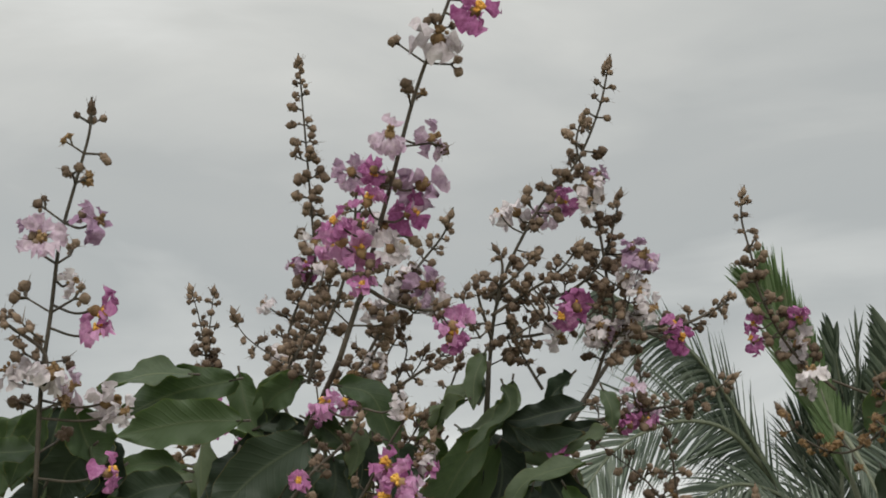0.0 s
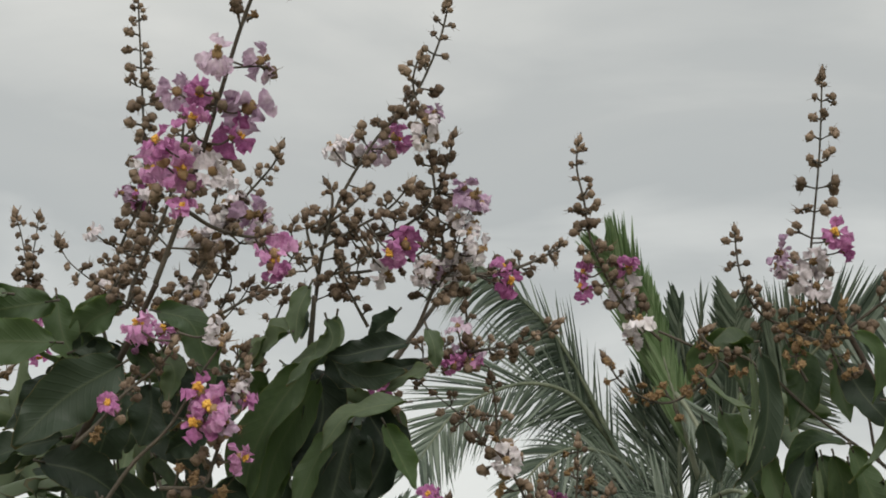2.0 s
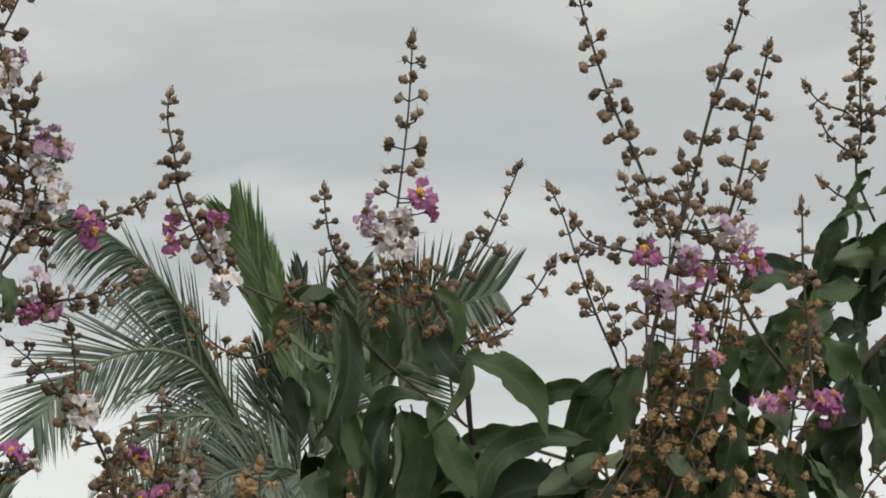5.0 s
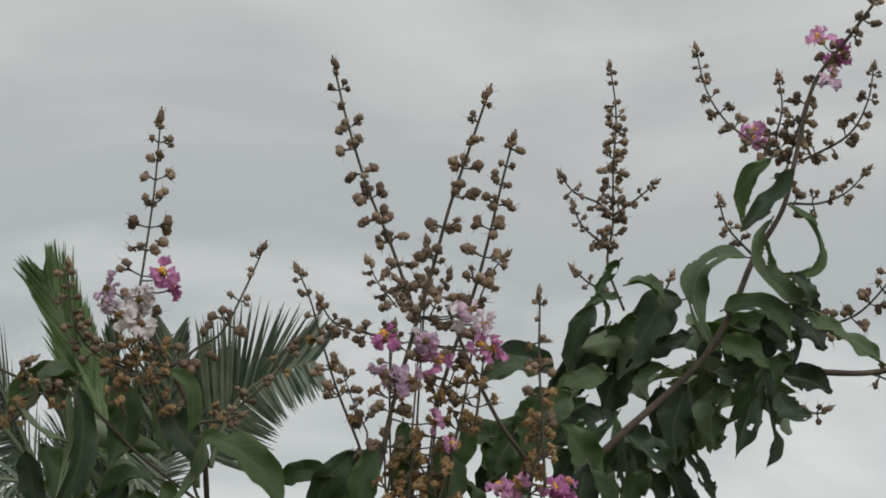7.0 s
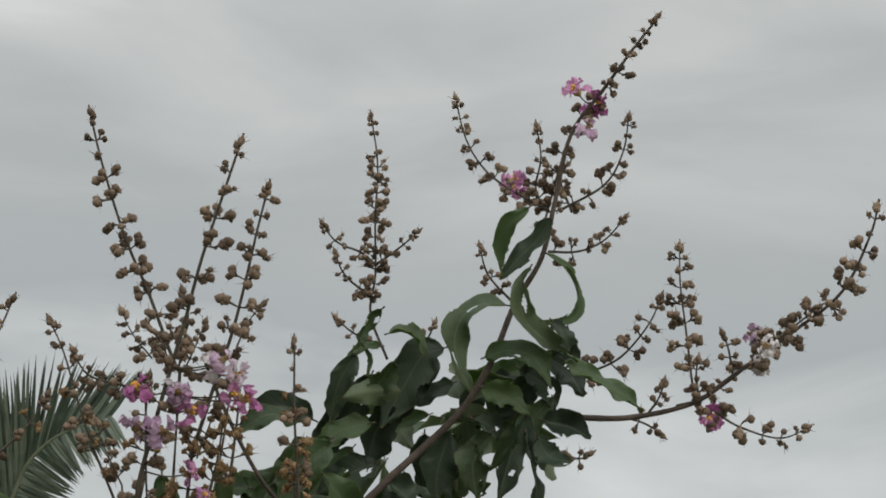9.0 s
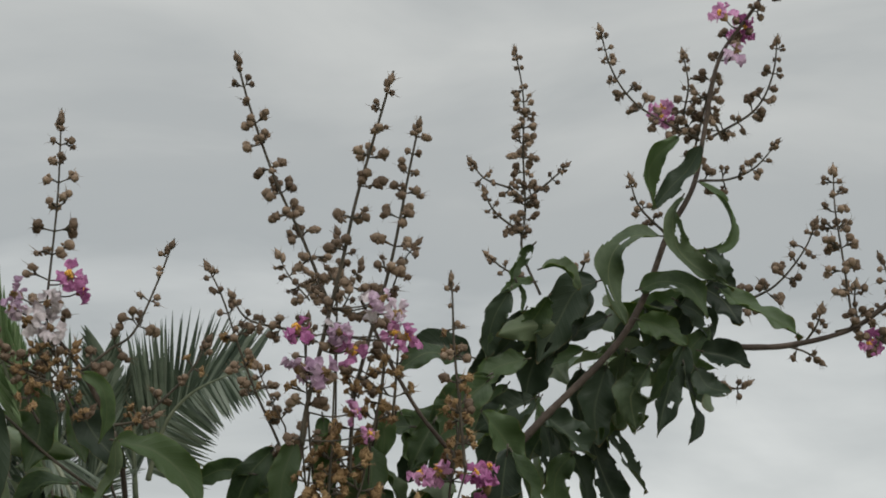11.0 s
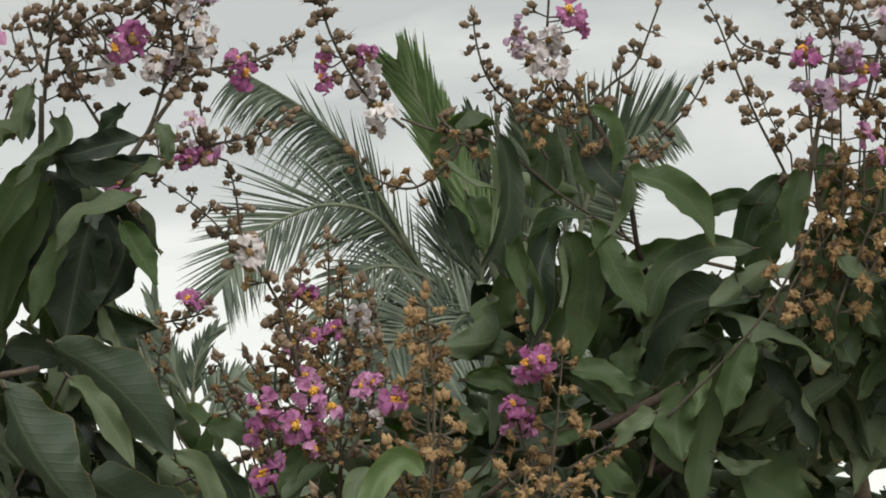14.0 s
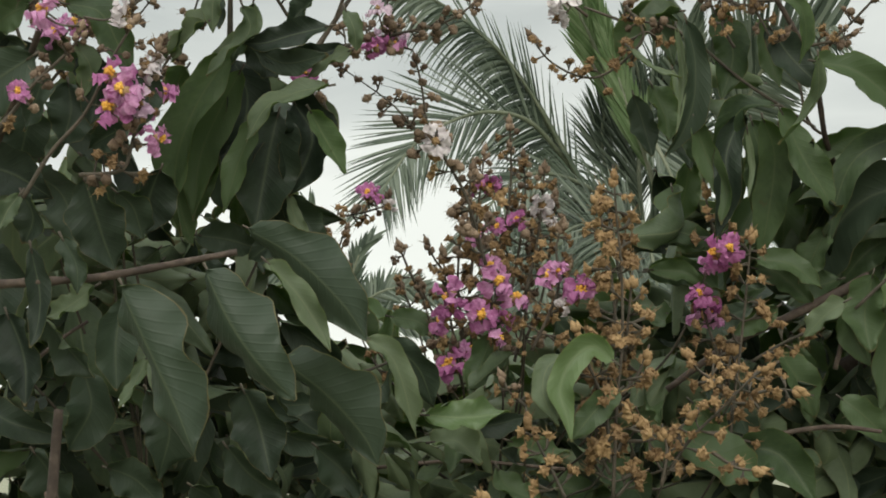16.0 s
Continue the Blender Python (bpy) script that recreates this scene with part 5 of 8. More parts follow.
panicle(shrub_low, [(0.092, 1.851, 1.749), (0.088, 1.854, 1.727), (0.096, 1.856, 1.693), (0.111, 1.857, 1.647)], 364, gap=0.0165, spent=2.5, reach=1.25, size=1.08, flowers=[
    ((0.091, 1.853, 1.729), 'm', 0.70),
    ((0.090, 1.860, 1.716), 'm', 0.70),
    ((0.081, 1.825, 1.733), 'm', 0.49)])
panicle(shrub_low, [(-0.087, 1.641, 1.623), (-0.080, 1.642, 1.598), (-0.066, 1.642, 1.568), (-0.054, 1.642, 1.542)], 365, gap=0.0165, spent=2.5, reach=1.25, size=1.08)
panicle(shrub_low, [(-0.030, 1.696, 1.660), (-0.021, 1.697, 1.639), (-0.006, 1.697, 1.623)], 366, gap=0.0165, spent=2.5, reach=1.25, size=1.08)
panicle(shrub_low, [(0.028, 1.730, 1.681), (0.017, 1.732, 1.655), (0.001, 1.733, 1.634)], 367, gap=0.0165, spent=2.5, reach=1.25, size=1.08)
panicle(shrub_low, [(0.057, 1.766, 1.682), (0.072, 1.766, 1.661), (0.093, 1.765, 1.644), (0.108, 1.765, 1.633)], 368, gap=0.0165, spent=2.5, reach=1.25, size=1.08)
panicle(shrub_low, [(0.184, 1.775, 1.631), (0.152, 1.779, 1.638), (0.120, 1.782, 1.633)], 369, gap=0.0165, spent=2.5, reach=1.25, size=1.08)
panicle(shrub_low, [(0.147, 1.722, 1.662), (0.121, 1.726, 1.647), (0.094, 1.729, 1.621), (0.062, 1.732, 1.591), (0.040, 1.733, 1.560)], 370, gap=0.0165, spent=2.5, reach=1.25, size=1.08)
panicle(shrub_low, [(0.073, 1.730, 1.622), (0.052, 1.732, 1.602), (0.025, 1.734, 1.592), (-0.001, 1.734, 1.592)], 371, gap=0.0165, spent=2.5, reach=1.25, size=1.08)
panicle(shrub_low, [(-0.032, 1.698, 1.598), (-0.023, 1.698, 1.582), (-0.013, 1.698, 1.561)], 372, gap=0.0165, spent=2.5, reach=1.25, size=1.08)
panicle(shrub_low, [(0.023, 1.697, 1.566), (0.007, 1.697, 1.556), (-0.008, 1.697, 1.541)], 373, gap=0.0165, spent=2.5, reach=1.25, size=1.08)
panicle(shrub_low, [(0.138, 1.725, 1.563), (0.107, 1.728, 1.564), (0.082, 1.730, 1.580)], 374, gap=0.0165, spent=2.5, reach=1.25, size=1.08)
panicle(shrub_low, [(-0.134, 1.640, 1.554), (-0.129, 1.640, 1.544), (-0.125, 1.640, 1.525)], 375, gap=0.0165, spent=2.5, reach=1.25, size=1.08)
panicle(shrub_low, [(0.206, 1.844, 1.700), (0.173, 1.848, 1.690), (0.134, 1.854, 1.669)], 376, gap=0.0165, spent=2.5, reach=1.25, size=1.08)
panicle(shrub_low, [(-0.002, 1.730, 1.708), (0.002, 1.731, 1.687), (0.002, 1.732, 1.666)], 377, gap=0.0165, spent=2.5, reach=1.25, size=1.08)
panicle(shrub_low, [(0.036, 1.714, 1.607), (0.040, 1.715, 1.581), (0.034, 1.715, 1.550)], 378, gap=0.0165, spent=2.5, reach=1.25, size=1.08)
panicle(shrub_low, [(0.115, 1.817, 1.690), (0.108, 1.819, 1.662), (0.102, 1.821, 1.635)], 379, gap=0.0165, spent=2.5, reach=1.25, size=1.08)
spray(low_bough, (-0.256, 2.188, 1.583), (0.087, 0.120, 0.034), 60, 396, 0.75, 0.6)
spray(low_bough, (-0.022, 2.290, 1.571), (0.112, 0.120, 0.042), 50, 397, 0.80, 0.6)
spray(low_bough, (0.193, 2.371, 1.580), (0.117, 0.120, 0.044), 50, 398, 0.85, 0.7, joined=True)
spray(low_bough, (-0.082, 2.197, 1.612), (0.074, 0.120, 0.054), 34, 399, 0.85, 0.4)
spray(low_bough, (0.114, 2.228, 1.635), (0.089, 0.120, 0.068), 44, 400, 0.95, 0.4)
spray(low_bough, (0.287, 2.357, 1.684), (0.066, 0.120, 0.087), 18, 401, 1.00, 0.4, joined=True)
spray(low_bough, (-0.017, 2.285, 1.723), (0.049, 0.120, 0.042), 16, 402, 0.90, 0.4)

# ---- palms ----
palm_one = plant("coconut_palm", None, "tall coconut palm with arching grey-green fronds behind the shrubs", "palm tree", "palms")
bm = bmesh.new()
tube(bm, spline([(1.09, 15.05, 0.0), (0.79, 14.85, 1.69), (0.590, 14.655, 3.374)], 10), 0.19, 0.13, 12, 0.05)
part("trunk", bm, PALM_TRUNK, palm_one)
plume(palm_one, [(0.490, 14.401, 2.955), (0.193, 14.204, 3.462), (-0.058, 14.015, 3.918), (-0.284, 13.833, 4.324), (-0.508, 13.674, 4.620), (-0.771, 13.531, 4.850), (-1.010, 13.404, 4.994), (-1.205, 13.284, 5.089)], 170, (8, 6, 0.17, 0.13), (62, 30, 0.64, 0.34), sag=0.8, seed=901, stout=1.5, start=0.12, width=0.032, depth=0.08)
plume(palm_one, [(0.488, 14.351, 2.950), (0.191, 14.109, 3.450), (-0.057, 13.875, 3.895), (-0.280, 13.649, 4.288), (-0.499, 13.445, 4.569), (-0.755, 13.258, 4.784)], 22, (26, 20, 0.55, 0.38), (6, 6, 0.08, 0.08), sag=0.0, seed=915, stout=0.8, start=0.3, width=0.018)
plume(palm_one, [(0.490, 14.392, 2.997), (0.150, 14.130, 3.540), (-0.100, 13.898, 3.900), (-0.325, 13.695, 4.105), (-0.609, 13.530, 4.144), (-0.888, 13.393, 4.048), (-1.121, 13.267, 3.878), (-1.268, 13.145, 3.658), (-1.360, 13.011, 3.468)], 78, (50, 16, 1.04, 0.50), (70, 30, 0.91, 0.41), sag=0.05, width=0.02, seed=902, start=0.3)
plume(palm_one, [(0.560, 14.329, 3.282), (0.151, 14.038, 3.614), (-0.227, 13.792, 3.714), (-0.513, 13.589, 3.564), (-0.731, 13.422, 3.217)], 50, (40, 25, 0.55, 0.38), (70, 40, 0.76, 0.46), sag=0.25, seed=906)
plume(palm_one, [(0.404, 14.013, 4.266), (0.573, 13.926, 4.038), (0.720, 13.857, 3.732), (0.831, 13.795, 3.390), (0.882, 13.727, 3.053)], 60, (26, 16, 0.29, 0.17), (22, 34, 0.55, 0.46), sag=0.1, seed=912, width=0.026, young=False)
plume(palm_one, [(1.232, 14.684, 3.871), (1.197, 14.541, 4.296), (1.209, 14.434, 4.592), (1.268, 14.351, 4.802)], 40, (30, 20, 0.49, 0.31), (25, 15, 0.31, 0.22), sag=0.0, seed=913, width=0.024)
plume(palm_one, [(1.324, 14.670, 4.036), (1.371, 14.547, 4.262), (1.461, 14.412, 4.494), (1.621, 14.279, 4.659), (1.827, 14.157, 4.754), (2.032, 14.044, 4.815)], 80, (98, 70, 0.49, 0.31), (18, 42, 1.11, 0.40), sag=0.0, seed=904, width=0.04, depth=0.06, start=0.05)
plume(palm_one, [(1.068, 14.667, 4.256), (1.084, 14.540, 4.548), (1.118, 14.447, 4.710), (1.186, 14.347, 4.871)], 30, (30, 20, 0.31, 0.18), (20, 10, 0.27, 0.18), sag=0.0, seed=905, width=0.025, depth=0.05)
plume(palm_one, [(0.661, 14.150, 3.561), (0.508, 14.016, 4.026), (0.372, 13.889, 4.443), (0.282, 13.772, 4.792)], 60, (16, 10, 0.56, 0.26), (16, 10, 0.52, 0.26), sag=0.0, seed=914, width=0.05, depth=0.05, young=True)
plume(palm_one, [(0.513, 14.373, 3.961), (0.333, 14.122, 4.397), (0.152, 13.877, 4.806), (-0.012, 13.665, 5.107), (-0.077, 13.520, 5.215)], 100, (15, 17, 0.73, 0.64), (14, 17, 0.68, 0.56), sag=0.0, seed=903, young=True, start=0.1, width=0.04, depth=0.04, blunt=True)
plume(palm_one, [(0.954, 14.672, 3.876), (0.948, 14.488, 4.287), (0.949, 14.317, 4.653), (0.936, 14.174, 4.910)], 80, (36, 24, 0.35, 0.26), (42, 30, 0.48, 0.31), sag=0.0, seed=907, width=0.055, depth=0.05)
plume(palm_one, [(0.644, 14.693, 4.013), (0.580, 14.533, 4.431), (0.522, 14.410, 4.721), (0.515, 14.323, 4.904)], 34, (8, 4, 0.26, 0.18), (34, 18, 0.40, 0.26), sag=0.0, seed=908, width=0.05, depth=0.05)
plume(palm_one, [(0.712, 14.708, 4.374), (0.693, 14.590, 4.667), (0.681, 14.508, 4.831), (0.695, 14.436, 4.973)], 9, (10, 5, 0.31, 0.22), (22, 8, 0.44, 0.27), sag=0.0, seed=909, width=0.016)
frond(palm_one, [(0.561, 13.925, 3.244), (0.265, 13.800, 3.319), (-0.026, 13.684, 3.268), (-0.272, 13.586, 3.015)], 87, 0.63, seed=412, fan=75, sag=0.2)
frond(palm_one, [(0.603, 13.919, 3.285), (0.878, 13.517, 3.397), (1.093, 13.154, 3.184), (1.212, 12.812, 2.789)], 81, 0.53, seed=413, fan=60, sag=0.5)
palm_two = plant("coconut_palm", None, "more distant palm with upright fronds low behind the shrubs", "palm tree", "palms")
bm = bmesh.new()
tube(bm, spline([(-1.83, 20.59, 0.0), (-2.326, 20.190, 2.206)], 10), 0.19, 0.13, 12, 0.05)
part("trunk", bm, PALM_TRUNK, palm_two)
plume(palm_two, [(-2.395, 19.814, 3.164), (-2.560, 19.761, 3.529), (-2.716, 19.701, 3.954), (-2.790, 19.654, 4.316)], 26, (24, 12, 0.48, 0.30), (30, 14, 0.48, 0.27), sag=0.05, seed=415, width=0.05)
plume(palm_two, [(-2.407, 19.913, 3.172), (-2.378, 19.873, 3.534), (-2.297, 19.847, 3.805), (-2.164, 19.836, 3.984)], 20, (30, 16, 0.43, 0.24), (34, 18, 0.37, 0.21), sag=0.05, seed=416, width=0.05)
plume(palm_two, [(-2.347, 19.717, 3.155), (-2.082, 19.708, 3.389), (-1.767, 19.723, 3.442), (-1.409, 19.759, 3.339)], 44, (55, 34, 0.33, 0.21), (60, 36, 0.36, 0.21), sag=0.05, seed=417, width=0.05)
plume(palm_two, [(-2.309, 19.633, 3.027), (-2.008, 19.644, 3.110), (-1.680, 19.672, 3.061), (-1.357, 19.717, 2.858)], 44, (55, 34, 0.33, 0.21), (60, 36, 0.33, 0.21), sag=0.05, seed=418, width=0.05)
plume(palm_two, [(-2.450, 19.810, 3.165), (-2.711, 19.750, 3.532), (-3.009, 19.716, 3.659), (-3.404, 19.695, 3.607)], 44, (55, 34, 0.42, 0.24), (60, 36, 0.42, 0.24), sag=0.05, seed=419, width=0.05)
plume(palm_two, [(-2.461, 20.009, 3.181), (-2.701, 19.929, 3.733), (-2.998, 19.874, 4.044), (-3.299, 19.839, 4.172)], 36, (40, 24, 0.43, 0.24), (40, 24, 0.43, 0.24), sag=0.05, seed=420, width=0.05)
palm_three = plant("coconut_palm", None, "distant palm top showing low beside the shrubs", "palm tree", "palms")
bm = bmesh.new()
tube(bm, spline([(7.680, 21.540, 0.000), (7.178, 21.141, 2.461)], 10), 0.19, 0.13, 12, 0.05)
part("trunk", bm, PALM_TRUNK, palm_three)
frond(palm_three, [(7.182, 21.136, 2.525), (7.399, 21.016, 3.224), (7.713, 20.889, 3.465), (8.057, 20.800, 3.125)], 63, 0.74, seed=420, fan=55, sag=0.3, lean=20)
frond(palm_three, [(7.182, 21.136, 2.525), (7.029, 21.136, 3.178), (6.794, 21.174, 3.515), (6.535, 21.273, 3.267)], 63, 0.74, seed=421, fan=55, sag=0.3, lean=20)
frond(palm_three, [(7.182, 21.136, 2.525), (7.271, 21.068, 3.101), (7.471, 20.968, 3.479)], 63, 0.74, seed=422, fan=55, sag=0.3, lean=20)
frond(palm_three, [(7.182, 21.136, 2.525), (7.623, 20.975, 2.826), (7.982, 20.852, 2.808), (8.196, 20.799, 2.415)], 63, 0.74, seed=423, fan=55, sag=0.3, lean=20)
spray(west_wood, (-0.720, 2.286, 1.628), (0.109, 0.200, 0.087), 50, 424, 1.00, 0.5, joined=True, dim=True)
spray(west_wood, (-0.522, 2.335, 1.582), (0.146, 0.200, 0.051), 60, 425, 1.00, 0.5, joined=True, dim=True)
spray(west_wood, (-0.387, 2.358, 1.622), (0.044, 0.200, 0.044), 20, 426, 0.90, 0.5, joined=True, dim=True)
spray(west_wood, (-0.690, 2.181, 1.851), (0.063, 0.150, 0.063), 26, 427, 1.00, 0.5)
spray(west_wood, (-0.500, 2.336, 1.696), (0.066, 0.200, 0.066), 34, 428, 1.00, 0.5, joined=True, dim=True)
leaf(far_bough, (0.556, 2.042, 2.041), (0.568, 2.044, 2.011), (0.580, 2.048, 1.976), 0.036, roll=0, fold=0.6, seed=448, holes=4)
panicle(shrub_east, [(0.453, 1.918, 2.017), (0.448, 1.933, 1.939), (0.434, 1.949, 1.855)], 467, gap=0.02, spent=3, reach=1.1, size=1.15)
panicle(shrub_east, [(0.482, 1.922, 1.961), (0.470, 1.936, 1.889), (0.456, 1.948, 1.817)], 468, gap=0.02, spent=3, reach=1.1, size=1.15)
panicle(shrub_east, [(0.542, 1.911, 1.934), (0.539, 1.921, 1.874), (0.533, 1.930, 1.814)], 469, gap=0.02, spent=3, reach=1.1, size=1.15)
panicle(shrub_east, [(0.584, 1.876, 2.053), (0.586, 1.886, 2.003), (0.577, 1.898, 1.955)], 470, gap=0.02, spent=3, reach=1.1, size=1.15)
panicle(shrub_east, [(0.434, 1.936, 1.939), (0.421, 1.948, 1.879), (0.413, 1.958, 1.807)], 471, gap=0.02, spent=3, reach=1.1, size=1.15)
spray(west_wood, (-0.641, 1.990, 1.922), (0.039, 0.120, 0.052), 16, 482, 0.90, 0.6)
spray(l_stem, (-0.405, 1.987, 1.932), (0.019, 0.080, 0.044), 12, 483, 0.85, 1.2)
spray(low_bough, (-0.328, 2.550, 1.670), (0.086, 0.200, 0.047), 40, 484, 0.90, 0.4, joined=True)
spray(low_bough, (-0.196, 2.562, 1.652), (0.086, 0.200, 0.047), 46, 485, 0.95, 0.4, joined=True)
spray(low_bough, (-0.016, 2.566, 1.663), (0.094, 0.200, 0.071), 56, 486, 0.95, 0.4, joined=True)
spray(low_bough, (0.186, 2.647, 1.709), (0.106, 0.200, 0.065), 30, 487, 1.00, 0.4, joined=True)
spray(low_bough, (0.299, 2.638, 1.611), (0.114, 0.200, 0.065), 26, 488, 1.00, 0.4, joined=True)
spray(low_bough, (0.431, 2.521, 1.660), (0.094, 0.200, 0.055), 22, 489, 1.00, 0.4, joined=True)
spray(c_bough, (0.397, 2.524, 1.737), (0.086, 0.150, 0.039), 16, 490, 1.00, 0.5, joined=True)
spray(e_stem, (0.603, 2.392, 1.803), (0.091, 0.200, 0.030), 18, 491, 1.00, 0.4, joined=True)
frond(palm_one, [(0.558, 14.294, 3.278), (0.117, 13.994, 3.526), (-0.226, 13.740, 3.332), (-0.482, 13.510, 2.834), (-0.564, 13.259, 2.449)], 92, 0.63, seed=492, fan=58, sag=0.45, lean=10)
frond(palm_one, [(0.558, 14.294, 3.278), (0.280, 13.923, 3.340), (0.016, 13.592, 3.014), (-0.140, 13.264, 2.518)], 92, 0.63, seed=493, fan=58, sag=0.45, lean=10)
frond(palm_one, [(0.558, 14.294, 3.278), (0.778, 13.931, 3.092), (0.864, 13.599, 2.598), (0.869, 13.249, 2.251)], 92, 0.63, seed=494, fan=58, sag=0.45, lean=10)
frond(palm_one, [(0.558, 14.294, 3.278), (0.193, 13.937, 3.238), (-0.146, 13.580, 3.122), (-0.356, 13.248, 2.684)], 92, 0.63, seed=495, fan=58, sag=0.45, lean=10)
panicle(shrub_low, [(-0.131, 1.981, 1.922), (-0.139, 1.989, 1.868), (-0.147, 1.996, 1.813), (-0.154, 2.001, 1.758)], 497, gap=0.017, spent=0.6, reach=1.1, size=0.85)
panicle(shrub_low, [(-0.091, 1.983, 1.915), (-0.090, 1.992, 1.860), (-0.098, 1.999, 1.806), (-0.112, 2.004, 1.745)], 498, gap=0.017, spent=0.6, reach=1.1, size=0.85)
panicle(shrub_low, [(-0.157, 1.987, 1.874), (-0.162, 1.995, 1.819), (-0.166, 2.000, 1.771), (-0.162, 2.005, 1.709)], 499, gap=0.017, spent=0.6, reach=1.1, size=0.85)
panicle(shrub_low, [(-0.056, 1.991, 1.872), (-0.063, 1.998, 1.817), (-0.074, 2.004, 1.756), (-0.094, 2.008, 1.707)], 500, gap=0.017, spent=0.6, reach=1.1, size=0.85)
panicle(shrub_low, [(-0.115, 1.994, 1.843), (-0.120, 2.000, 1.788), (-0.130, 2.005, 1.733), (-0.138, 2.008, 1.684)], 501, gap=0.017, spent=0.6, reach=1.1, size=0.85)
panicle(shrub_low, [(-0.183, 1.994, 1.814), (-0.179, 1.999, 1.771), (-0.174, 2.003, 1.722), (-0.163, 2.007, 1.678)], 502, gap=0.017, spent=0.6, reach=1.1, size=0.85)
panicle(shrub_low, [(-0.042, 2.000, 1.798), (-0.050, 2.005, 1.755), (-0.064, 2.008, 1.707)], 503, gap=0.017, spent=0.6, reach=1.1, size=0.85)
panicle(shrub_low, [(-0.198, 2.001, 1.734), (-0.187, 2.004, 1.703), (-0.175, 2.006, 1.673)], 504, gap=0.017, spent=0.6, reach=1.1, size=0.85)
panicle(shrub_low, [(-0.086, 2.002, 1.781), (-0.094, 2.006, 1.732), (-0.107, 2.009, 1.683)], 505, gap=0.017, spent=0.6, reach=1.1, size=0.85)
panicle(shrub_low, [(-0.232, 1.989, 1.821), (-0.221, 1.994, 1.790), (-0.204, 1.999, 1.753)], 506, gap=0.017, spent=0.6, reach=1.1, size=0.85)
panicle(shrub_east, [(0.386, 1.919, 2.206), (0.403, 1.925, 2.175), (0.427, 1.928, 2.148)], 507, gap=0.018, reach=1.1, size=0.9, girth=0.002)
panicle(shrub_east, [(0.451, 1.900, 2.230), (0.463, 1.908, 2.195), (0.457, 1.921, 2.155)], 508, gap=0.018, reach=1.1, size=0.9, girth=0.002)
panicle(shrub_east, [(0.549, 1.883, 2.215), (0.529, 1.895, 2.190), (0.518, 1.905, 2.162)], 509, gap=0.018, reach=1.1, size=0.9, girth=0.002)
panicle(shrub_east, [(0.416, 1.920, 2.187), (0.437, 1.922, 2.163), (0.448, 1.927, 2.139)], 510, gap=0.018, reach=1.1, size=0.9, girth=0.002)
panicle(shrub_east, [(0.484, 1.904, 2.196), (0.474, 1.915, 2.164), (0.464, 1.923, 2.139)], 511, gap=0.018, reach=1.1, size=0.9, girth=0.002)
panicle(shrub_east, [(0.367, 1.953, 2.087), (0.383, 1.959, 2.050), (0.404, 1.963, 2.010)], 512, gap=0.02, reach=1.1, size=0.9, spent=0.3, girth=0.002)
panicle(shrub_east, [(0.426, 1.931, 2.138), (0.425, 1.943, 2.089), (0.427, 1.953, 2.039)], 513, gap=0.02, reach=1.1, size=0.9, spent=0.3, girth=0.002)
panicle(shrub_east, [(0.501, 1.915, 2.140), (0.498, 1.928, 2.091), (0.483, 1.942, 2.040)], 514, gap=0.02, reach=1.1, size=0.9, spent=0.3, girth=0.002)
panicle(shrub_east, [(0.496, 1.854, 2.075), (0.492, 1.866, 2.026), (0.483, 1.877, 1.978)], 515, gap=0.02, reach=1.2, size=0.95, spent=3)
panicle(shrub_east, [(0.467, 1.866, 2.050), (0.464, 1.877, 2.002), (0.462, 1.888, 1.942)], 516, gap=0.02, reach=1.2, size=0.95, spent=3)
panicle(shrub_east, [(0.446, 1.881, 2.001), (0.442, 1.888, 1.965), (0.439, 1.896, 1.917)], 517, gap=0.02, reach=1.2, size=0.95, spent=3)
panicle(shrub_east, [(0.511, 1.845, 2.099), (0.509, 1.857, 2.051), (0.506, 1.867, 2.003)], 518, gap=0.02, reach=1.2, size=0.95, spent=3)
panicle(shrub_east, [(0.423, 1.889, 1.977), (0.419, 1.895, 1.946), (0.416, 1.902, 1.910)], 519, gap=0.02, reach=1.2, size=0.95, spent=3)
frond(palm_one, [(0.544, 14.475, 3.313), (0.528, 14.458, 3.889), (0.631, 14.448, 4.291), (0.791, 14.432, 4.648)], 81, 0.53, seed=525, fan=42, sag=0.15, lean=35)
frond(palm_one, [(0.544, 14.475, 3.313), (0.293, 14.484, 3.765), (0.251, 14.489, 4.128), (0.315, 14.491, 4.445)], 81, 0.53, seed=526, fan=42, sag=0.15, lean=35)
frond(palm_one, [(0.544, 14.475, 3.313), (0.759, 14.469, 3.749), (0.929, 14.465, 4.104), (1.031, 14.454, 4.463)], 81, 0.53, seed=527, fan=42, sag=0.15, lean=35)
frond(palm_one, [(0.544, 14.475, 3.313), (0.428, 14.475, 3.805), (0.441, 14.470, 4.210), (0.520, 14.460, 4.570)], 81, 0.53, seed=528, fan=42, sag=0.15, lean=35)
frond(palm_one, [(0.530, 14.108, 3.270), (0.353, 13.797, 3.319), (0.213, 13.522, 3.039), (0.159, 13.246, 2.688)], 81, 0.50, seed=529, fan=58, sag=0.4, lean=15)
frond(palm_one, [(0.530, 14.108, 3.270), (0.689, 13.786, 3.307), (0.810, 13.501, 3.019), (0.841, 13.222, 2.665)], 81, 0.50, seed=530, fan=58, sag=0.4, lean=15)
frond(palm_one, [(0.530, 14.108, 3.270), (0.521, 13.792, 3.313), (0.581, 13.521, 2.945), (0.598, 13.241, 2.594)], 81, 0.50, seed=531, fan=58, sag=0.4, lean=15)
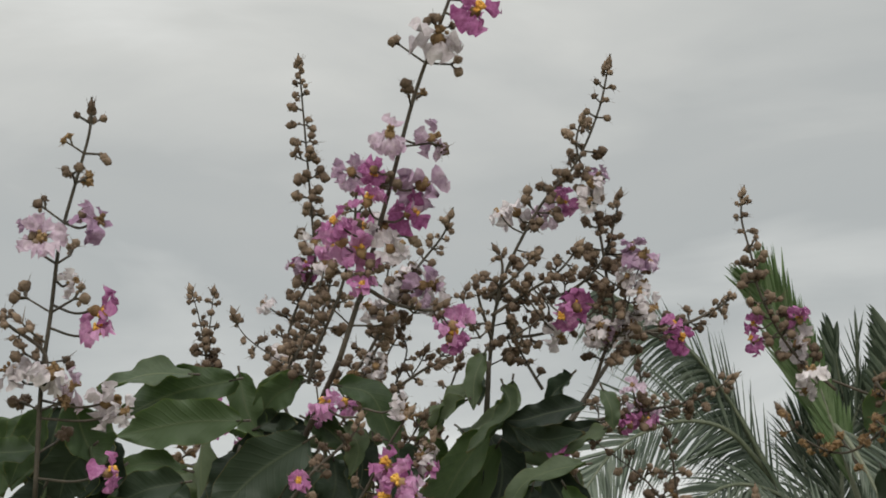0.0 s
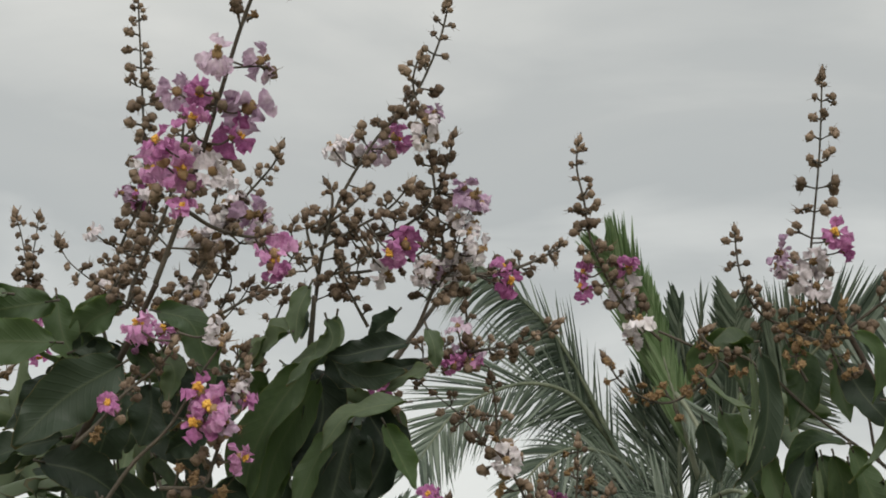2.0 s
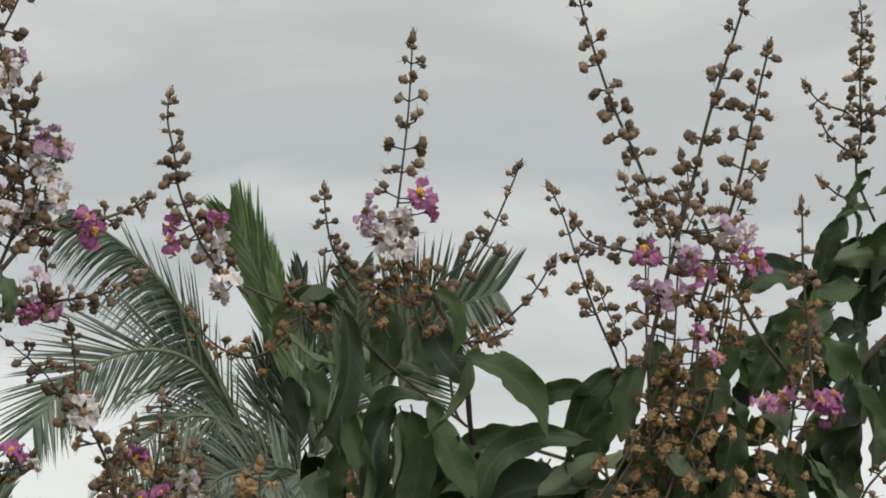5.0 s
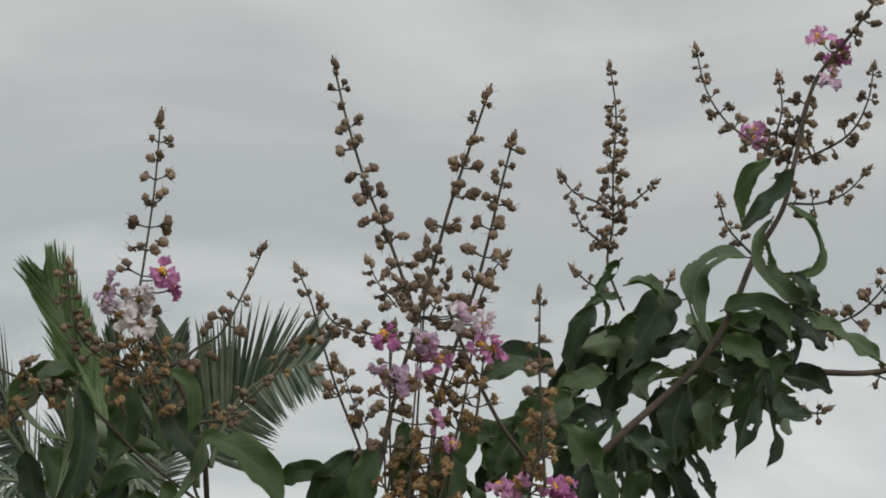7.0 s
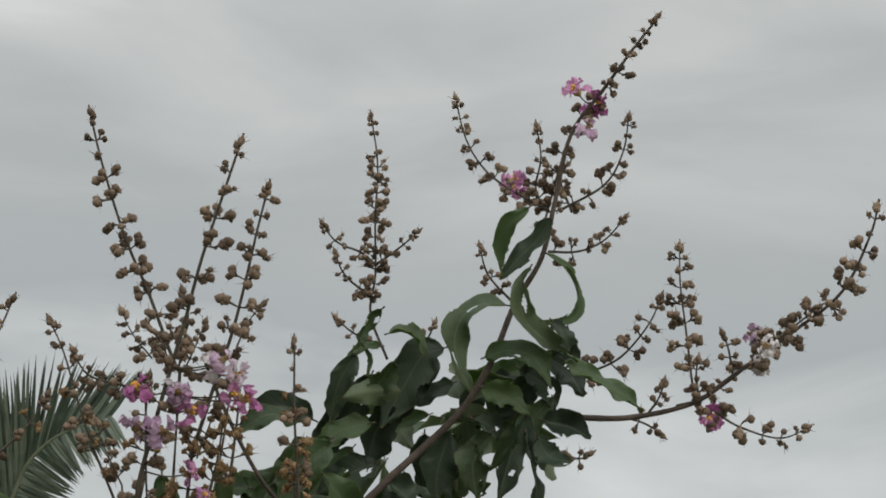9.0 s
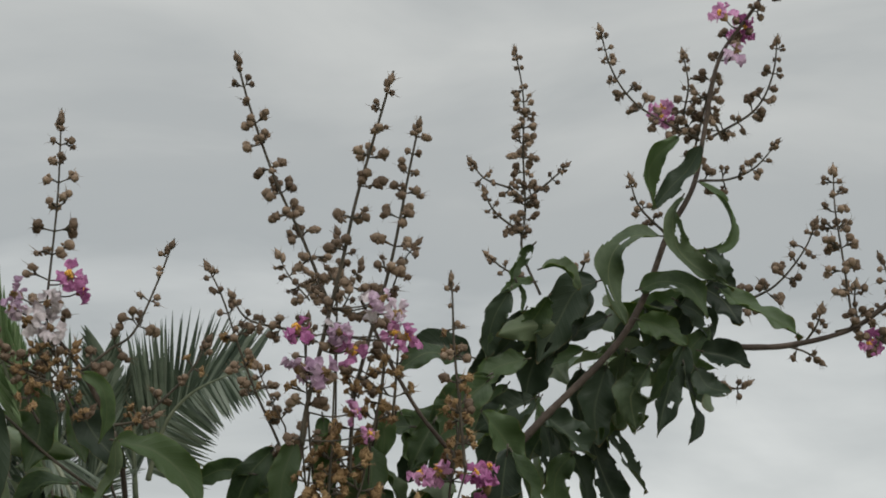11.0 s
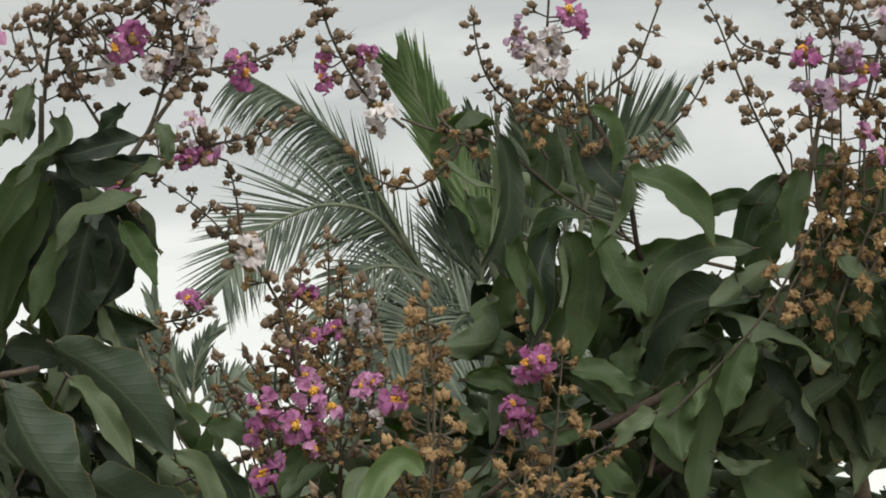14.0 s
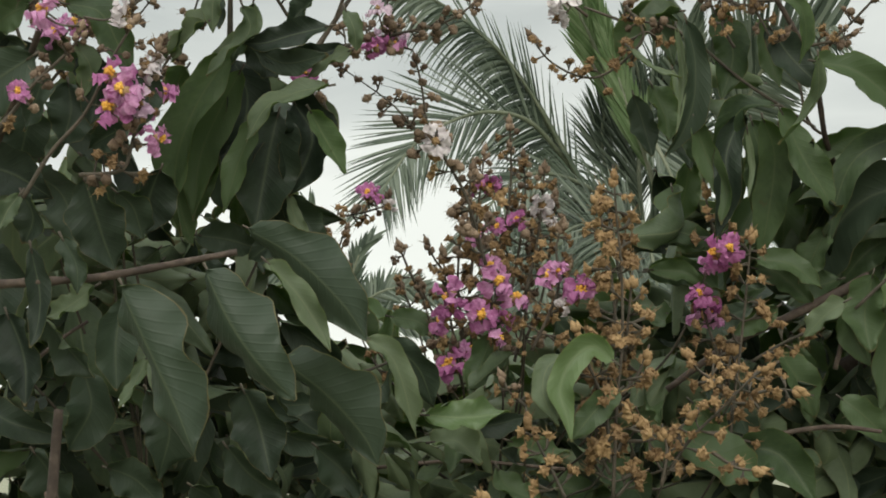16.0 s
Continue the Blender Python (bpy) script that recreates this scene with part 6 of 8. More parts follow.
panicle(shrub_mid, [(-0.409, 1.651, 2.040), (-0.421, 1.654, 2.016), (-0.442, 1.655, 1.989), (-0.464, 1.657, 1.957)], 539, gap=0.03, reach=1.5, girth=0.002, size=0.74)
panicle(shrub_mid, [(-0.441, 1.641, 2.056), (-0.431, 1.649, 2.032), (-0.442, 1.653, 2.000)], 540, gap=0.03, reach=1.5, girth=0.002, size=0.74)
panicle(shrub_mid, [(-0.370, 1.643, 2.098), (-0.376, 1.648, 2.075), (-0.361, 1.658, 2.044)], 541, gap=0.03, reach=1.5, girth=0.002, size=0.74)
panicle(shrub_mid, [(-0.424, 1.642, 2.067), (-0.441, 1.644, 2.042), (-0.458, 1.648, 2.010)], 542, gap=0.03, reach=1.5, girth=0.002, size=0.74, away=True, flowers=[
    ((-0.435, 1.607, 2.083), 'w', 0.62),
    ((-0.399, 1.614, 2.084), 'w', 0.62),
    ((-0.407, 1.638, 2.074), 'w', 0.62),
    ((-0.459, 1.607, 2.064), 'w', 0.55)])
panicle(shrub_mid, [(-0.514, 1.618, 2.083), (-0.523, 1.624, 2.050), (-0.537, 1.628, 2.018)], 543, gap=0.03, reach=1.5, girth=0.002, size=0.74, away=True, flowers=[
    ((-0.506, 1.613, 2.109), 'w', 0.55)])
panicle(shrub_mid, [(-0.438, 1.617, 2.147), (-0.444, 1.623, 2.121), (-0.451, 1.632, 2.084)], 544, gap=0.03, reach=1.5, girth=0.002, size=0.74, away=True, flowers=[
    ((-0.437, 1.623, 2.127), 'w', 0.62),
    ((-0.457, 1.619, 2.148), 'w', 0.62),
    ((-0.460, 1.586, 2.139), 'm', 0.56)])
panicle(shrub_mid, [(-0.366, 1.650, 2.073), (-0.383, 1.655, 2.044), (-0.404, 1.656, 2.022)], 545, gap=0.03, reach=1.5, girth=0.002, size=0.74)
panicle(shrub_mid, [(-0.312, 1.654, 2.087), (-0.302, 1.661, 2.066), (-0.334, 1.662, 2.044)], 546, gap=0.03, reach=1.5, girth=0.002, size=0.74)
panicle(shrub_mid, [(-0.201, 1.706, 2.143), (-0.218, 1.714, 2.111), (-0.230, 1.724, 2.068), (-0.253, 1.730, 2.036)], 547, gap=0.025, girth=0.002, size=0.82, away=True, flowers=[
    ((-0.201, 1.695, 2.078), 'w', 0.63),
    ((-0.244, 1.724, 2.063), 'w', 0.63),
    ((-0.201, 1.710, 2.130), 'p', 0.49),
    ((-0.256, 1.697, 2.051), 'w', 0.47),
    ((-0.210, 1.715, 2.111), 'w', 0.47)])
panicle(shrub_centre, [(0.116, 1.872, 2.083), (0.136, 1.877, 2.059), (0.157, 1.881, 2.036)], 578, gap=0.017, spent=1.5, reach=1.0, size=0.9)
panicle(shrub_centre, [(0.175, 1.868, 2.084), (0.160, 1.874, 2.062), (0.151, 1.881, 2.036)], 579, gap=0.017, spent=1.5, reach=1.0, size=0.9)
panicle(shrub_centre, [(0.098, 1.880, 2.054), (0.115, 1.880, 2.048), (0.145, 1.881, 2.036)], 580, gap=0.017, spent=1.5, reach=1.0, size=0.9)
panicle(shrub_centre, [(0.127, 1.881, 2.042), (0.121, 1.886, 2.019), (0.133, 1.891, 1.996)], 581, gap=0.017, spent=1.5, reach=1.0, size=0.9)
spray(e_stem, (0.543, 2.407, 1.654), (0.030, 0.100, 0.023), 12, 589, 0.90, 0.4, joined=True)
spray(c_bough, (0.407, 2.335, 1.801), (0.080, 0.150, 0.036), 12, 590, 0.95, 0.5, joined=True)
spray(e_stem, (0.597, 2.412, 1.772), (0.061, 0.150, 0.030), 10, 591, 0.95, 0.5, joined=True)
spray(c_bough, (0.282, 2.391, 1.788), (0.059, 0.150, 0.030), 8, 592, 0.90, 0.5, joined=True)
# this leaf's sky sheen is put in as the paler lower-side colour
blade(far_bough, [(0.898, 2.056, 2.282), (0.866, 2.062, 2.284), (0.842, 2.070, 2.267), (0.836, 2.081, 2.237), (0.845, 2.086, 2.205), (0.859, 2.091, 2.174)], 0.036, "lower", roll=10, fold=0.36, holes=4, seed=701, up=0.9)
blade(far_bough, [(0.754, 2.100, 2.246), (0.771, 2.097, 2.251), (0.790, 2.100, 2.244), (0.805, 2.110, 2.222)], 0.022, "lower", roll=7, fold=0.84, holes=2, seed=702, up=0.9)
blade(far_bough, [(0.747, 2.111, 2.280), (0.738, 2.119, 2.271), (0.727, 2.125, 2.253), (0.720, 2.127, 2.230)], 0.017, "upper", roll=-13, fold=0.68, holes=3, seed=703)
blade(far_bough, [(0.749, 2.125, 2.235), (0.724, 2.123, 2.231), (0.704, 2.125, 2.217)], 0.014, "upper", roll=10, fold=0.64, holes=4, seed=704)
blade(far_bough, [(0.727, 2.124, 2.234), (0.738, 2.135, 2.219), (0.737, 2.141, 2.198)], 0.007, "lower", roll=8, fold=0.56, holes=2, seed=705, up=0.9)
blade(far_bough, [(0.764, 2.110, 2.212), (0.756, 2.129, 2.195), (0.737, 2.152, 2.170)], 0.032, "upper", roll=3, fold=0.58, holes=5, seed=706)
# several blades of this bough use the darker leaf colour
blade(far_bough, [(0.718, 2.123, 2.223), (0.699, 2.137, 2.187), (0.693, 2.162, 2.140)], 0.032, "darkened", roll=-14, fold=0.50, holes=6, seed=707)
blade(far_bough, [(0.745, 2.150, 2.204), (0.729, 2.176, 2.168), (0.703, 2.205, 2.138)], 0.038, "darkened", roll=-11, fold=0.48, holes=2, seed=708)
blade(far_bough, [(0.835, 2.122, 2.238), (0.808, 2.130, 2.228), (0.788, 2.141, 2.193), (0.760, 2.160, 2.136)], 0.052, "darkened", roll=1, fold=0.27, holes=3, seed=709)
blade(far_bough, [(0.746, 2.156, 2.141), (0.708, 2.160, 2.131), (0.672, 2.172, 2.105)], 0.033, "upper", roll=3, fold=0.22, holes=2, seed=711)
blade(far_bough, [(0.767, 2.200, 2.100), (0.727, 2.208, 2.082), (0.692, 2.226, 2.059)], 0.045, "darkened", roll=-6, fold=0.21, holes=3, seed=712)
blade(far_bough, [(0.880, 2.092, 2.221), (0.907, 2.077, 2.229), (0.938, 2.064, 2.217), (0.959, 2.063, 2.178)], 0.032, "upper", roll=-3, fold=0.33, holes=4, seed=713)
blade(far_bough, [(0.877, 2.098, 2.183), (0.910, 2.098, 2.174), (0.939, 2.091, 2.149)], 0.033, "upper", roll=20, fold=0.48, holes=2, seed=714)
blade(far_bough, [(0.934, 2.108, 2.213), (0.967, 2.106, 2.193), (0.979, 2.105, 2.155)], 0.034, "darkened", roll=0, fold=0.51, holes=3, seed=715)
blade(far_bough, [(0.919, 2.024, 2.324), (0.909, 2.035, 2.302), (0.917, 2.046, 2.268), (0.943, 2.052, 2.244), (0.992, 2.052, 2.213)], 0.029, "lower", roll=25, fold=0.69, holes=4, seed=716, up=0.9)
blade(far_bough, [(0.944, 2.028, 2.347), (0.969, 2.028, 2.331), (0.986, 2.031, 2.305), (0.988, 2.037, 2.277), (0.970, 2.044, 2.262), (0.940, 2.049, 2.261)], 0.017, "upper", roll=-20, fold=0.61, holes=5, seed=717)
blade(far_bough, [(0.954, 2.039, 2.260), (0.970, 2.036, 2.241), (0.980, 2.047, 2.220)], 0.026, "darkened", roll=-7, fold=0.32, holes=5, seed=718)
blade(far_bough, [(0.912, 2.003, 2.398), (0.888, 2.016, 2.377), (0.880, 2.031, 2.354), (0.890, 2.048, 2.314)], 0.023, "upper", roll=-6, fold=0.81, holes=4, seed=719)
blade(far_bough, [(0.946, 2.013, 2.391), (0.931, 2.029, 2.364), (0.910, 2.039, 2.342), (0.887, 2.049, 2.313)], 0.025, "darkened", roll=7, fold=0.42, holes=2, seed=720)
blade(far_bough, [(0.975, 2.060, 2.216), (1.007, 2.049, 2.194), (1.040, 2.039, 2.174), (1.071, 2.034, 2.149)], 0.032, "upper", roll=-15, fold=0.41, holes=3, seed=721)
blade(far_bough, [(0.971, 2.102, 2.230), (0.998, 2.101, 2.212), (1.017, 2.096, 2.179)], 0.041, "darkened", roll=3, fold=0.37, holes=4, seed=722)
blade(far_bough, [(0.958, 2.093, 2.143), (0.991, 2.083, 2.135), (1.014, 2.070, 2.119)], 0.036, "darkened", roll=1, fold=0.87, holes=2, seed=723)
blade(far_bough, [(0.953, 2.102, 2.122), (0.967, 2.098, 2.098), (0.991, 2.082, 2.088)], 0.032, "darkened", roll=15, fold=0.24, holes=3, seed=724)
blade(far_bough, [(0.936, 2.098, 2.126), (0.950, 2.113, 2.086), (0.958, 2.122, 2.055), (0.947, 2.130, 2.028)], 0.025, "darkened", roll=-12, fold=0.34, holes=4, seed=725)
blade(far_bough, [(0.938, 2.095, 2.151), (0.919, 2.109, 2.095), (0.903, 2.124, 2.036)], 0.033, "darkened", roll=-7, fold=0.81, holes=7, seed=726)
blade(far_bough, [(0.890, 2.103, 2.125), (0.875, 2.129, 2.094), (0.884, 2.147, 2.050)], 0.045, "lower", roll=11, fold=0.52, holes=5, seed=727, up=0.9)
blade(far_bough, [(0.855, 2.165, 2.137), (0.841, 2.176, 2.083), (0.846, 2.186, 2.034)], 0.048, "darkened", roll=12, fold=0.45, holes=4, seed=728)
blade(far_bough, [(0.768, 2.159, 2.070), (0.801, 2.153, 2.043), (0.831, 2.160, 2.013)], 0.040, "darkened", roll=-6, fold=0.81, holes=3, seed=730)
blade(far_bough, [(0.874, 2.129, 2.149), (0.898, 2.125, 2.140), (0.918, 2.135, 2.122)], 0.029, "darkened", roll=6, fold=0.51, holes=4, seed=731)
blade(far_bough, [(0.738, 2.221, 2.065), (0.721, 2.243, 2.040), (0.711, 2.267, 2.007)], 0.044, "darkened", roll=5, fold=0.58, holes=2, seed=732)
blade(far_bough, [(0.814, 2.197, 2.027), (0.793, 2.204, 1.999), (0.796, 2.220, 1.950)], 0.037, "upper", roll=-8, fold=0.41, holes=2, seed=741)
# near west leaves: their shade is put into the colour by the darker leaf
blade(west_bough, [(-0.380, 1.352, 1.713), (-0.361, 1.354, 1.676), (-0.341, 1.354, 1.629), (-0.325, 1.354, 1.580)], 0.047, "darkened", roll=8, fold=-0.85, seed=743, up=-0.6)
blade(west_bough, [(-0.318, 1.364, 1.724), (-0.295, 1.364, 1.680), (-0.274, 1.366, 1.649), (-0.253, 1.373, 1.624)], 0.048, "darkened", roll=8, fold=-0.85, seed=744, up=-0.6)
blade(west_bough, [(-0.308, 1.493, 1.771), (-0.271, 1.496, 1.749), (-0.235, 1.506, 1.711), (-0.213, 1.518, 1.676)], 0.051, "darkened", roll=-8, fold=-0.6, seed=745, up=-0.6)
# the sheen of these two upper faces is put into the paler colour
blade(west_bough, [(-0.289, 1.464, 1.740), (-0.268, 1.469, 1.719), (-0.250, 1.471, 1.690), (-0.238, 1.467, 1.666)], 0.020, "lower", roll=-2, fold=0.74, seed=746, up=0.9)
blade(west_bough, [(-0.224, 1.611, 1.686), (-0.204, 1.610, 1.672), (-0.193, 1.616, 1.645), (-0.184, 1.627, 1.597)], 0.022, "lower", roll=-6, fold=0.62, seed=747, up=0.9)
blade(west_bough, [(-0.292, 1.579, 1.666), (-0.257, 1.592, 1.641), (-0.230, 1.604, 1.606), (-0.216, 1.611, 1.573)], 0.058, "darkened", roll=-12, fold=-0.7, seed=748, up=-0.6)
blade(west_bough, [(-0.215, 1.660, 1.688), (-0.185, 1.664, 1.662), (-0.171, 1.678, 1.624)], 0.032, "darkened", roll=7, fold=0.24, seed=749, up=-0.6)
blade(west_bough, [(-0.464, 1.400, 1.749), (-0.459, 1.407, 1.714), (-0.461, 1.407, 1.687), (-0.465, 1.402, 1.671)], 0.018, "darkened", roll=-5, fold=0.45, seed=750, up=-0.5)
blade(west_bough, [(-0.443, 1.413, 1.758), (-0.430, 1.407, 1.735), (-0.430, 1.411, 1.712)], 0.017, "darkened", roll=7, fold=0.34, seed=751, up=-0.5)
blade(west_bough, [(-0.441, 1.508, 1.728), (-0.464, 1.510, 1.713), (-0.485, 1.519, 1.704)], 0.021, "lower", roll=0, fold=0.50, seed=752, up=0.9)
blade(west_bough, [(-0.481, 1.502, 1.701), (-0.467, 1.511, 1.676), (-0.442, 1.511, 1.652)], 0.029, "darkened", roll=20, fold=0.79, seed=753, up=-0.5)
blade(west_bough, [(-0.402, 1.463, 1.713), (-0.410, 1.456, 1.680), (-0.411, 1.460, 1.638)], 0.034, "darkened", roll=-9, fold=0.78, seed=754, up=-0.6)
blade(west_bough, [(-0.508, 1.482, 1.705), (-0.493, 1.477, 1.665), (-0.490, 1.475, 1.628)], 0.035, "darkened", roll=10, fold=0.71, seed=755, up=-0.5)
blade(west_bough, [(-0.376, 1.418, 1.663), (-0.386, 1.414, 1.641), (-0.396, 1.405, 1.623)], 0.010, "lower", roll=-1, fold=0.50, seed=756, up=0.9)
blade(west_bough, [(-0.541, 1.526, 1.936), (-0.524, 1.525, 1.944), (-0.503, 1.518, 1.938)], 0.022, "darkened", roll=-3, fold=0.58, seed=757, up=-0.5)
blade(west_bough, [(-0.503, 1.514, 1.894), (-0.505, 1.524, 1.866), (-0.517, 1.538, 1.833)], 0.039, "darkened", roll=-5, fold=0.24, seed=758, up=-0.6)
blade(west_bough, [(-0.482, 1.573, 1.916), (-0.478, 1.568, 1.888), (-0.487, 1.572, 1.860)], 0.044, "darkened", roll=-12, fold=0.57, seed=759, up=-0.5)
blade(west_bough, [(-0.417, 1.524, 1.867), (-0.434, 1.533, 1.861), (-0.455, 1.541, 1.851)], 0.025, "darkened", roll=-10, fold=0.85, seed=760, up=-0.5)
blade(west_bough, [(-0.442, 1.477, 1.814), (-0.436, 1.483, 1.790), (-0.429, 1.493, 1.763), (-0.422, 1.503, 1.740)], 0.045, "darkened", roll=-8, fold=0.33, seed=761, up=-0.5)
blade(west_bough, [(-0.502, 1.540, 1.830), (-0.475, 1.534, 1.807), (-0.464, 1.533, 1.761)], 0.041, "darkened", roll=13, fold=0.26, seed=762, up=-0.5)
blade(west_bough, [(-0.406, 1.603, 1.841), (-0.419, 1.616, 1.813), (-0.433, 1.623, 1.781)], 0.042, "darkened", roll=3, fold=0.65, seed=763, up=-0.6)
blade(west_bough, [(-0.494, 1.477, 1.803), (-0.487, 1.478, 1.784), (-0.495, 1.489, 1.764)], 0.029, "darkened", roll=14, fold=0.71, seed=764, up=-0.6)
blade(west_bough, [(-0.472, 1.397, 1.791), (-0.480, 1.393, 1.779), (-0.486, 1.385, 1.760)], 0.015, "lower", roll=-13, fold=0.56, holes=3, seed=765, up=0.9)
blade(west_bough, [(-0.440, 1.578, 1.818), (-0.427, 1.586, 1.804), (-0.421, 1.600, 1.778)], 0.030, "darkened", roll=-6, fold=0.38, seed=766, up=-0.6)
blade(west_bough, [(-0.541, 1.566, 1.865), (-0.535, 1.571, 1.840), (-0.541, 1.584, 1.817)], 0.035, "darkened", roll=10, fold=0.72, seed=767, up=-0.5)
blade(west_bough, [(-0.542, 1.540, 1.772), (-0.530, 1.534, 1.737), (-0.535, 1.535, 1.693)], 0.039, "darkened", roll=-12, fold=0.69, seed=768, up=-0.6)
blade(west_bough, [(-0.487, 1.648, 1.664), (-0.481, 1.647, 1.628), (-0.504, 1.656, 1.593)], 0.041, "darkened", roll=-14, fold=0.77, seed=769, up=-0.6)
blade(west_bough, [(-0.437, 1.681, 1.648), (-0.419, 1.696, 1.612), (-0.433, 1.708, 1.565)], 0.047, "darkened", roll=-3, fold=0.29, seed=770, up=-0.6)
blade(west_bough, [(-0.346, 1.672, 1.646), (-0.332, 1.679, 1.609), (-0.321, 1.676, 1.563)], 0.046, "darkened", roll=13, fold=0.55, seed=771, up=-0.6)
blade(west_bough, [(-0.554, 1.717, 1.594), (-0.541, 1.729, 1.567), (-0.534, 1.743, 1.535)], 0.043, "darkened", roll=-11, fold=0.68, seed=772, up=-0.5)
blade(west_bough, [(-0.369, 1.711, 1.595), (-0.349, 1.714, 1.568), (-0.319, 1.727, 1.547)], 0.032, "darkened", roll=-9, fold=0.69, seed=773, up=-0.5)
blade(west_bough, [(-0.287, 1.731, 1.593), (-0.267, 1.738, 1.572), (-0.246, 1.735, 1.545)], 0.037, "darkened", roll=-6, fold=0.89, seed=774, up=-0.5)
blade(west_bough, [(-0.400, 1.702, 1.559), (-0.381, 1.714, 1.543), (-0.360, 1.715, 1.522)], 0.037, "darkened", roll=-0, fold=0.48, seed=775, up=-0.5)
blade(west_bough, [(-0.481, 1.709, 1.577), (-0.454, 1.707, 1.565), (-0.430, 1.717, 1.539)], 0.037, "darkened", roll=-1, fold=0.38, seed=776, up=-0.5)
blade(west_bough, [(-0.584, 1.463, 1.972), (-0.620, 1.447, 1.970), (-0.662, 1.440, 1.954)], 0.030, "lower", roll=0, fold=0.3, seed=777, up=0.9)
blade(west_bough, [(-0.553, 1.492, 1.973), (-0.608, 1.489, 1.961), (-0.656, 1.479, 1.937)], 0.041, "upper", roll=0, fold=0.3, seed=778)
blade(west_bough, [(-0.530, 1.439, 1.926), (-0.580, 1.437, 1.925), (-0.644, 1.440, 1.914)], 0.040, "upper", roll=0, fold=0.3, seed=779)
blade(west_bough, [(-0.581, 1.452, 1.886), (-0.616, 1.451, 1.893), (-0.651, 1.458, 1.885)], 0.020, "upper", roll=-8, fold=0.47, seed=780)
blade(west_bough, [(-0.606, 1.466, 1.881), (-0.634, 1.455, 1.868), (-0.659, 1.448, 1.853)], 0.021, "darkened", roll=-8, fold=0.67, seed=781)
blade(west_bough, [(-0.508, 1.498, 1.917), (-0.544, 1.494, 1.889), (-0.583, 1.485, 1.858)], 0.037, "darkened", roll=5, fold=0.31, seed=782)
blade(west_bough, [(-0.500, 1.516, 1.974), (-0.525, 1.524, 1.965), (-0.546, 1.535, 1.944)], 0.029, "upper", roll=1, fold=0.47, seed=783)
blade(west_bough, [(-0.614, 1.258, 1.908), (-0.609, 1.275, 1.888), (-0.597, 1.288, 1.859)], 0.040, "upper", roll=-2, fold=0.58, seed=784)
blade(west_bough, [(-0.619, 1.234, 1.898), (-0.640, 1.245, 1.881), (-0.660, 1.260, 1.844)], 0.025, "upper", roll=0, fold=0.36, seed=785)
blade(west_bough, [(-0.638, 1.277, 1.847), (-0.649, 1.287, 1.831), (-0.653, 1.290, 1.806)], 0.039, "darkened", roll=9, fold=0.68, seed=786)
blade(west_bough, [(-0.656, 1.208, 1.862), (-0.638, 1.207, 1.862), (-0.620, 1.216, 1.865)], 0.021, "upper", roll=-5, fold=0.43, seed=787)
blade(west_bough, [(-0.605, 1.285, 1.879), (-0.628, 1.296, 1.863), (-0.640, 1.309, 1.834)], 0.039, "darkened", roll=2, fold=0.45, seed=788)
blade(west_bough, [(-0.458, 1.477, 1.963), (-0.429, 1.478, 1.955), (-0.414, 1.488, 1.924), (-0.408, 1.500, 1.901)], 0.029, "upper", roll=-1, fold=0.24, seed=789)
blade(west_bough, [(-0.498, 1.520, 1.977), (-0.528, 1.529, 1.973), (-0.548, 1.544, 1.943)], 0.023, "upper", roll=4, fold=0.21, seed=790)
blade(west_bough, [(-0.457, 1.507, 1.936), (-0.445, 1.507, 1.916), (-0.454, 1.518, 1.888)], 0.019, "lower", roll=5, fold=0.72, seed=791, up=0.9)
blade(west_bough, [(-0.497, 1.539, 1.939), (-0.531, 1.532, 1.919), (-0.570, 1.536, 1.896)], 0.037, "darkened", roll=2, fold=0.82, seed=792)
blade(west_bough, [(-0.553, 1.499, 1.835), (-0.516, 1.507, 1.828), (-0.482, 1.525, 1.806)], 0.040, "darkened", roll=8, fold=0.40, seed=793)
blade(west_bough, [(-0.560, 1.523, 1.986), (-0.551, 1.523, 1.951), (-0.536, 1.532, 1.924)], 0.029, "upper", roll=-5, fold=0.55, seed=794)
blade(west_bough, [(-0.459, 1.613, 1.916), (-0.482, 1.603, 1.906), (-0.501, 1.606, 1.878)], 0.031, "upper", roll=-3, fold=0.21, seed=795)
blade(l_stem, [(-0.364, 1.645, 1.997), (-0.388, 1.639, 1.975), (-0.404, 1.635, 1.958), (-0.419, 1.636, 1.942)], 0.027, "lower", roll=20, fold=0.59, seed=796, up=0.9)
blade(l_stem, [(-0.327, 1.638, 1.999), (-0.333, 1.648, 1.972), (-0.356, 1.654, 1.961), (-0.382, 1.658, 1.945)], 0.022, "lower", roll=-10, fold=0.43, seed=797, up=0.9)
blade(l_stem, [(-0.366, 1.646, 2.013), (-0.361, 1.638, 1.992), (-0.358, 1.636, 1.975)], 0.017, "darkened", roll=-2, fold=0.44, seed=798)
blade(l_stem, [(-0.350, 1.640, 1.952), (-0.382, 1.646, 1.910), (-0.403, 1.655, 1.867), (-0.408, 1.665, 1.824), (-0.402, 1.673, 1.789)], 0.039, "upper", roll=10, fold=0.64, seed=799)
blade(l_stem, [(-0.345, 1.675, 1.945), (-0.369, 1.685, 1.906), (-0.390, 1.695, 1.863), (-0.397, 1.703, 1.807)], 0.035, "upper", roll=5, fold=0.70, seed=800)
blade(l_stem, [(-0.359, 1.706, 1.963), (-0.344, 1.706, 1.926), (-0.353, 1.703, 1.877), (-0.367, 1.702, 1.836)], 0.045, "darkened", roll=-11, fold=0.44, seed=801)
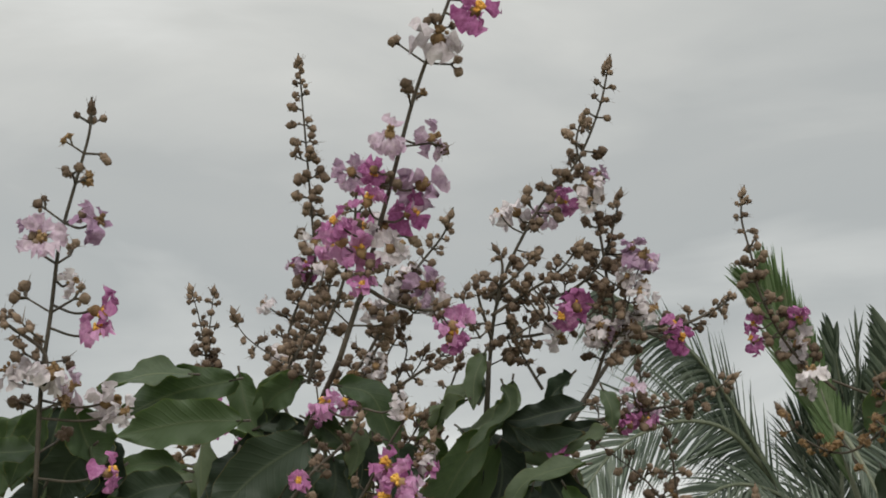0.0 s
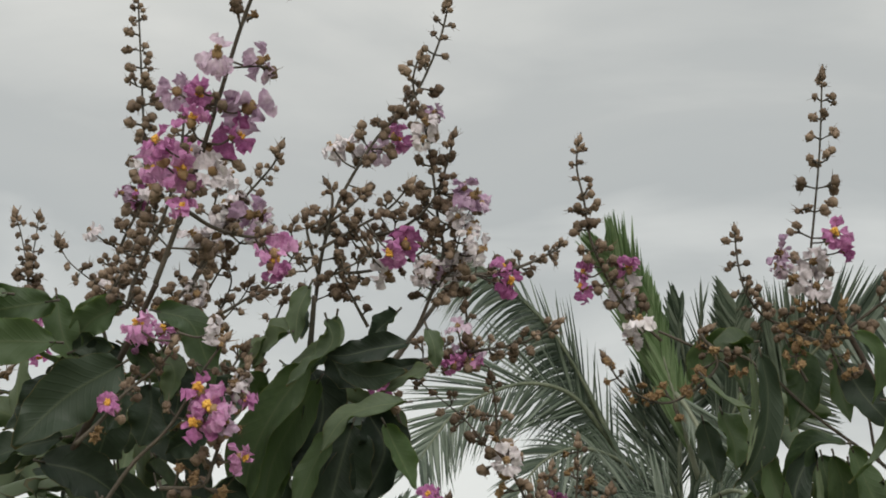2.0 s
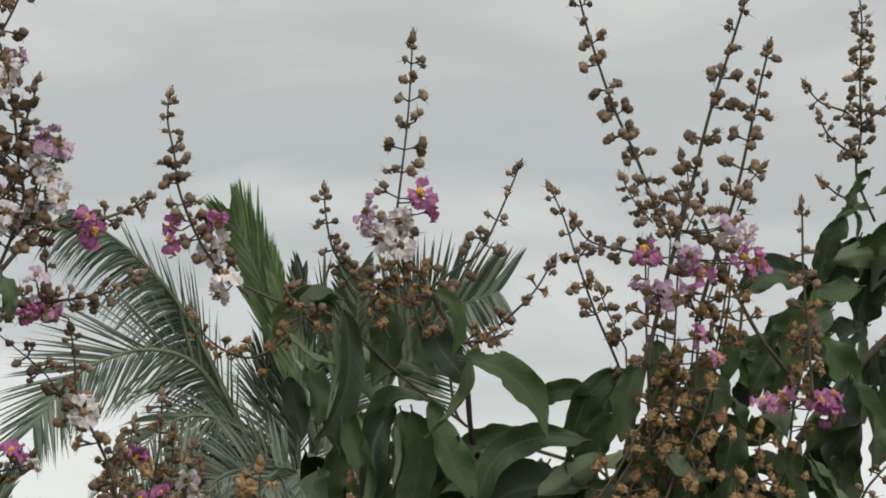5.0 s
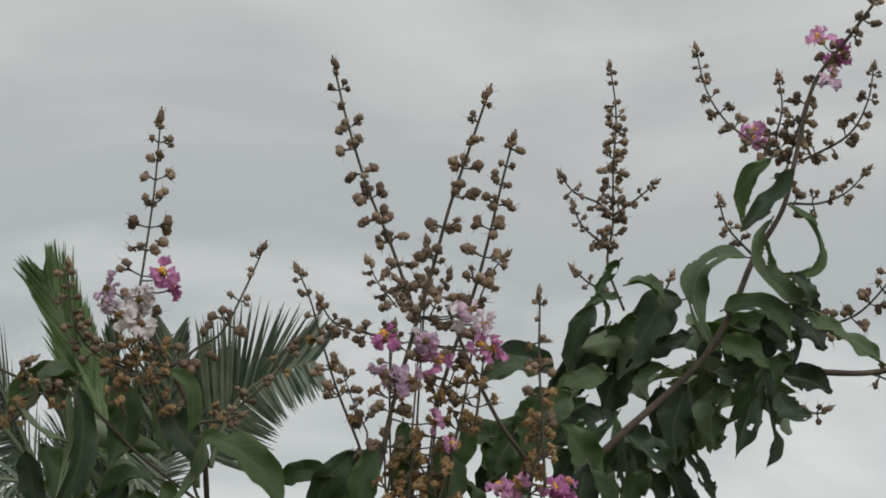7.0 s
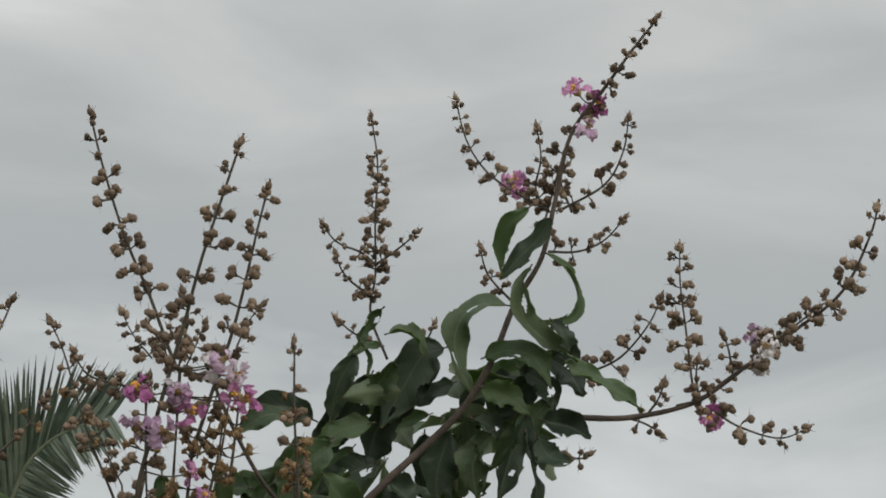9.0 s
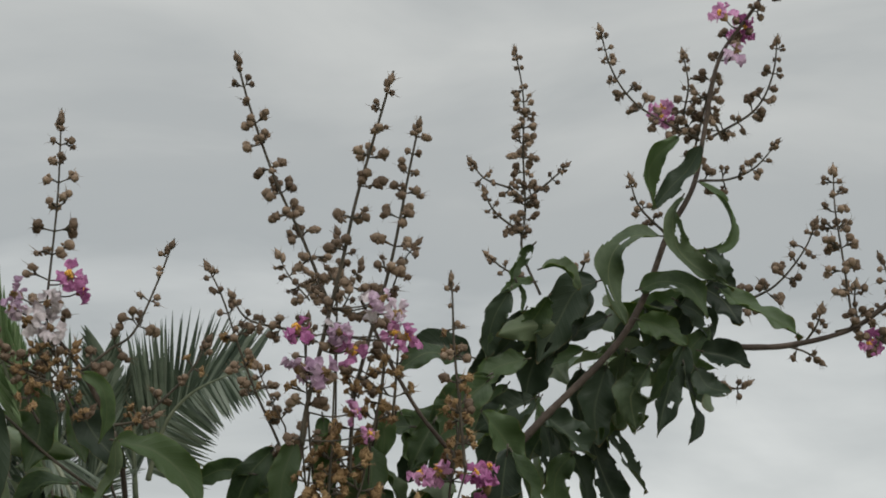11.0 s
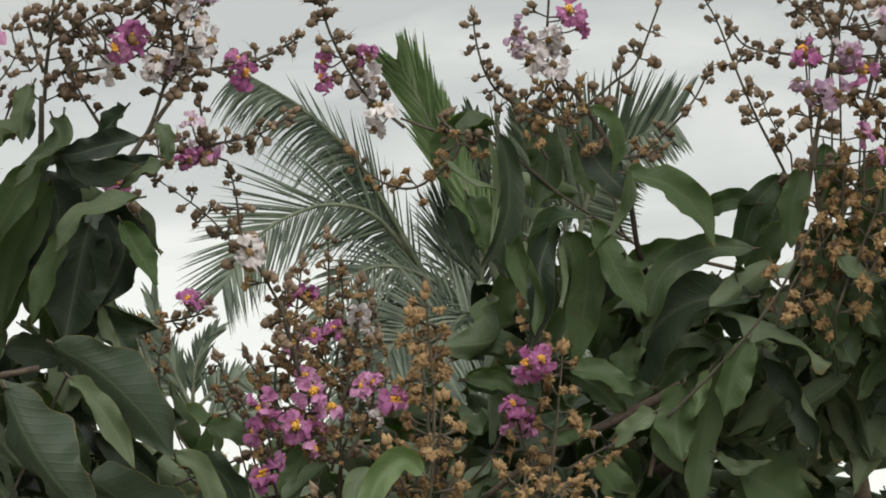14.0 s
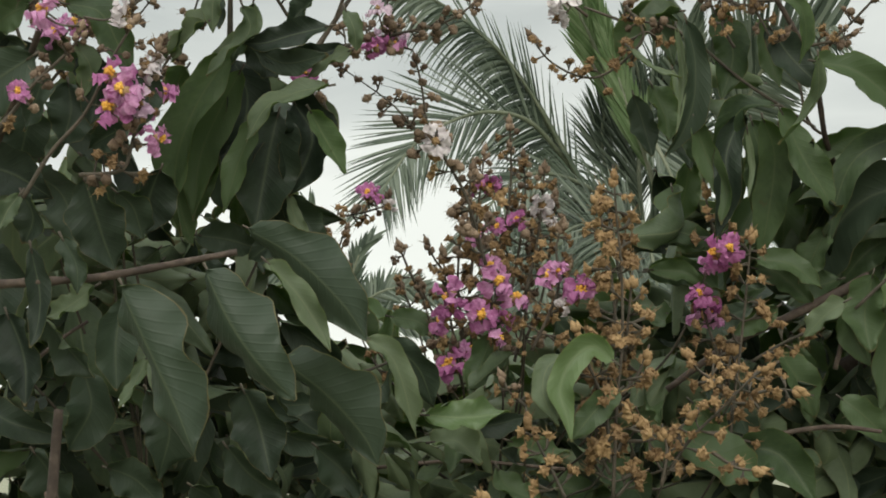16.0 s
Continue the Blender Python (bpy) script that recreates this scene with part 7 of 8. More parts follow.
# pale half of one leaf; its sky gloss is put into the colour
blade(l_stem, [(-0.258, 1.639, 1.919), (-0.288, 1.637, 1.914), (-0.316, 1.637, 1.901), (-0.335, 1.639, 1.870)], 0.024, "lower", roll=-5, fold=0.3, seed=802, up=1.2)
blade(l_stem, [(-0.330, 1.662, 1.893), (-0.348, 1.665, 1.854), (-0.362, 1.670, 1.809)], 0.023, "upper", roll=10, fold=0.5, seed=1301)
blade(l_stem, [(-0.316, 1.709, 1.909), (-0.325, 1.703, 1.865), (-0.340, 1.709, 1.795)], 0.058, "darkened", roll=-11, fold=0.64, seed=803)
blade(l_stem, [(-0.303, 1.720, 1.922), (-0.285, 1.715, 1.887), (-0.308, 1.717, 1.830)], 0.050, "darkened", roll=-1, fold=0.87, seed=804)
blade(l_stem, [(-0.282, 1.680, 1.905), (-0.268, 1.692, 1.880), (-0.252, 1.706, 1.848)], 0.024, "young", roll=-0, fold=0.67, seed=805)
blade(l_stem, [(-0.311, 1.726, 1.834), (-0.297, 1.739, 1.809), (-0.278, 1.742, 1.779)], 0.030, "darkened", roll=12, fold=0.89, seed=806)
blade(l_stem, [(-0.309, 1.722, 1.832), (-0.303, 1.729, 1.808), (-0.289, 1.726, 1.789)], 0.013, "lower", roll=-4, fold=0.22, seed=807, up=0.9)
blade(l_stem, [(-0.258, 1.645, 1.976), (-0.290, 1.641, 1.969), (-0.317, 1.642, 1.962), (-0.338, 1.647, 1.963)], 0.024, "darkened", roll=-4, fold=0.58, seed=808)
blade(l_stem, [(-0.249, 1.682, 1.965), (-0.274, 1.675, 1.956), (-0.305, 1.667, 1.951), (-0.328, 1.660, 1.958)], 0.021, "darkened", roll=-13, fold=0.65, seed=809)
blade(l_stem, [(-0.241, 1.673, 1.959), (-0.267, 1.666, 1.944), (-0.285, 1.670, 1.931)], 0.017, "lower", roll=6, fold=0.34, seed=810, up=0.9)
blade(l_stem, [(-0.339, 1.673, 1.972), (-0.327, 1.686, 1.953), (-0.312, 1.693, 1.938)], 0.022, "darkened", roll=-11, fold=0.26, seed=811)
blade(l_stem, [(-0.243, 1.646, 1.991), (-0.235, 1.644, 1.973), (-0.234, 1.653, 1.953)], 0.016, "lower", roll=-13, fold=0.36, seed=812, up=0.9)
blade(l_stem, [(-0.272, 1.649, 2.006), (-0.287, 1.658, 1.994), (-0.298, 1.657, 1.978)], 0.019, "darkened", roll=11, fold=0.84, seed=813)
blade(l_stem, [(-0.397, 1.677, 1.949), (-0.407, 1.685, 1.935), (-0.402, 1.698, 1.910)], 0.027, "upper", roll=3, fold=0.22, seed=814)
blade(l_stem, [(-0.338, 1.676, 1.984), (-0.348, 1.671, 1.967), (-0.352, 1.662, 1.947)], 0.019, "upper", roll=11, fold=0.80, seed=815)
blade(l_stem, [(-0.352, 1.748, 1.845), (-0.364, 1.754, 1.819), (-0.353, 1.751, 1.791)], 0.022, "upper", roll=-10, fold=0.74, seed=816)
blade(l_stem, [(-0.396, 1.750, 1.914), (-0.412, 1.746, 1.875), (-0.428, 1.741, 1.819)], 0.044, "upper", roll=-10, fold=0.59, seed=817)
blade(c_bough, [(0.087, 1.858, 1.916), (0.099, 1.866, 1.877), (0.116, 1.868, 1.842), (0.110, 1.869, 1.809)], 0.024, "upper", roll=20, fold=0.73, seed=819)
blade(c_bough, [(0.167, 1.854, 1.927), (0.138, 1.863, 1.929), (0.120, 1.877, 1.902), (0.119, 1.891, 1.850)], 0.028, "upper", roll=-8, fold=0.56, seed=820)
blade(c_bough, [(0.159, 1.890, 1.921), (0.171, 1.904, 1.881), (0.162, 1.923, 1.818), (0.151, 1.934, 1.775)], 0.036, "upper", roll=35, fold=0.38, seed=821)
blade(c_bough, [(0.206, 1.804, 1.966), (0.207, 1.818, 1.937), (0.198, 1.829, 1.916), (0.168, 1.839, 1.884)], 0.015, "lower", roll=12, fold=0.62, seed=822, up=0.9)
blade(c_bough, [(0.171, 1.810, 2.033), (0.193, 1.817, 2.019), (0.199, 1.829, 1.992), (0.192, 1.840, 1.966)], 0.016, "upper", roll=-5, fold=0.49, seed=823)
blade(c_bough, [(0.175, 1.875, 1.927), (0.198, 1.879, 1.877), (0.218, 1.886, 1.842), (0.228, 1.897, 1.817)], 0.035, "upper", roll=1, fold=0.44, seed=826)
blade(c_bough, [(0.351, 1.923, 1.901), (0.299, 1.925, 1.902), (0.256, 1.928, 1.881), (0.235, 1.934, 1.835), (0.227, 1.938, 1.791)], 0.031, "upper", roll=-4, fold=0.33, seed=827)
blade(c_bough, [(0.353, 1.954, 1.853), (0.293, 1.958, 1.854), (0.254, 1.968, 1.832), (0.230, 1.983, 1.792), (0.217, 2.000, 1.739)], 0.056, "darkened", roll=-8, fold=0.87, seed=828)
blade(c_bough, [(0.337, 1.907, 1.803), (0.320, 1.904, 1.771), (0.306, 1.913, 1.722)], 0.035, "upper", roll=-8, fold=0.79, seed=829)
blade(c_bough, [(0.032, 1.917, 1.806), (0.068, 1.918, 1.810), (0.112, 1.928, 1.793)], 0.027, "upper", roll=-11, fold=0.35, seed=830)
blade(c_bough, [(0.038, 1.957, 1.772), (0.081, 1.964, 1.770), (0.119, 1.973, 1.749)], 0.030, "upper", roll=-10, fold=0.59, seed=831)
blade(c_bough, [(0.151, 1.954, 1.772), (0.176, 1.945, 1.765), (0.208, 1.951, 1.733)], 0.031, "upper", roll=6, fold=0.78, seed=832)
blade(c_bough, [(0.117, 1.933, 2.046), (0.135, 1.933, 2.002), (0.121, 1.935, 1.950)], 0.038, "upper", roll=2, fold=0.36, seed=833)
blade(c_bough, [(0.166, 1.950, 2.040), (0.173, 1.955, 2.006), (0.185, 1.952, 1.965)], 0.024, "upper", roll=-6, fold=0.50, seed=834)
blade(c_bough, [(0.309, 2.017, 1.831), (0.313, 2.015, 1.787), (0.287, 2.023, 1.739)], 0.050, "upper", roll=2, fold=0.33, seed=837)
blade(c_bough, [(0.213, 1.974, 1.890), (0.247, 1.971, 1.907), (0.286, 1.959, 1.917)], 0.024, "upper", roll=3, fold=0.60, seed=839)
blade(c_bough, [(0.091, 2.008, 1.897), (0.084, 2.016, 1.861), (0.072, 2.034, 1.826)], 0.031, "upper", roll=2, fold=0.41, seed=841)
blade(e_stem, [(0.604, 1.958, 2.093), (0.565, 1.951, 2.097), (0.528, 1.957, 2.072)], 0.026, "upper", roll=11, fold=0.20, seed=842)
blade(e_stem, [(0.578, 1.973, 2.022), (0.560, 1.972, 1.990), (0.549, 1.978, 1.965)], 0.032, "upper", roll=5, fold=0.63, holes=4, seed=843)
blade(e_stem, [(0.507, 1.940, 1.961), (0.525, 1.946, 1.940), (0.537, 1.961, 1.911)], 0.021, "lower", roll=4, fold=0.86, seed=844, up=0.9)
blade(e_stem, [(0.395, 1.987, 1.991), (0.363, 1.994, 1.953), (0.347, 2.016, 1.890)], 0.032, "upper", roll=-12, fold=0.30, seed=845)
blade(e_stem, [(0.408, 2.034, 1.947), (0.380, 2.033, 1.914), (0.369, 2.043, 1.861)], 0.038, "upper", roll=-11, fold=0.32, seed=846)
blade(e_stem, [(0.371, 1.992, 1.962), (0.338, 2.002, 1.968), (0.305, 2.017, 1.953)], 0.024, "upper", roll=-3, fold=0.62, seed=847)
blade(e_stem, [(0.579, 2.006, 1.810), (0.536, 2.010, 1.832), (0.487, 2.028, 1.814)], 0.048, "upper", roll=10, fold=0.86, seed=848)
blade(e_stem, [(0.559, 2.002, 1.901), (0.544, 2.014, 1.882), (0.525, 2.017, 1.855)], 0.032, "upper", roll=-14, fold=0.33, seed=849)
blade(e_stem, [(0.589, 1.996, 1.912), (0.598, 1.994, 1.869), (0.616, 2.002, 1.819)], 0.028, "upper", roll=9, fold=0.86, seed=850)
blade(e_stem, [(0.624, 1.988, 1.883), (0.643, 2.000, 1.821), (0.631, 2.022, 1.766)], 0.025, "upper", roll=2, fold=0.39, holes=4, seed=851)
blade(e_stem, [(0.617, 1.989, 1.898), (0.642, 1.988, 1.870), (0.665, 1.997, 1.851)], 0.021, "lower", roll=9, fold=0.21, seed=852, up=0.9)
blade(e_stem, [(0.392, 2.024, 1.800), (0.356, 2.038, 1.787), (0.339, 2.058, 1.744)], 0.044, "upper", roll=-3, fold=0.56, seed=853)
blade(e_stem, [(0.356, 2.033, 1.858), (0.386, 2.029, 1.818), (0.405, 2.027, 1.776)], 0.038, "upper", roll=12, fold=0.59, seed=854)
blade(e_stem, [(0.429, 2.063, 1.809), (0.477, 2.073, 1.793), (0.512, 2.085, 1.747)], 0.040, "upper", roll=-7, fold=0.25, seed=855)
blade(e_stem, [(0.573, 2.057, 1.773), (0.531, 2.074, 1.760), (0.500, 2.090, 1.728)], 0.045, "darkened", roll=-8, fold=0.83, seed=856)
blade(e_stem, [(0.458, 1.962, 1.934), (0.468, 1.964, 1.908), (0.490, 1.974, 1.895)], 0.021, "upper", roll=13, fold=0.77, seed=857)
blade(e_stem, [(0.440, 2.055, 2.002), (0.408, 2.067, 1.978), (0.393, 2.070, 1.939)], 0.032, "upper", roll=1, fold=0.78, seed=858)
blade(e_stem, [(0.528, 2.087, 2.033), (0.520, 2.094, 1.987), (0.497, 2.093, 1.947)], 0.037, "upper", roll=2, fold=0.46, seed=859)
blade(e_stem, [(0.564, 2.066, 2.035), (0.576, 2.070, 2.002), (0.558, 2.087, 1.965)], 0.034, "darkened", roll=-10, fold=0.66, seed=860)
blade(e_stem, [(0.468, 2.083, 2.047), (0.472, 2.082, 2.000), (0.457, 2.087, 1.961)], 0.033, "upper", roll=10, fold=0.85, seed=861)
blade(e_stem, [(0.615, 2.060, 2.026), (0.607, 2.069, 1.975), (0.610, 2.070, 1.922)], 0.033, "upper", roll=2, fold=0.25, seed=862)
blade(e_stem, [(0.457, 2.094, 1.929), (0.438, 2.112, 1.892), (0.446, 2.130, 1.847)], 0.042, "upper", roll=2, fold=0.77, seed=863)
blade(e_stem, [(0.525, 2.101, 1.928), (0.515, 2.101, 1.882), (0.534, 2.104, 1.849)], 0.040, "darkened", roll=-5, fold=0.49, seed=864)
blade(e_stem, [(0.481, 2.128, 1.893), (0.485, 2.130, 1.840), (0.472, 2.142, 1.801)], 0.043, "upper", roll=-3, fold=0.27, seed=865)
blade(e_stem, [(0.685, 2.091, 1.950), (0.697, 2.101, 1.885), (0.686, 2.105, 1.819)], 0.040, "upper", roll=12, fold=0.50, seed=866)
blade(e_stem, [(0.661, 2.072, 2.055), (0.688, 2.080, 2.029), (0.717, 2.097, 1.984)], 0.040, "upper", roll=9, fold=0.66, seed=867)
# folded young leaf: light on its right half is put into the brighter colour
blade(low_bough, [(-0.007, 1.654, 1.662), (-0.025, 1.649, 1.676), (-0.045, 1.645, 1.663), (-0.056, 1.643, 1.638), (-0.051, 1.642, 1.615), (-0.047, 1.642, 1.591)], 0.024, "young", roll=-10, fold=0.66, seed=868)
blade(low_bough, [(-0.049, 1.658, 1.669), (-0.067, 1.652, 1.658), (-0.071, 1.647, 1.633), (-0.058, 1.648, 1.605)], 0.020, "lower", roll=-2, fold=0.21, seed=869, up=0.9)
blade(low_bough, [(-0.003, 1.673, 1.637), (-0.024, 1.663, 1.620), (-0.047, 1.660, 1.593)], 0.024, "upper", roll=-7, fold=0.29, seed=870)
blade(low_bough, [(-0.180, 1.680, 1.619), (-0.146, 1.691, 1.617), (-0.102, 1.703, 1.621)], 0.029, "young", roll=-4, fold=0.56, holes=2, seed=871)
blade(low_bough, [(-0.179, 1.745, 1.595), (-0.154, 1.736, 1.597), (-0.132, 1.738, 1.573)], 0.029, "lower", roll=1, fold=0.73, seed=872, up=0.9)
blade(low_bough, [(0.051, 1.775, 1.598), (0.091, 1.772, 1.579), (0.130, 1.781, 1.551)], 0.050, "upper", roll=-10, fold=0.28, seed=873)
blade(low_bough, [(0.115, 1.822, 1.585), (0.154, 1.816, 1.576), (0.187, 1.815, 1.529)], 0.039, "upper", roll=1, fold=0.75, seed=874)
blade(low_bough, [(0.017, 1.783, 1.620), (0.033, 1.791, 1.587), (0.056, 1.807, 1.553)], 0.036, "lower", roll=0, fold=0.31, seed=875, up=0.9)
blade(low_bough, [(0.221, 1.795, 1.722), (0.201, 1.797, 1.710), (0.178, 1.809, 1.686)], 0.022, "lower", roll=6, fold=0.45, seed=876, up=0.9)
blade(low_bough, [(0.034, 1.924, 1.811), (0.070, 1.935, 1.805), (0.108, 1.949, 1.787)], 0.023, "upper", roll=-8, fold=0.30, seed=877)
blade(low_bough, [(0.039, 1.935, 1.772), (0.075, 1.931, 1.768), (0.095, 1.937, 1.754)], 0.020, "upper", roll=8, fold=0.71, seed=878)
blade(low_bough, [(0.149, 1.923, 1.779), (0.185, 1.918, 1.772), (0.216, 1.925, 1.746)], 0.026, "upper", roll=-12, fold=0.39, seed=879)
blade(low_bough, [(0.142, 1.905, 1.728), (0.119, 1.909, 1.718), (0.092, 1.904, 1.694)], 0.025, "darkened", roll=14, fold=0.61, seed=880)
blade(low_bough, [(0.267, 1.913, 1.759), (0.257, 1.917, 1.721), (0.261, 1.912, 1.678)], 0.040, "upper", roll=5, fold=0.64, seed=881)
blade(low_bough, [(0.225, 1.937, 1.810), (0.211, 1.940, 1.784), (0.198, 1.952, 1.754)], 0.030, "upper", roll=14, fold=0.33, seed=882)
blade(low_bough, [(-0.124, 1.842, 1.703), (-0.136, 1.845, 1.675), (-0.148, 1.839, 1.642)], 0.023, "upper", roll=2, fold=0.87, seed=883)
blade(low_bough, [(-0.062, 1.927, 1.725), (-0.045, 1.935, 1.701), (-0.040, 1.949, 1.672)], 0.030, "darkened", roll=9, fold=0.69, seed=884)
blade(low_bough, [(-0.110, 1.842, 1.596), (-0.077, 1.856, 1.584), (-0.049, 1.863, 1.583)], 0.028, "upper", roll=-4, fold=0.68, seed=885)
blade(low_bough, [(-0.243, 2.022, 1.737), (-0.212, 2.017, 1.730), (-0.188, 2.024, 1.711)], 0.025, "upper", roll=-9, fold=0.24, seed=886)
blade(low_bough, [(-0.021, 1.858, 1.572), (0.007, 1.852, 1.554), (0.028, 1.855, 1.526)], 0.039, "upper", roll=-0, fold=0.52, seed=887)
blade(low_bough, [(0.091, 1.902, 1.644), (0.119, 1.900, 1.626), (0.136, 1.909, 1.591)], 0.035, "darkened", roll=-12, fold=0.61, seed=888)
blade(low_bough, [(0.172, 1.947, 1.685), (0.196, 1.959, 1.649), (0.208, 1.974, 1.614)], 0.036, "upper", roll=4, fold=0.55, seed=889)
blade(low_bough, [(-0.118, 1.759, 1.569), (-0.108, 1.753, 1.552), (-0.076, 1.748, 1.536)], 0.027, "upper", roll=-13, fold=0.48, seed=890)
blade(far_bough, [(0.801, 2.240, 2.075), (0.824, 2.249, 2.047), (0.846, 2.255, 2.009), (0.853, 2.260, 1.966)], 0.036, "darkened", roll=8, fold=0.73, holes=4, seed=1001)
blade(far_bough, [(0.791, 2.244, 2.076), (0.798, 2.241, 2.037), (0.793, 2.247, 1.986)], 0.026, "darkened", roll=1, fold=0.35, holes=2, seed=1002)
blade(far_bough, [(0.855, 2.240, 2.061), (0.869, 2.243, 2.016), (0.890, 2.243, 1.972), (0.928, 2.237, 1.951)], 0.039, "darkened", roll=-0, fold=0.71, holes=5, seed=1003)
blade(far_bough, [(0.877, 2.252, 2.077), (0.903, 2.266, 2.048), (0.942, 2.277, 1.990)], 0.031, "darkened", roll=-2, fold=0.63, holes=5, seed=1004)
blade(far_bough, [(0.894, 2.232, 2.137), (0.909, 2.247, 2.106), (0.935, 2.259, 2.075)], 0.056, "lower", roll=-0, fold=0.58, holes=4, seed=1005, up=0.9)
blade(far_bough, [(0.761, 2.201, 2.207), (0.730, 2.218, 2.182), (0.710, 2.239, 2.148)], 0.036, "darkened", roll=10, fold=0.62, holes=4, seed=1007)
blade(far_bough, [(0.763, 2.218, 2.158), (0.726, 2.234, 2.157), (0.689, 2.249, 2.135)], 0.032, "upper", roll=1, fold=0.44, holes=2, seed=1008)
blade(far_bough, [(0.740, 2.214, 2.218), (0.716, 2.212, 2.201), (0.711, 2.221, 2.158)], 0.022, "upper", roll=-9, fold=0.25, holes=3, seed=1009)
blade(e_stem, [(0.669, 1.974, 1.988), (0.686, 1.975, 1.956), (0.694, 1.976, 1.917), (0.687, 1.979, 1.881)], 0.025, "upper", roll=-11, fold=0.85, seed=1015)
blade(e_stem, [(0.677, 2.020, 2.000), (0.669, 2.027, 1.926), (0.672, 2.035, 1.858)], 0.047, "darkened", roll=-4, fold=0.44, seed=1016)
blade(e_stem, [(0.669, 2.027, 1.912), (0.665, 2.039, 1.849), (0.678, 2.059, 1.783)], 0.048, "upper", roll=-1, fold=0.33, seed=1017)
blade(e_stem, [(0.580, 1.934, 1.906), (0.591, 1.949, 1.852), (0.610, 1.969, 1.803)], 0.025, "upper", roll=-3, fold=0.70, seed=1018)
blade(e_stem, [(0.613, 1.962, 1.896), (0.634, 1.963, 1.865), (0.655, 1.955, 1.842)], 0.016, "lower", roll=-13, fold=0.74, seed=1019, up=0.9)
blade(e_stem, [(0.651, 1.992, 2.077), (0.615, 1.994, 2.045), (0.587, 2.005, 2.000)], 0.039, "upper", roll=-11, fold=0.48, seed=1020)
blade(e_stem, [(0.553, 1.983, 2.017), (0.533, 1.986, 2.016), (0.512, 1.984, 1.996)], 0.025, "upper", roll=1, fold=0.37, seed=1021)
blade(e_stem, [(0.554, 1.960, 1.823), (0.526, 1.973, 1.832), (0.494, 1.987, 1.819)], 0.043, "upper", roll=-10, fold=0.45, seed=1022)
blade(e_stem, [(0.649, 2.061, 1.958), (0.652, 2.062, 1.905), (0.664, 2.069, 1.852)], 0.040, "upper", roll=-0, fold=0.90, seed=1023)
blade(e_stem, [(0.409, 1.922, 1.986), (0.395, 1.922, 1.949), (0.391, 1.931, 1.901)], 0.031, "upper", roll=8, fold=0.47, seed=1024)
blade(e_stem, [(0.445, 1.914, 1.997), (0.440, 1.930, 1.962), (0.449, 1.934, 1.925)], 0.028, "upper", roll=-8, fold=0.44, seed=1025)
blade(e_stem, [(0.488, 1.911, 1.983), (0.491, 1.909, 1.946), (0.479, 1.918, 1.904)], 0.031, "upper", roll=-13, fold=0.47, seed=1026)
blade(e_stem, [(0.461, 1.913, 1.947), (0.472, 1.931, 1.906), (0.465, 1.949, 1.866)], 0.032, "upper", roll=-13, fold=0.58, seed=1027)
blade(e_stem, [(0.428, 1.937, 1.926), (0.417, 1.937, 1.889), (0.421, 1.939, 1.847)], 0.033, "upper", roll=-1, fold=0.64, seed=1028)
blade(e_stem, [(0.503, 1.909, 1.933), (0.509, 1.916, 1.898), (0.499, 1.937, 1.857)], 0.033, "upper", roll=3, fold=0.57, seed=1029)
blade(e_stem, [(0.476, 1.940, 1.877), (0.468, 1.939, 1.840), (0.482, 1.940, 1.803)], 0.034, "upper", roll=13, fold=0.62, seed=1030)
blade(e_stem, [(0.414, 1.947, 1.854), (0.428, 1.944, 1.823), (0.425, 1.955, 1.787)], 0.037, "upper", roll=6, fold=0.88, seed=1031)
blade(e_stem, [(0.517, 1.928, 1.874), (0.509, 1.929, 1.838), (0.522, 1.939, 1.796)], 0.034, "upper", roll=-3, fold=0.75, seed=1032)
blade(e_stem, [(0.453, 1.956, 1.842), (0.446, 1.961, 1.812), (0.456, 1.957, 1.775)], 0.037, "upper", roll=13, fold=0.39, seed=1033)
blade(e_stem, [(0.431, 1.899, 1.896), (0.448, 1.898, 1.871), (0.480, 1.904, 1.860)], 0.022, "lower", roll=9, fold=0.26, seed=1034, up=0.9)
blade(e_stem, [(0.491, 1.892, 2.017), (0.505, 1.905, 1.995), (0.504, 1.920, 1.966)], 0.022, "upper", roll=7, fold=0.51, seed=1035)
blade(c_bough, [(0.375, 2.031, 1.871), (0.325, 2.035, 1.852), (0.274, 2.049, 1.823)], 0.049, "upper", roll=-2, fold=0.81, seed=1036)
blade(c_bough, [(0.317, 2.000, 1.812), (0.278, 2.000, 1.793), (0.246, 2.013, 1.757)], 0.036, "upper", roll=-12, fold=0.66, seed=1037)
blade(c_bough, [(0.322, 2.000, 1.793), (0.308, 2.004, 1.743), (0.293, 2.006, 1.683), (0.282, 2.008, 1.615)], 0.035, "upper", roll=-11, fold=0.29, seed=1038)
blade(c_bough, [(0.306, 1.981, 1.779), (0.295, 1.983, 1.754), (0.286, 1.976, 1.728)], 0.015, "young", roll=5, fold=0.68, seed=1039)
blade(c_bough, [(0.381, 1.987, 1.804), (0.346, 1.982, 1.795), (0.328, 1.986, 1.755), (0.322, 1.993, 1.728)], 0.029, "young", roll=-5, fold=0.36, holes=2, seed=1040)
blade(c_bough, [(0.293, 2.017, 1.771), (0.274, 2.011, 1.732), (0.281, 2.014, 1.688)], 0.036, "upper", roll=-2, fold=0.21, seed=1041)
blade(c_bough, [(0.369, 2.039, 1.872), (0.385, 2.035, 1.838), (0.409, 2.031, 1.804)], 0.036, "upper", roll=-7, fold=0.85, seed=1042)
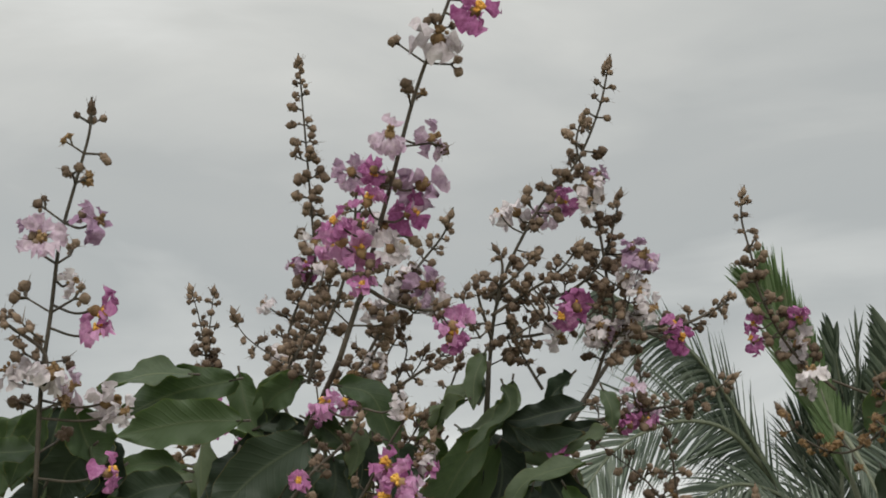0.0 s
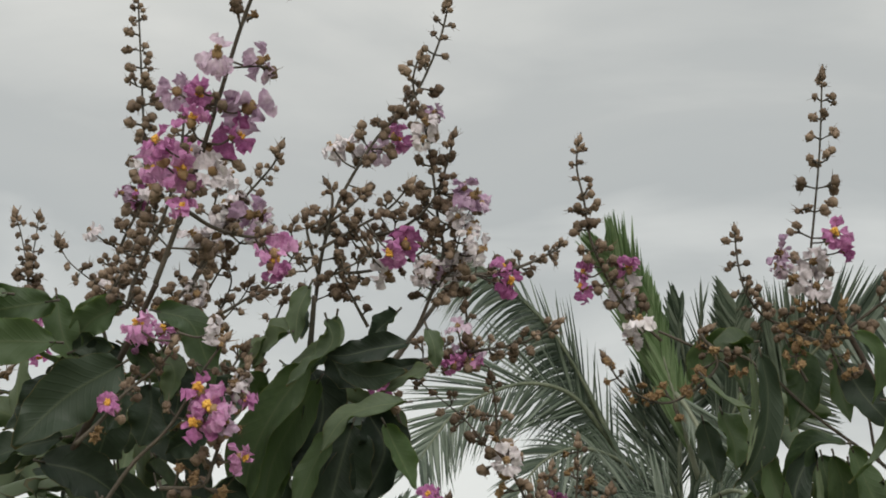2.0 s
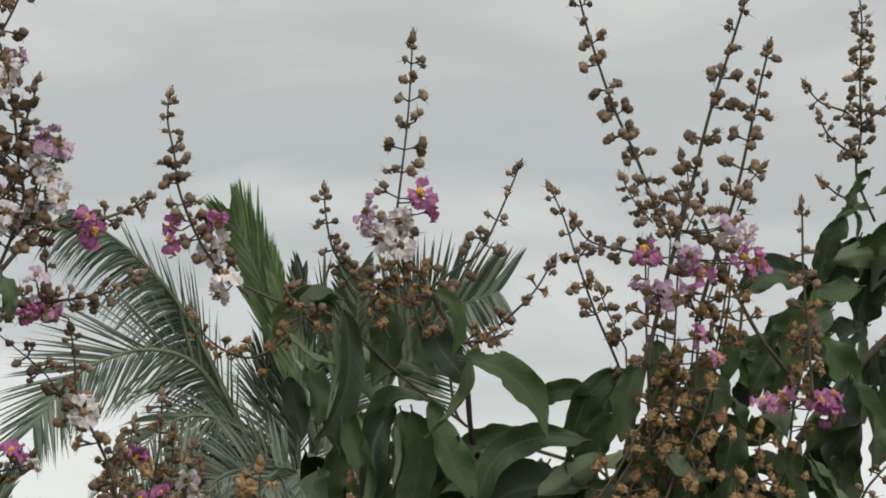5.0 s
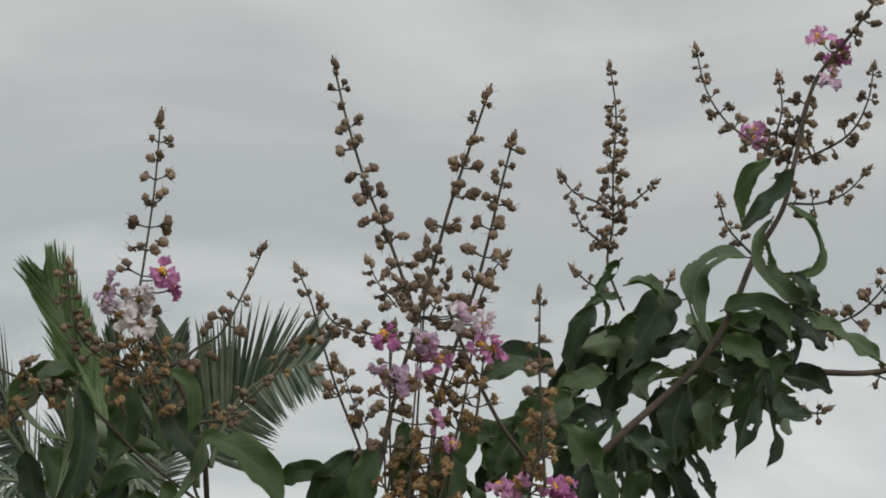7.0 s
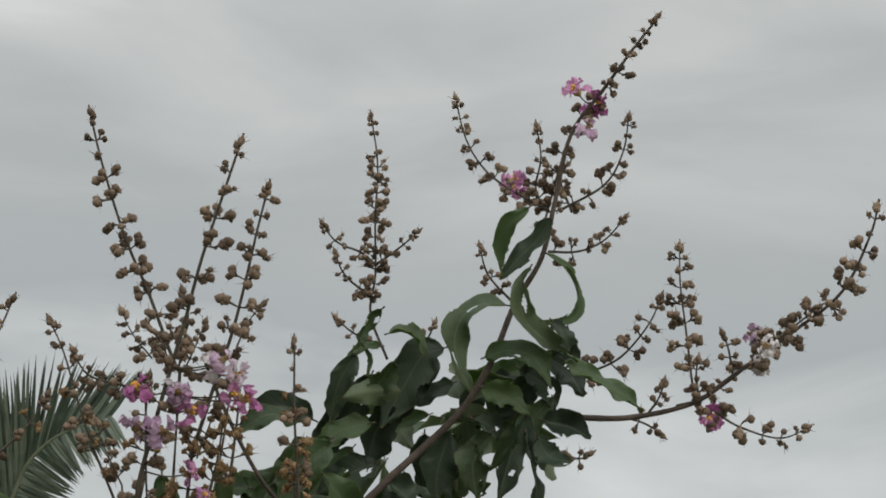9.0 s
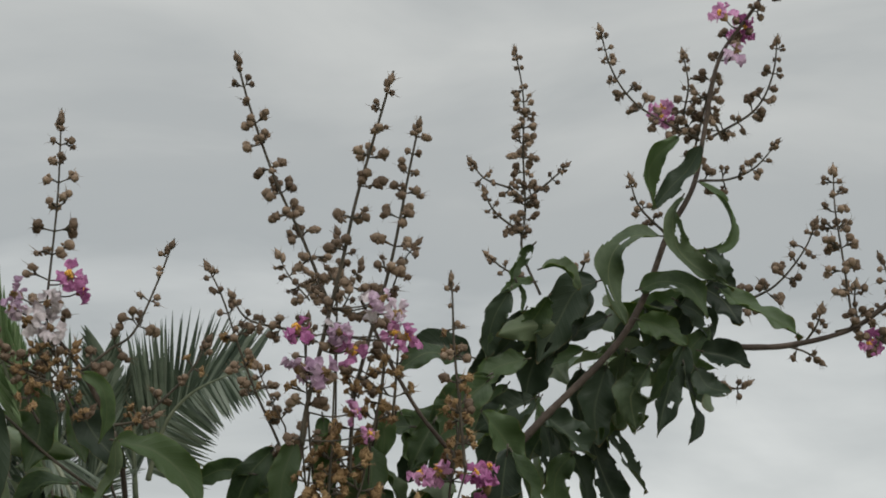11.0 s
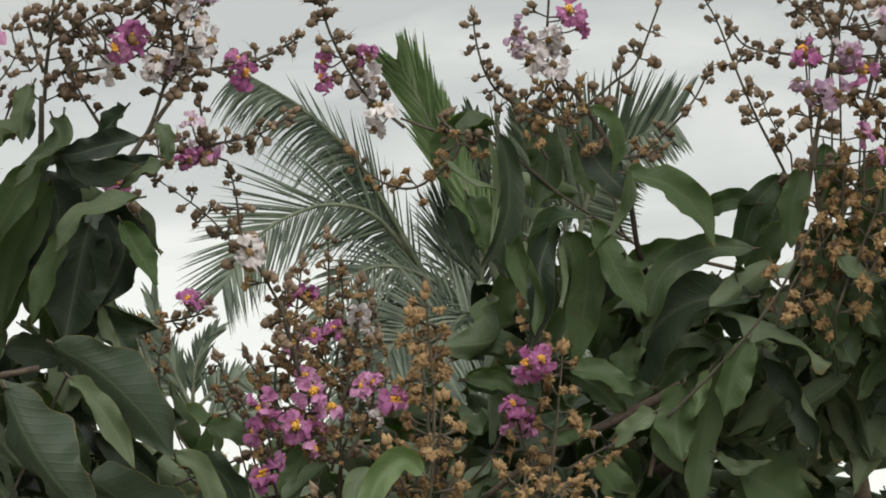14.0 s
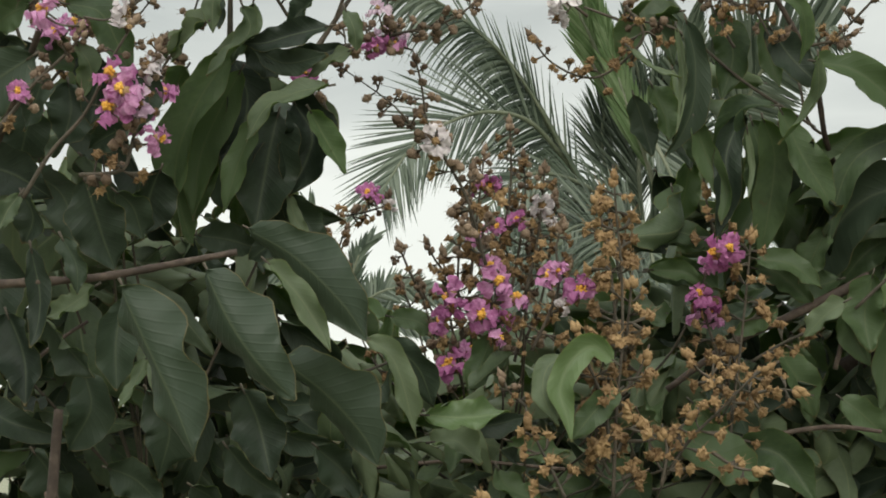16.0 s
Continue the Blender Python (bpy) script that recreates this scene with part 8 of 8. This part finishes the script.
blade(c_bough, [(0.392, 2.006, 1.748), (0.403, 1.999, 1.728), (0.414, 1.995, 1.702)], 0.023, "upper", roll=13, fold=0.53, seed=1043)
blade(c_bough, [(0.413, 2.079, 1.953), (0.384, 2.074, 1.921), (0.375, 2.071, 1.875)], 0.039, "upper", roll=8, fold=0.73, seed=1044)
blade(c_bough, [(0.202, 2.073, 1.707), (0.220, 2.076, 1.676), (0.213, 2.091, 1.632)], 0.038, "upper", roll=12, fold=0.90, seed=1045)
blade(c_bough, [(0.351, 2.094, 1.705), (0.364, 2.107, 1.660), (0.351, 2.123, 1.616)], 0.039, "upper", roll=-1, fold=0.26, seed=1046)
blade(c_bough, [(0.392, 2.113, 1.698), (0.409, 2.109, 1.659), (0.412, 2.107, 1.621)], 0.039, "upper", roll=-12, fold=0.52, seed=1047)
blade(c_bough, [(0.244, 2.084, 1.894), (0.223, 2.089, 1.863), (0.228, 2.085, 1.823)], 0.026, "upper", roll=-6, fold=0.88, seed=1048)
blade(low_bough, [(0.071, 1.829, 1.630), (0.088, 1.830, 1.612), (0.102, 1.842, 1.587)], 0.029, "upper", roll=14, fold=0.84, seed=1049)
blade(low_bough, [(0.377, 1.837, 1.628), (0.351, 1.834, 1.611), (0.333, 1.844, 1.580)], 0.033, "upper", roll=-5, fold=0.51, seed=1050)
blade(low_bough, [(0.170, 1.932, 1.729), (0.152, 1.937, 1.718), (0.122, 1.931, 1.701)], 0.024, "upper", roll=-13, fold=0.53, seed=1051)
blade(low_bough, [(0.231, 1.933, 1.633), (0.253, 1.933, 1.615), (0.283, 1.945, 1.585)], 0.030, "upper", roll=12, fold=0.29, seed=1052)
spray(c_bough, (0.158, 2.124, 1.631), (0.075, 0.050, 0.085), 30, 1401, 0.80, 0.7)
spray(c_bough, (0.264, 2.164, 1.604), (0.070, 0.050, 0.075), 28, 1402, 0.85, 0.7)
spray(e_stem, (0.548, 2.133, 1.852), (0.090, 0.050, 0.070), 28, 1403, 0.80, 0.8)
spray(e_stem, (0.437, 2.101, 1.798), (0.070, 0.050, 0.050), 16, 1404, 0.80, 0.8)
spray(low_bough, (-0.211, 1.832, 1.587), (0.060, 0.060, 0.040), 26, 1405, 0.60, 0.5)
spray(low_bough, (-0.053, 2.087, 1.648), (0.080, 0.050, 0.060), 26, 1406, 0.70, 0.6)
# unseen lower leaves added down to the ground, to block light from below
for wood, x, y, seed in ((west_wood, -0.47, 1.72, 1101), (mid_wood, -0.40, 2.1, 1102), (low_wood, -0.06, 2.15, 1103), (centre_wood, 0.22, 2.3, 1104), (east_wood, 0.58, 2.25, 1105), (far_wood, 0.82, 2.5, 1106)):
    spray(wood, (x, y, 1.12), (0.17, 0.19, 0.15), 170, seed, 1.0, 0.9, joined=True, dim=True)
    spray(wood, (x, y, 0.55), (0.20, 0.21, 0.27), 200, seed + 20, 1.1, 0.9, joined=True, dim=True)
blade(far_bough, [(0.837, 2.162, 2.239), (0.806, 2.171, 2.208), (0.780, 2.190, 2.146)], 0.049, "darkened", roll=-9, fold=0.47, holes=2, seed=1201)
blade(far_bough, [(0.797, 2.183, 2.195), (0.768, 2.198, 2.143), (0.757, 2.216, 2.090)], 0.044, "darkened", roll=-5, fold=0.82, holes=2, seed=1202)
blade(far_bough, [(0.862, 2.168, 2.204), (0.827, 2.181, 2.188), (0.797, 2.184, 2.174)], 0.028, "darkened", roll=9, fold=0.33, seed=1203)
blade(far_bough, [(0.907, 2.150, 2.211), (0.933, 2.137, 2.195), (0.958, 2.131, 2.169)], 0.037, "darkened", roll=-3, fold=0.41, holes=2, seed=1204)
blade(far_bough, [(0.966, 2.109, 2.225), (0.940, 2.135, 2.184), (0.912, 2.165, 2.153)], 0.037, "darkened", roll=4, fold=0.80, seed=1205)
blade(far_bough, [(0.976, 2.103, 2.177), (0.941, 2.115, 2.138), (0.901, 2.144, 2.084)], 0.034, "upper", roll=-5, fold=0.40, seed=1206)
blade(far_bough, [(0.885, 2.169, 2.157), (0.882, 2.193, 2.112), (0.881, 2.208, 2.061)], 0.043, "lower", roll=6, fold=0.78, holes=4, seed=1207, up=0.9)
blade(far_bough, [(0.832, 2.201, 2.142), (0.835, 2.215, 2.091), (0.849, 2.232, 2.053)], 0.052, "darkened", roll=-13, fold=0.78, seed=1208)
blade(far_bough, [(0.979, 2.105, 2.261), (1.006, 2.116, 2.234), (1.025, 2.118, 2.204)], 0.035, "darkened", roll=9, fold=0.43, holes=2, seed=1209)
blade(far_bough, [(0.902, 2.182, 2.203), (0.888, 2.186, 2.172), (0.898, 2.193, 2.136)], 0.037, "darkened", roll=-12, fold=0.24, seed=1210)
blade(far_bough, [(0.737, 2.201, 2.164), (0.710, 2.212, 2.142), (0.694, 2.236, 2.108)], 0.044, "darkened", roll=-6, fold=0.53, seed=1211)
blade(far_bough, [(0.703, 2.241, 2.125), (0.675, 2.249, 2.102), (0.647, 2.257, 2.071)], 0.044, "darkened", roll=8, fold=0.40, seed=1212)
blade(c_bough, [(0.150, 1.919, 1.924), (0.160, 1.920, 1.875), (0.152, 1.931, 1.822)], 0.039, "upper", roll=0, fold=0.31, seed=1213)
blade(c_bough, [(0.122, 1.942, 1.919), (0.130, 1.951, 1.867), (0.118, 1.972, 1.813)], 0.030, "upper", roll=14, fold=0.26, seed=1214)
blade(c_bough, [(0.184, 1.967, 1.925), (0.192, 1.984, 1.885), (0.182, 2.005, 1.838)], 0.031, "darkened", roll=-2, fold=0.48, seed=1215)
blade(c_bough, [(0.211, 1.876, 1.976), (0.250, 1.882, 1.969), (0.282, 1.890, 1.946), (0.298, 1.895, 1.918), (0.303, 1.896, 1.899)], 0.035, "upper", roll=-22, fold=0.55, seed=1216, holes=2)
blade(c_bough, [(0.211, 1.994, 1.868), (0.225, 2.006, 1.845), (0.220, 2.010, 1.809)], 0.031, "upper", roll=13, fold=0.81, seed=1217)
blade(c_bough, [(0.329, 2.032, 1.889), (0.312, 2.043, 1.858), (0.280, 2.042, 1.832)], 0.044, "upper", roll=1, fold=0.21, seed=1218)
blade(l_stem, [(-0.428, 1.734, 1.898), (-0.405, 1.720, 1.918), (-0.379, 1.717, 1.935)], 0.021, "upper", roll=10, fold=0.47, seed=1219)
blade(l_stem, [(-0.411, 1.705, 1.862), (-0.412, 1.710, 1.826), (-0.402, 1.726, 1.786)], 0.026, "upper", roll=-6, fold=0.27, seed=1220)
blade(l_stem, [(-0.386, 1.739, 1.900), (-0.394, 1.738, 1.857), (-0.402, 1.743, 1.814)], 0.025, "upper", roll=-12, fold=0.39, seed=1221)
blade(l_stem, [(-0.328, 1.756, 1.872), (-0.330, 1.754, 1.834), (-0.333, 1.758, 1.791)], 0.043, "darkened", roll=2, fold=0.61, seed=1222)
blade(l_stem, [(-0.400, 1.739, 1.798), (-0.373, 1.737, 1.793), (-0.342, 1.747, 1.784)], 0.032, "darkened", roll=13, fold=0.56, seed=1223)
blade(l_stem, [(-0.301, 1.719, 1.783), (-0.322, 1.719, 1.787), (-0.349, 1.733, 1.772)], 0.026, "darkened", roll=-11, fold=0.47, seed=1224)
# more west leaves, most with shade put into the darker leaf colour
blade(west_bough, [(-0.657, 1.291, 1.907), (-0.663, 1.287, 1.880), (-0.670, 1.290, 1.845)], 0.035, "upper", roll=4, fold=0.24, seed=1501)
blade(west_bough, [(-0.643, 1.313, 1.915), (-0.651, 1.315, 1.880), (-0.649, 1.332, 1.842)], 0.040, "darkened", roll=-9, fold=0.39, seed=1502)
blade(west_bough, [(-0.628, 1.349, 1.913), (-0.634, 1.359, 1.882), (-0.641, 1.360, 1.846)], 0.041, "darkened", roll=-1, fold=0.32, seed=1503)
blade(west_bough, [(-0.691, 1.342, 1.894), (-0.669, 1.342, 1.871), (-0.659, 1.346, 1.840)], 0.032, "darkened", roll=12, fold=0.73, seed=1504)
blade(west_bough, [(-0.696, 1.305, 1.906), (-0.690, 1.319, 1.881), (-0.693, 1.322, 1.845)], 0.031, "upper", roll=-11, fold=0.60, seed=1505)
blade(west_bough, [(-0.621, 1.375, 1.899), (-0.624, 1.375, 1.871), (-0.640, 1.384, 1.845)], 0.028, "darkened", roll=-9, fold=0.85, seed=1506)
blade(west_bough, [(-0.610, 1.421, 1.859), (-0.583, 1.414, 1.863), (-0.563, 1.412, 1.853)], 0.023, "darkened", roll=-13, fold=0.58, seed=1507)
blade(west_bough, [(-0.541, 1.464, 1.904), (-0.549, 1.460, 1.879), (-0.560, 1.468, 1.851)], 0.029, "darkened", roll=-5, fold=0.32, seed=1508)
blade(west_bough, [(-0.472, 1.466, 1.903), (-0.483, 1.474, 1.881), (-0.496, 1.489, 1.858)], 0.029, "darkened", roll=11, fold=0.30, seed=1509)
blade(west_bough, [(-0.458, 1.530, 1.934), (-0.446, 1.530, 1.904), (-0.451, 1.532, 1.869)], 0.030, "darkened", roll=-3, fold=0.68, seed=1510)
blade(west_bough, [(-0.428, 1.589, 1.929), (-0.417, 1.588, 1.903), (-0.426, 1.588, 1.872)], 0.031, "darkened", roll=-9, fold=0.87, seed=1511)
blade(west_bough, [(-0.497, 1.522, 1.943), (-0.478, 1.529, 1.934), (-0.457, 1.529, 1.914)], 0.025, "upper", roll=-1, fold=0.63, seed=1512)
blade(c_bough, [(0.080, 1.834, 2.014), (0.089, 1.841, 1.975), (0.087, 1.850, 1.933), (0.073, 1.860, 1.900), (0.056, 1.867, 1.880)], 0.027, "darkened", roll=-3, fold=0.78, seed=1601)
blade(c_bough, [(0.071, 1.844, 2.009), (0.076, 1.846, 1.968), (0.073, 1.844, 1.927), (0.067, 1.842, 1.900)], 0.007, "lower", roll=9, fold=0.66, seed=1602, up=0.9)
blade(c_bough, [(0.079, 1.904, 2.040), (0.053, 1.910, 2.038), (0.064, 1.915, 2.013), (0.072, 1.915, 1.985)], 0.026, "lower", roll=0, fold=0.86, seed=1603, up=0.9)
blade(c_bough, [(0.023, 1.853, 1.992), (0.045, 1.846, 1.969), (0.075, 1.842, 1.956)], 0.009, "lower", roll=-10, fold=0.36, seed=1605, up=0.9)
blade(c_bough, [(0.137, 1.873, 1.924), (0.119, 1.871, 1.883), (0.118, 1.870, 1.842), (0.105, 1.875, 1.793)], 0.028, "darkened", roll=0, fold=0.74, seed=1606)
blade(c_bough, [(0.140, 1.867, 1.905), (0.144, 1.875, 1.868), (0.139, 1.872, 1.836)], 0.006, "lower", roll=11, fold=0.38, seed=1607, up=0.9)
blade(c_bough, [(0.080, 1.885, 1.907), (0.097, 1.884, 1.875), (0.118, 1.893, 1.854)], 0.027, "upper", roll=-9, fold=0.59, seed=1608)
blade(c_bough, [(0.171, 1.901, 2.019), (0.192, 1.895, 1.984), (0.224, 1.896, 1.949)], 0.036, "darkened", roll=13, fold=0.37, seed=1609)
blade(c_bough, [(0.265, 2.007, 1.763), (0.258, 2.016, 1.733), (0.263, 2.022, 1.696), (0.278, 2.022, 1.668)], 0.036, "upper", roll=-5, fold=0.46, seed=1613)
blade(c_bough, [(0.220, 1.996, 1.881), (0.246, 1.997, 1.843), (0.229, 1.993, 1.794)], 0.037, "upper", roll=-8, fold=0.70, seed=1614)
blade(c_bough, [(0.242, 1.973, 1.760), (0.212, 1.976, 1.756), (0.180, 1.983, 1.781)], 0.030, "upper", roll=-4, fold=0.56, seed=1615)
blade(c_bough, [(0.309, 2.001, 1.689), (0.334, 2.006, 1.672), (0.369, 1.998, 1.680)], 0.015, "lower", roll=2, fold=0.60, seed=1616, up=0.9)
blade(c_bough, [(0.341, 2.049, 1.674), (0.381, 2.052, 1.651), (0.423, 2.065, 1.626)], 0.063, "upper", roll=10, fold=0.37, seed=1617)
blade(c_bough, [(0.314, 2.046, 1.640), (0.340, 2.054, 1.621), (0.360, 2.053, 1.596)], 0.035, "upper", roll=5, fold=0.86, seed=1618)
blade(c_bough, [(0.256, 2.031, 1.635), (0.282, 2.027, 1.610), (0.301, 2.022, 1.579)], 0.034, "upper", roll=-13, fold=0.62, seed=1619)
blade(c_bough, [(0.193, 2.021, 1.698), (0.207, 2.022, 1.661), (0.210, 2.020, 1.606)], 0.028, "upper", roll=11, fold=0.72, seed=1620)
blade(c_bough, [(0.196, 1.999, 1.883), (0.191, 2.003, 1.833), (0.187, 2.016, 1.785)], 0.035, "upper", roll=-9, fold=0.73, seed=1621)
blade(c_bough, [(0.371, 2.021, 1.862), (0.394, 2.014, 1.844), (0.423, 2.008, 1.827)], 0.043, "upper", roll=-1, fold=0.31, seed=1622)
blade(l_stem, [(-0.350, 1.614, 2.021), (-0.359, 1.610, 1.996), (-0.360, 1.614, 1.966)], 0.018, "lower", roll=-0, fold=0.61, seed=1701, up=0.9)
blade(l_stem, [(-0.332, 1.610, 1.989), (-0.326, 1.612, 1.969), (-0.346, 1.609, 1.944), (-0.365, 1.606, 1.925)], 0.015, "lower", roll=-2, fold=0.86, seed=1702, up=0.9)
blade(l_stem, [(-0.367, 1.612, 1.975), (-0.386, 1.621, 1.967), (-0.403, 1.635, 1.945)], 0.018, "lower", roll=1, fold=0.79, seed=1703, up=0.9)
blade(l_stem, [(-0.329, 1.658, 1.962), (-0.302, 1.660, 1.946), (-0.260, 1.651, 1.951)], 0.024, "darkened", roll=1, fold=0.27, seed=1704)
blade(west_bough, [(-0.465, 1.408, 1.904), (-0.508, 1.403, 1.874), (-0.546, 1.399, 1.832)], 0.048, "darkened", roll=-11, fold=0.40, seed=1801)
blade(west_bough, [(-0.562, 1.387, 1.866), (-0.594, 1.382, 1.860), (-0.627, 1.390, 1.847)], 0.028, "darkened", roll=5, fold=0.67, seed=1802)
blade(west_bough, [(-0.515, 1.437, 1.847), (-0.550, 1.428, 1.837), (-0.583, 1.418, 1.820)], 0.028, "darkened", roll=0, fold=0.69, seed=1803)
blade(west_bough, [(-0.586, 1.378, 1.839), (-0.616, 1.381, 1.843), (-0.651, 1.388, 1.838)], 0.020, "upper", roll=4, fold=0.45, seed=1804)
blade(west_bough, [(-0.614, 1.381, 1.878), (-0.630, 1.376, 1.864), (-0.654, 1.378, 1.859)], 0.023, "darkened", roll=9, fold=0.72, seed=1805)
blade(c_bough, [(0.015, 1.922, 1.995), (0.028, 1.922, 2.027), (0.053, 1.919, 2.042), (0.077, 1.916, 2.032)], 0.034, "upper", roll=1, fold=0.43, seed=1901)
blade(c_bough, [(0.049, 1.962, 1.975), (0.063, 1.957, 1.942), (0.065, 1.960, 1.911)], 0.028, "upper", roll=-13, fold=0.75, seed=1902)
blade(c_bough, [(0.031, 1.990, 1.969), (0.041, 1.994, 1.936), (0.049, 1.989, 1.901)], 0.028, "darkened", roll=5, fold=0.41, seed=1903)
blade(c_bough, [(0.073, 1.982, 1.946), (0.085, 1.989, 1.915), (0.090, 1.985, 1.884)], 0.025, "darkened", roll=-0, fold=0.65, seed=1904)
finish_stalks(shrub_west)
finish_stalks(shrub_mid)
join_stems(shrub_mid, (-0.481, 1.870, 1.536))
finish_stalks(shrub_centre)
join_stems(shrub_centre, (0.154, 2.373, 1.489))
finish_stalks(shrub_east)
join_stems(shrub_east, (0.511, 2.226, 1.757))
finish_stalks(shrub_far)
finish_stalks(shrub_low)
join_stems(shrub_low, (-0.124, 2.195, 1.501))
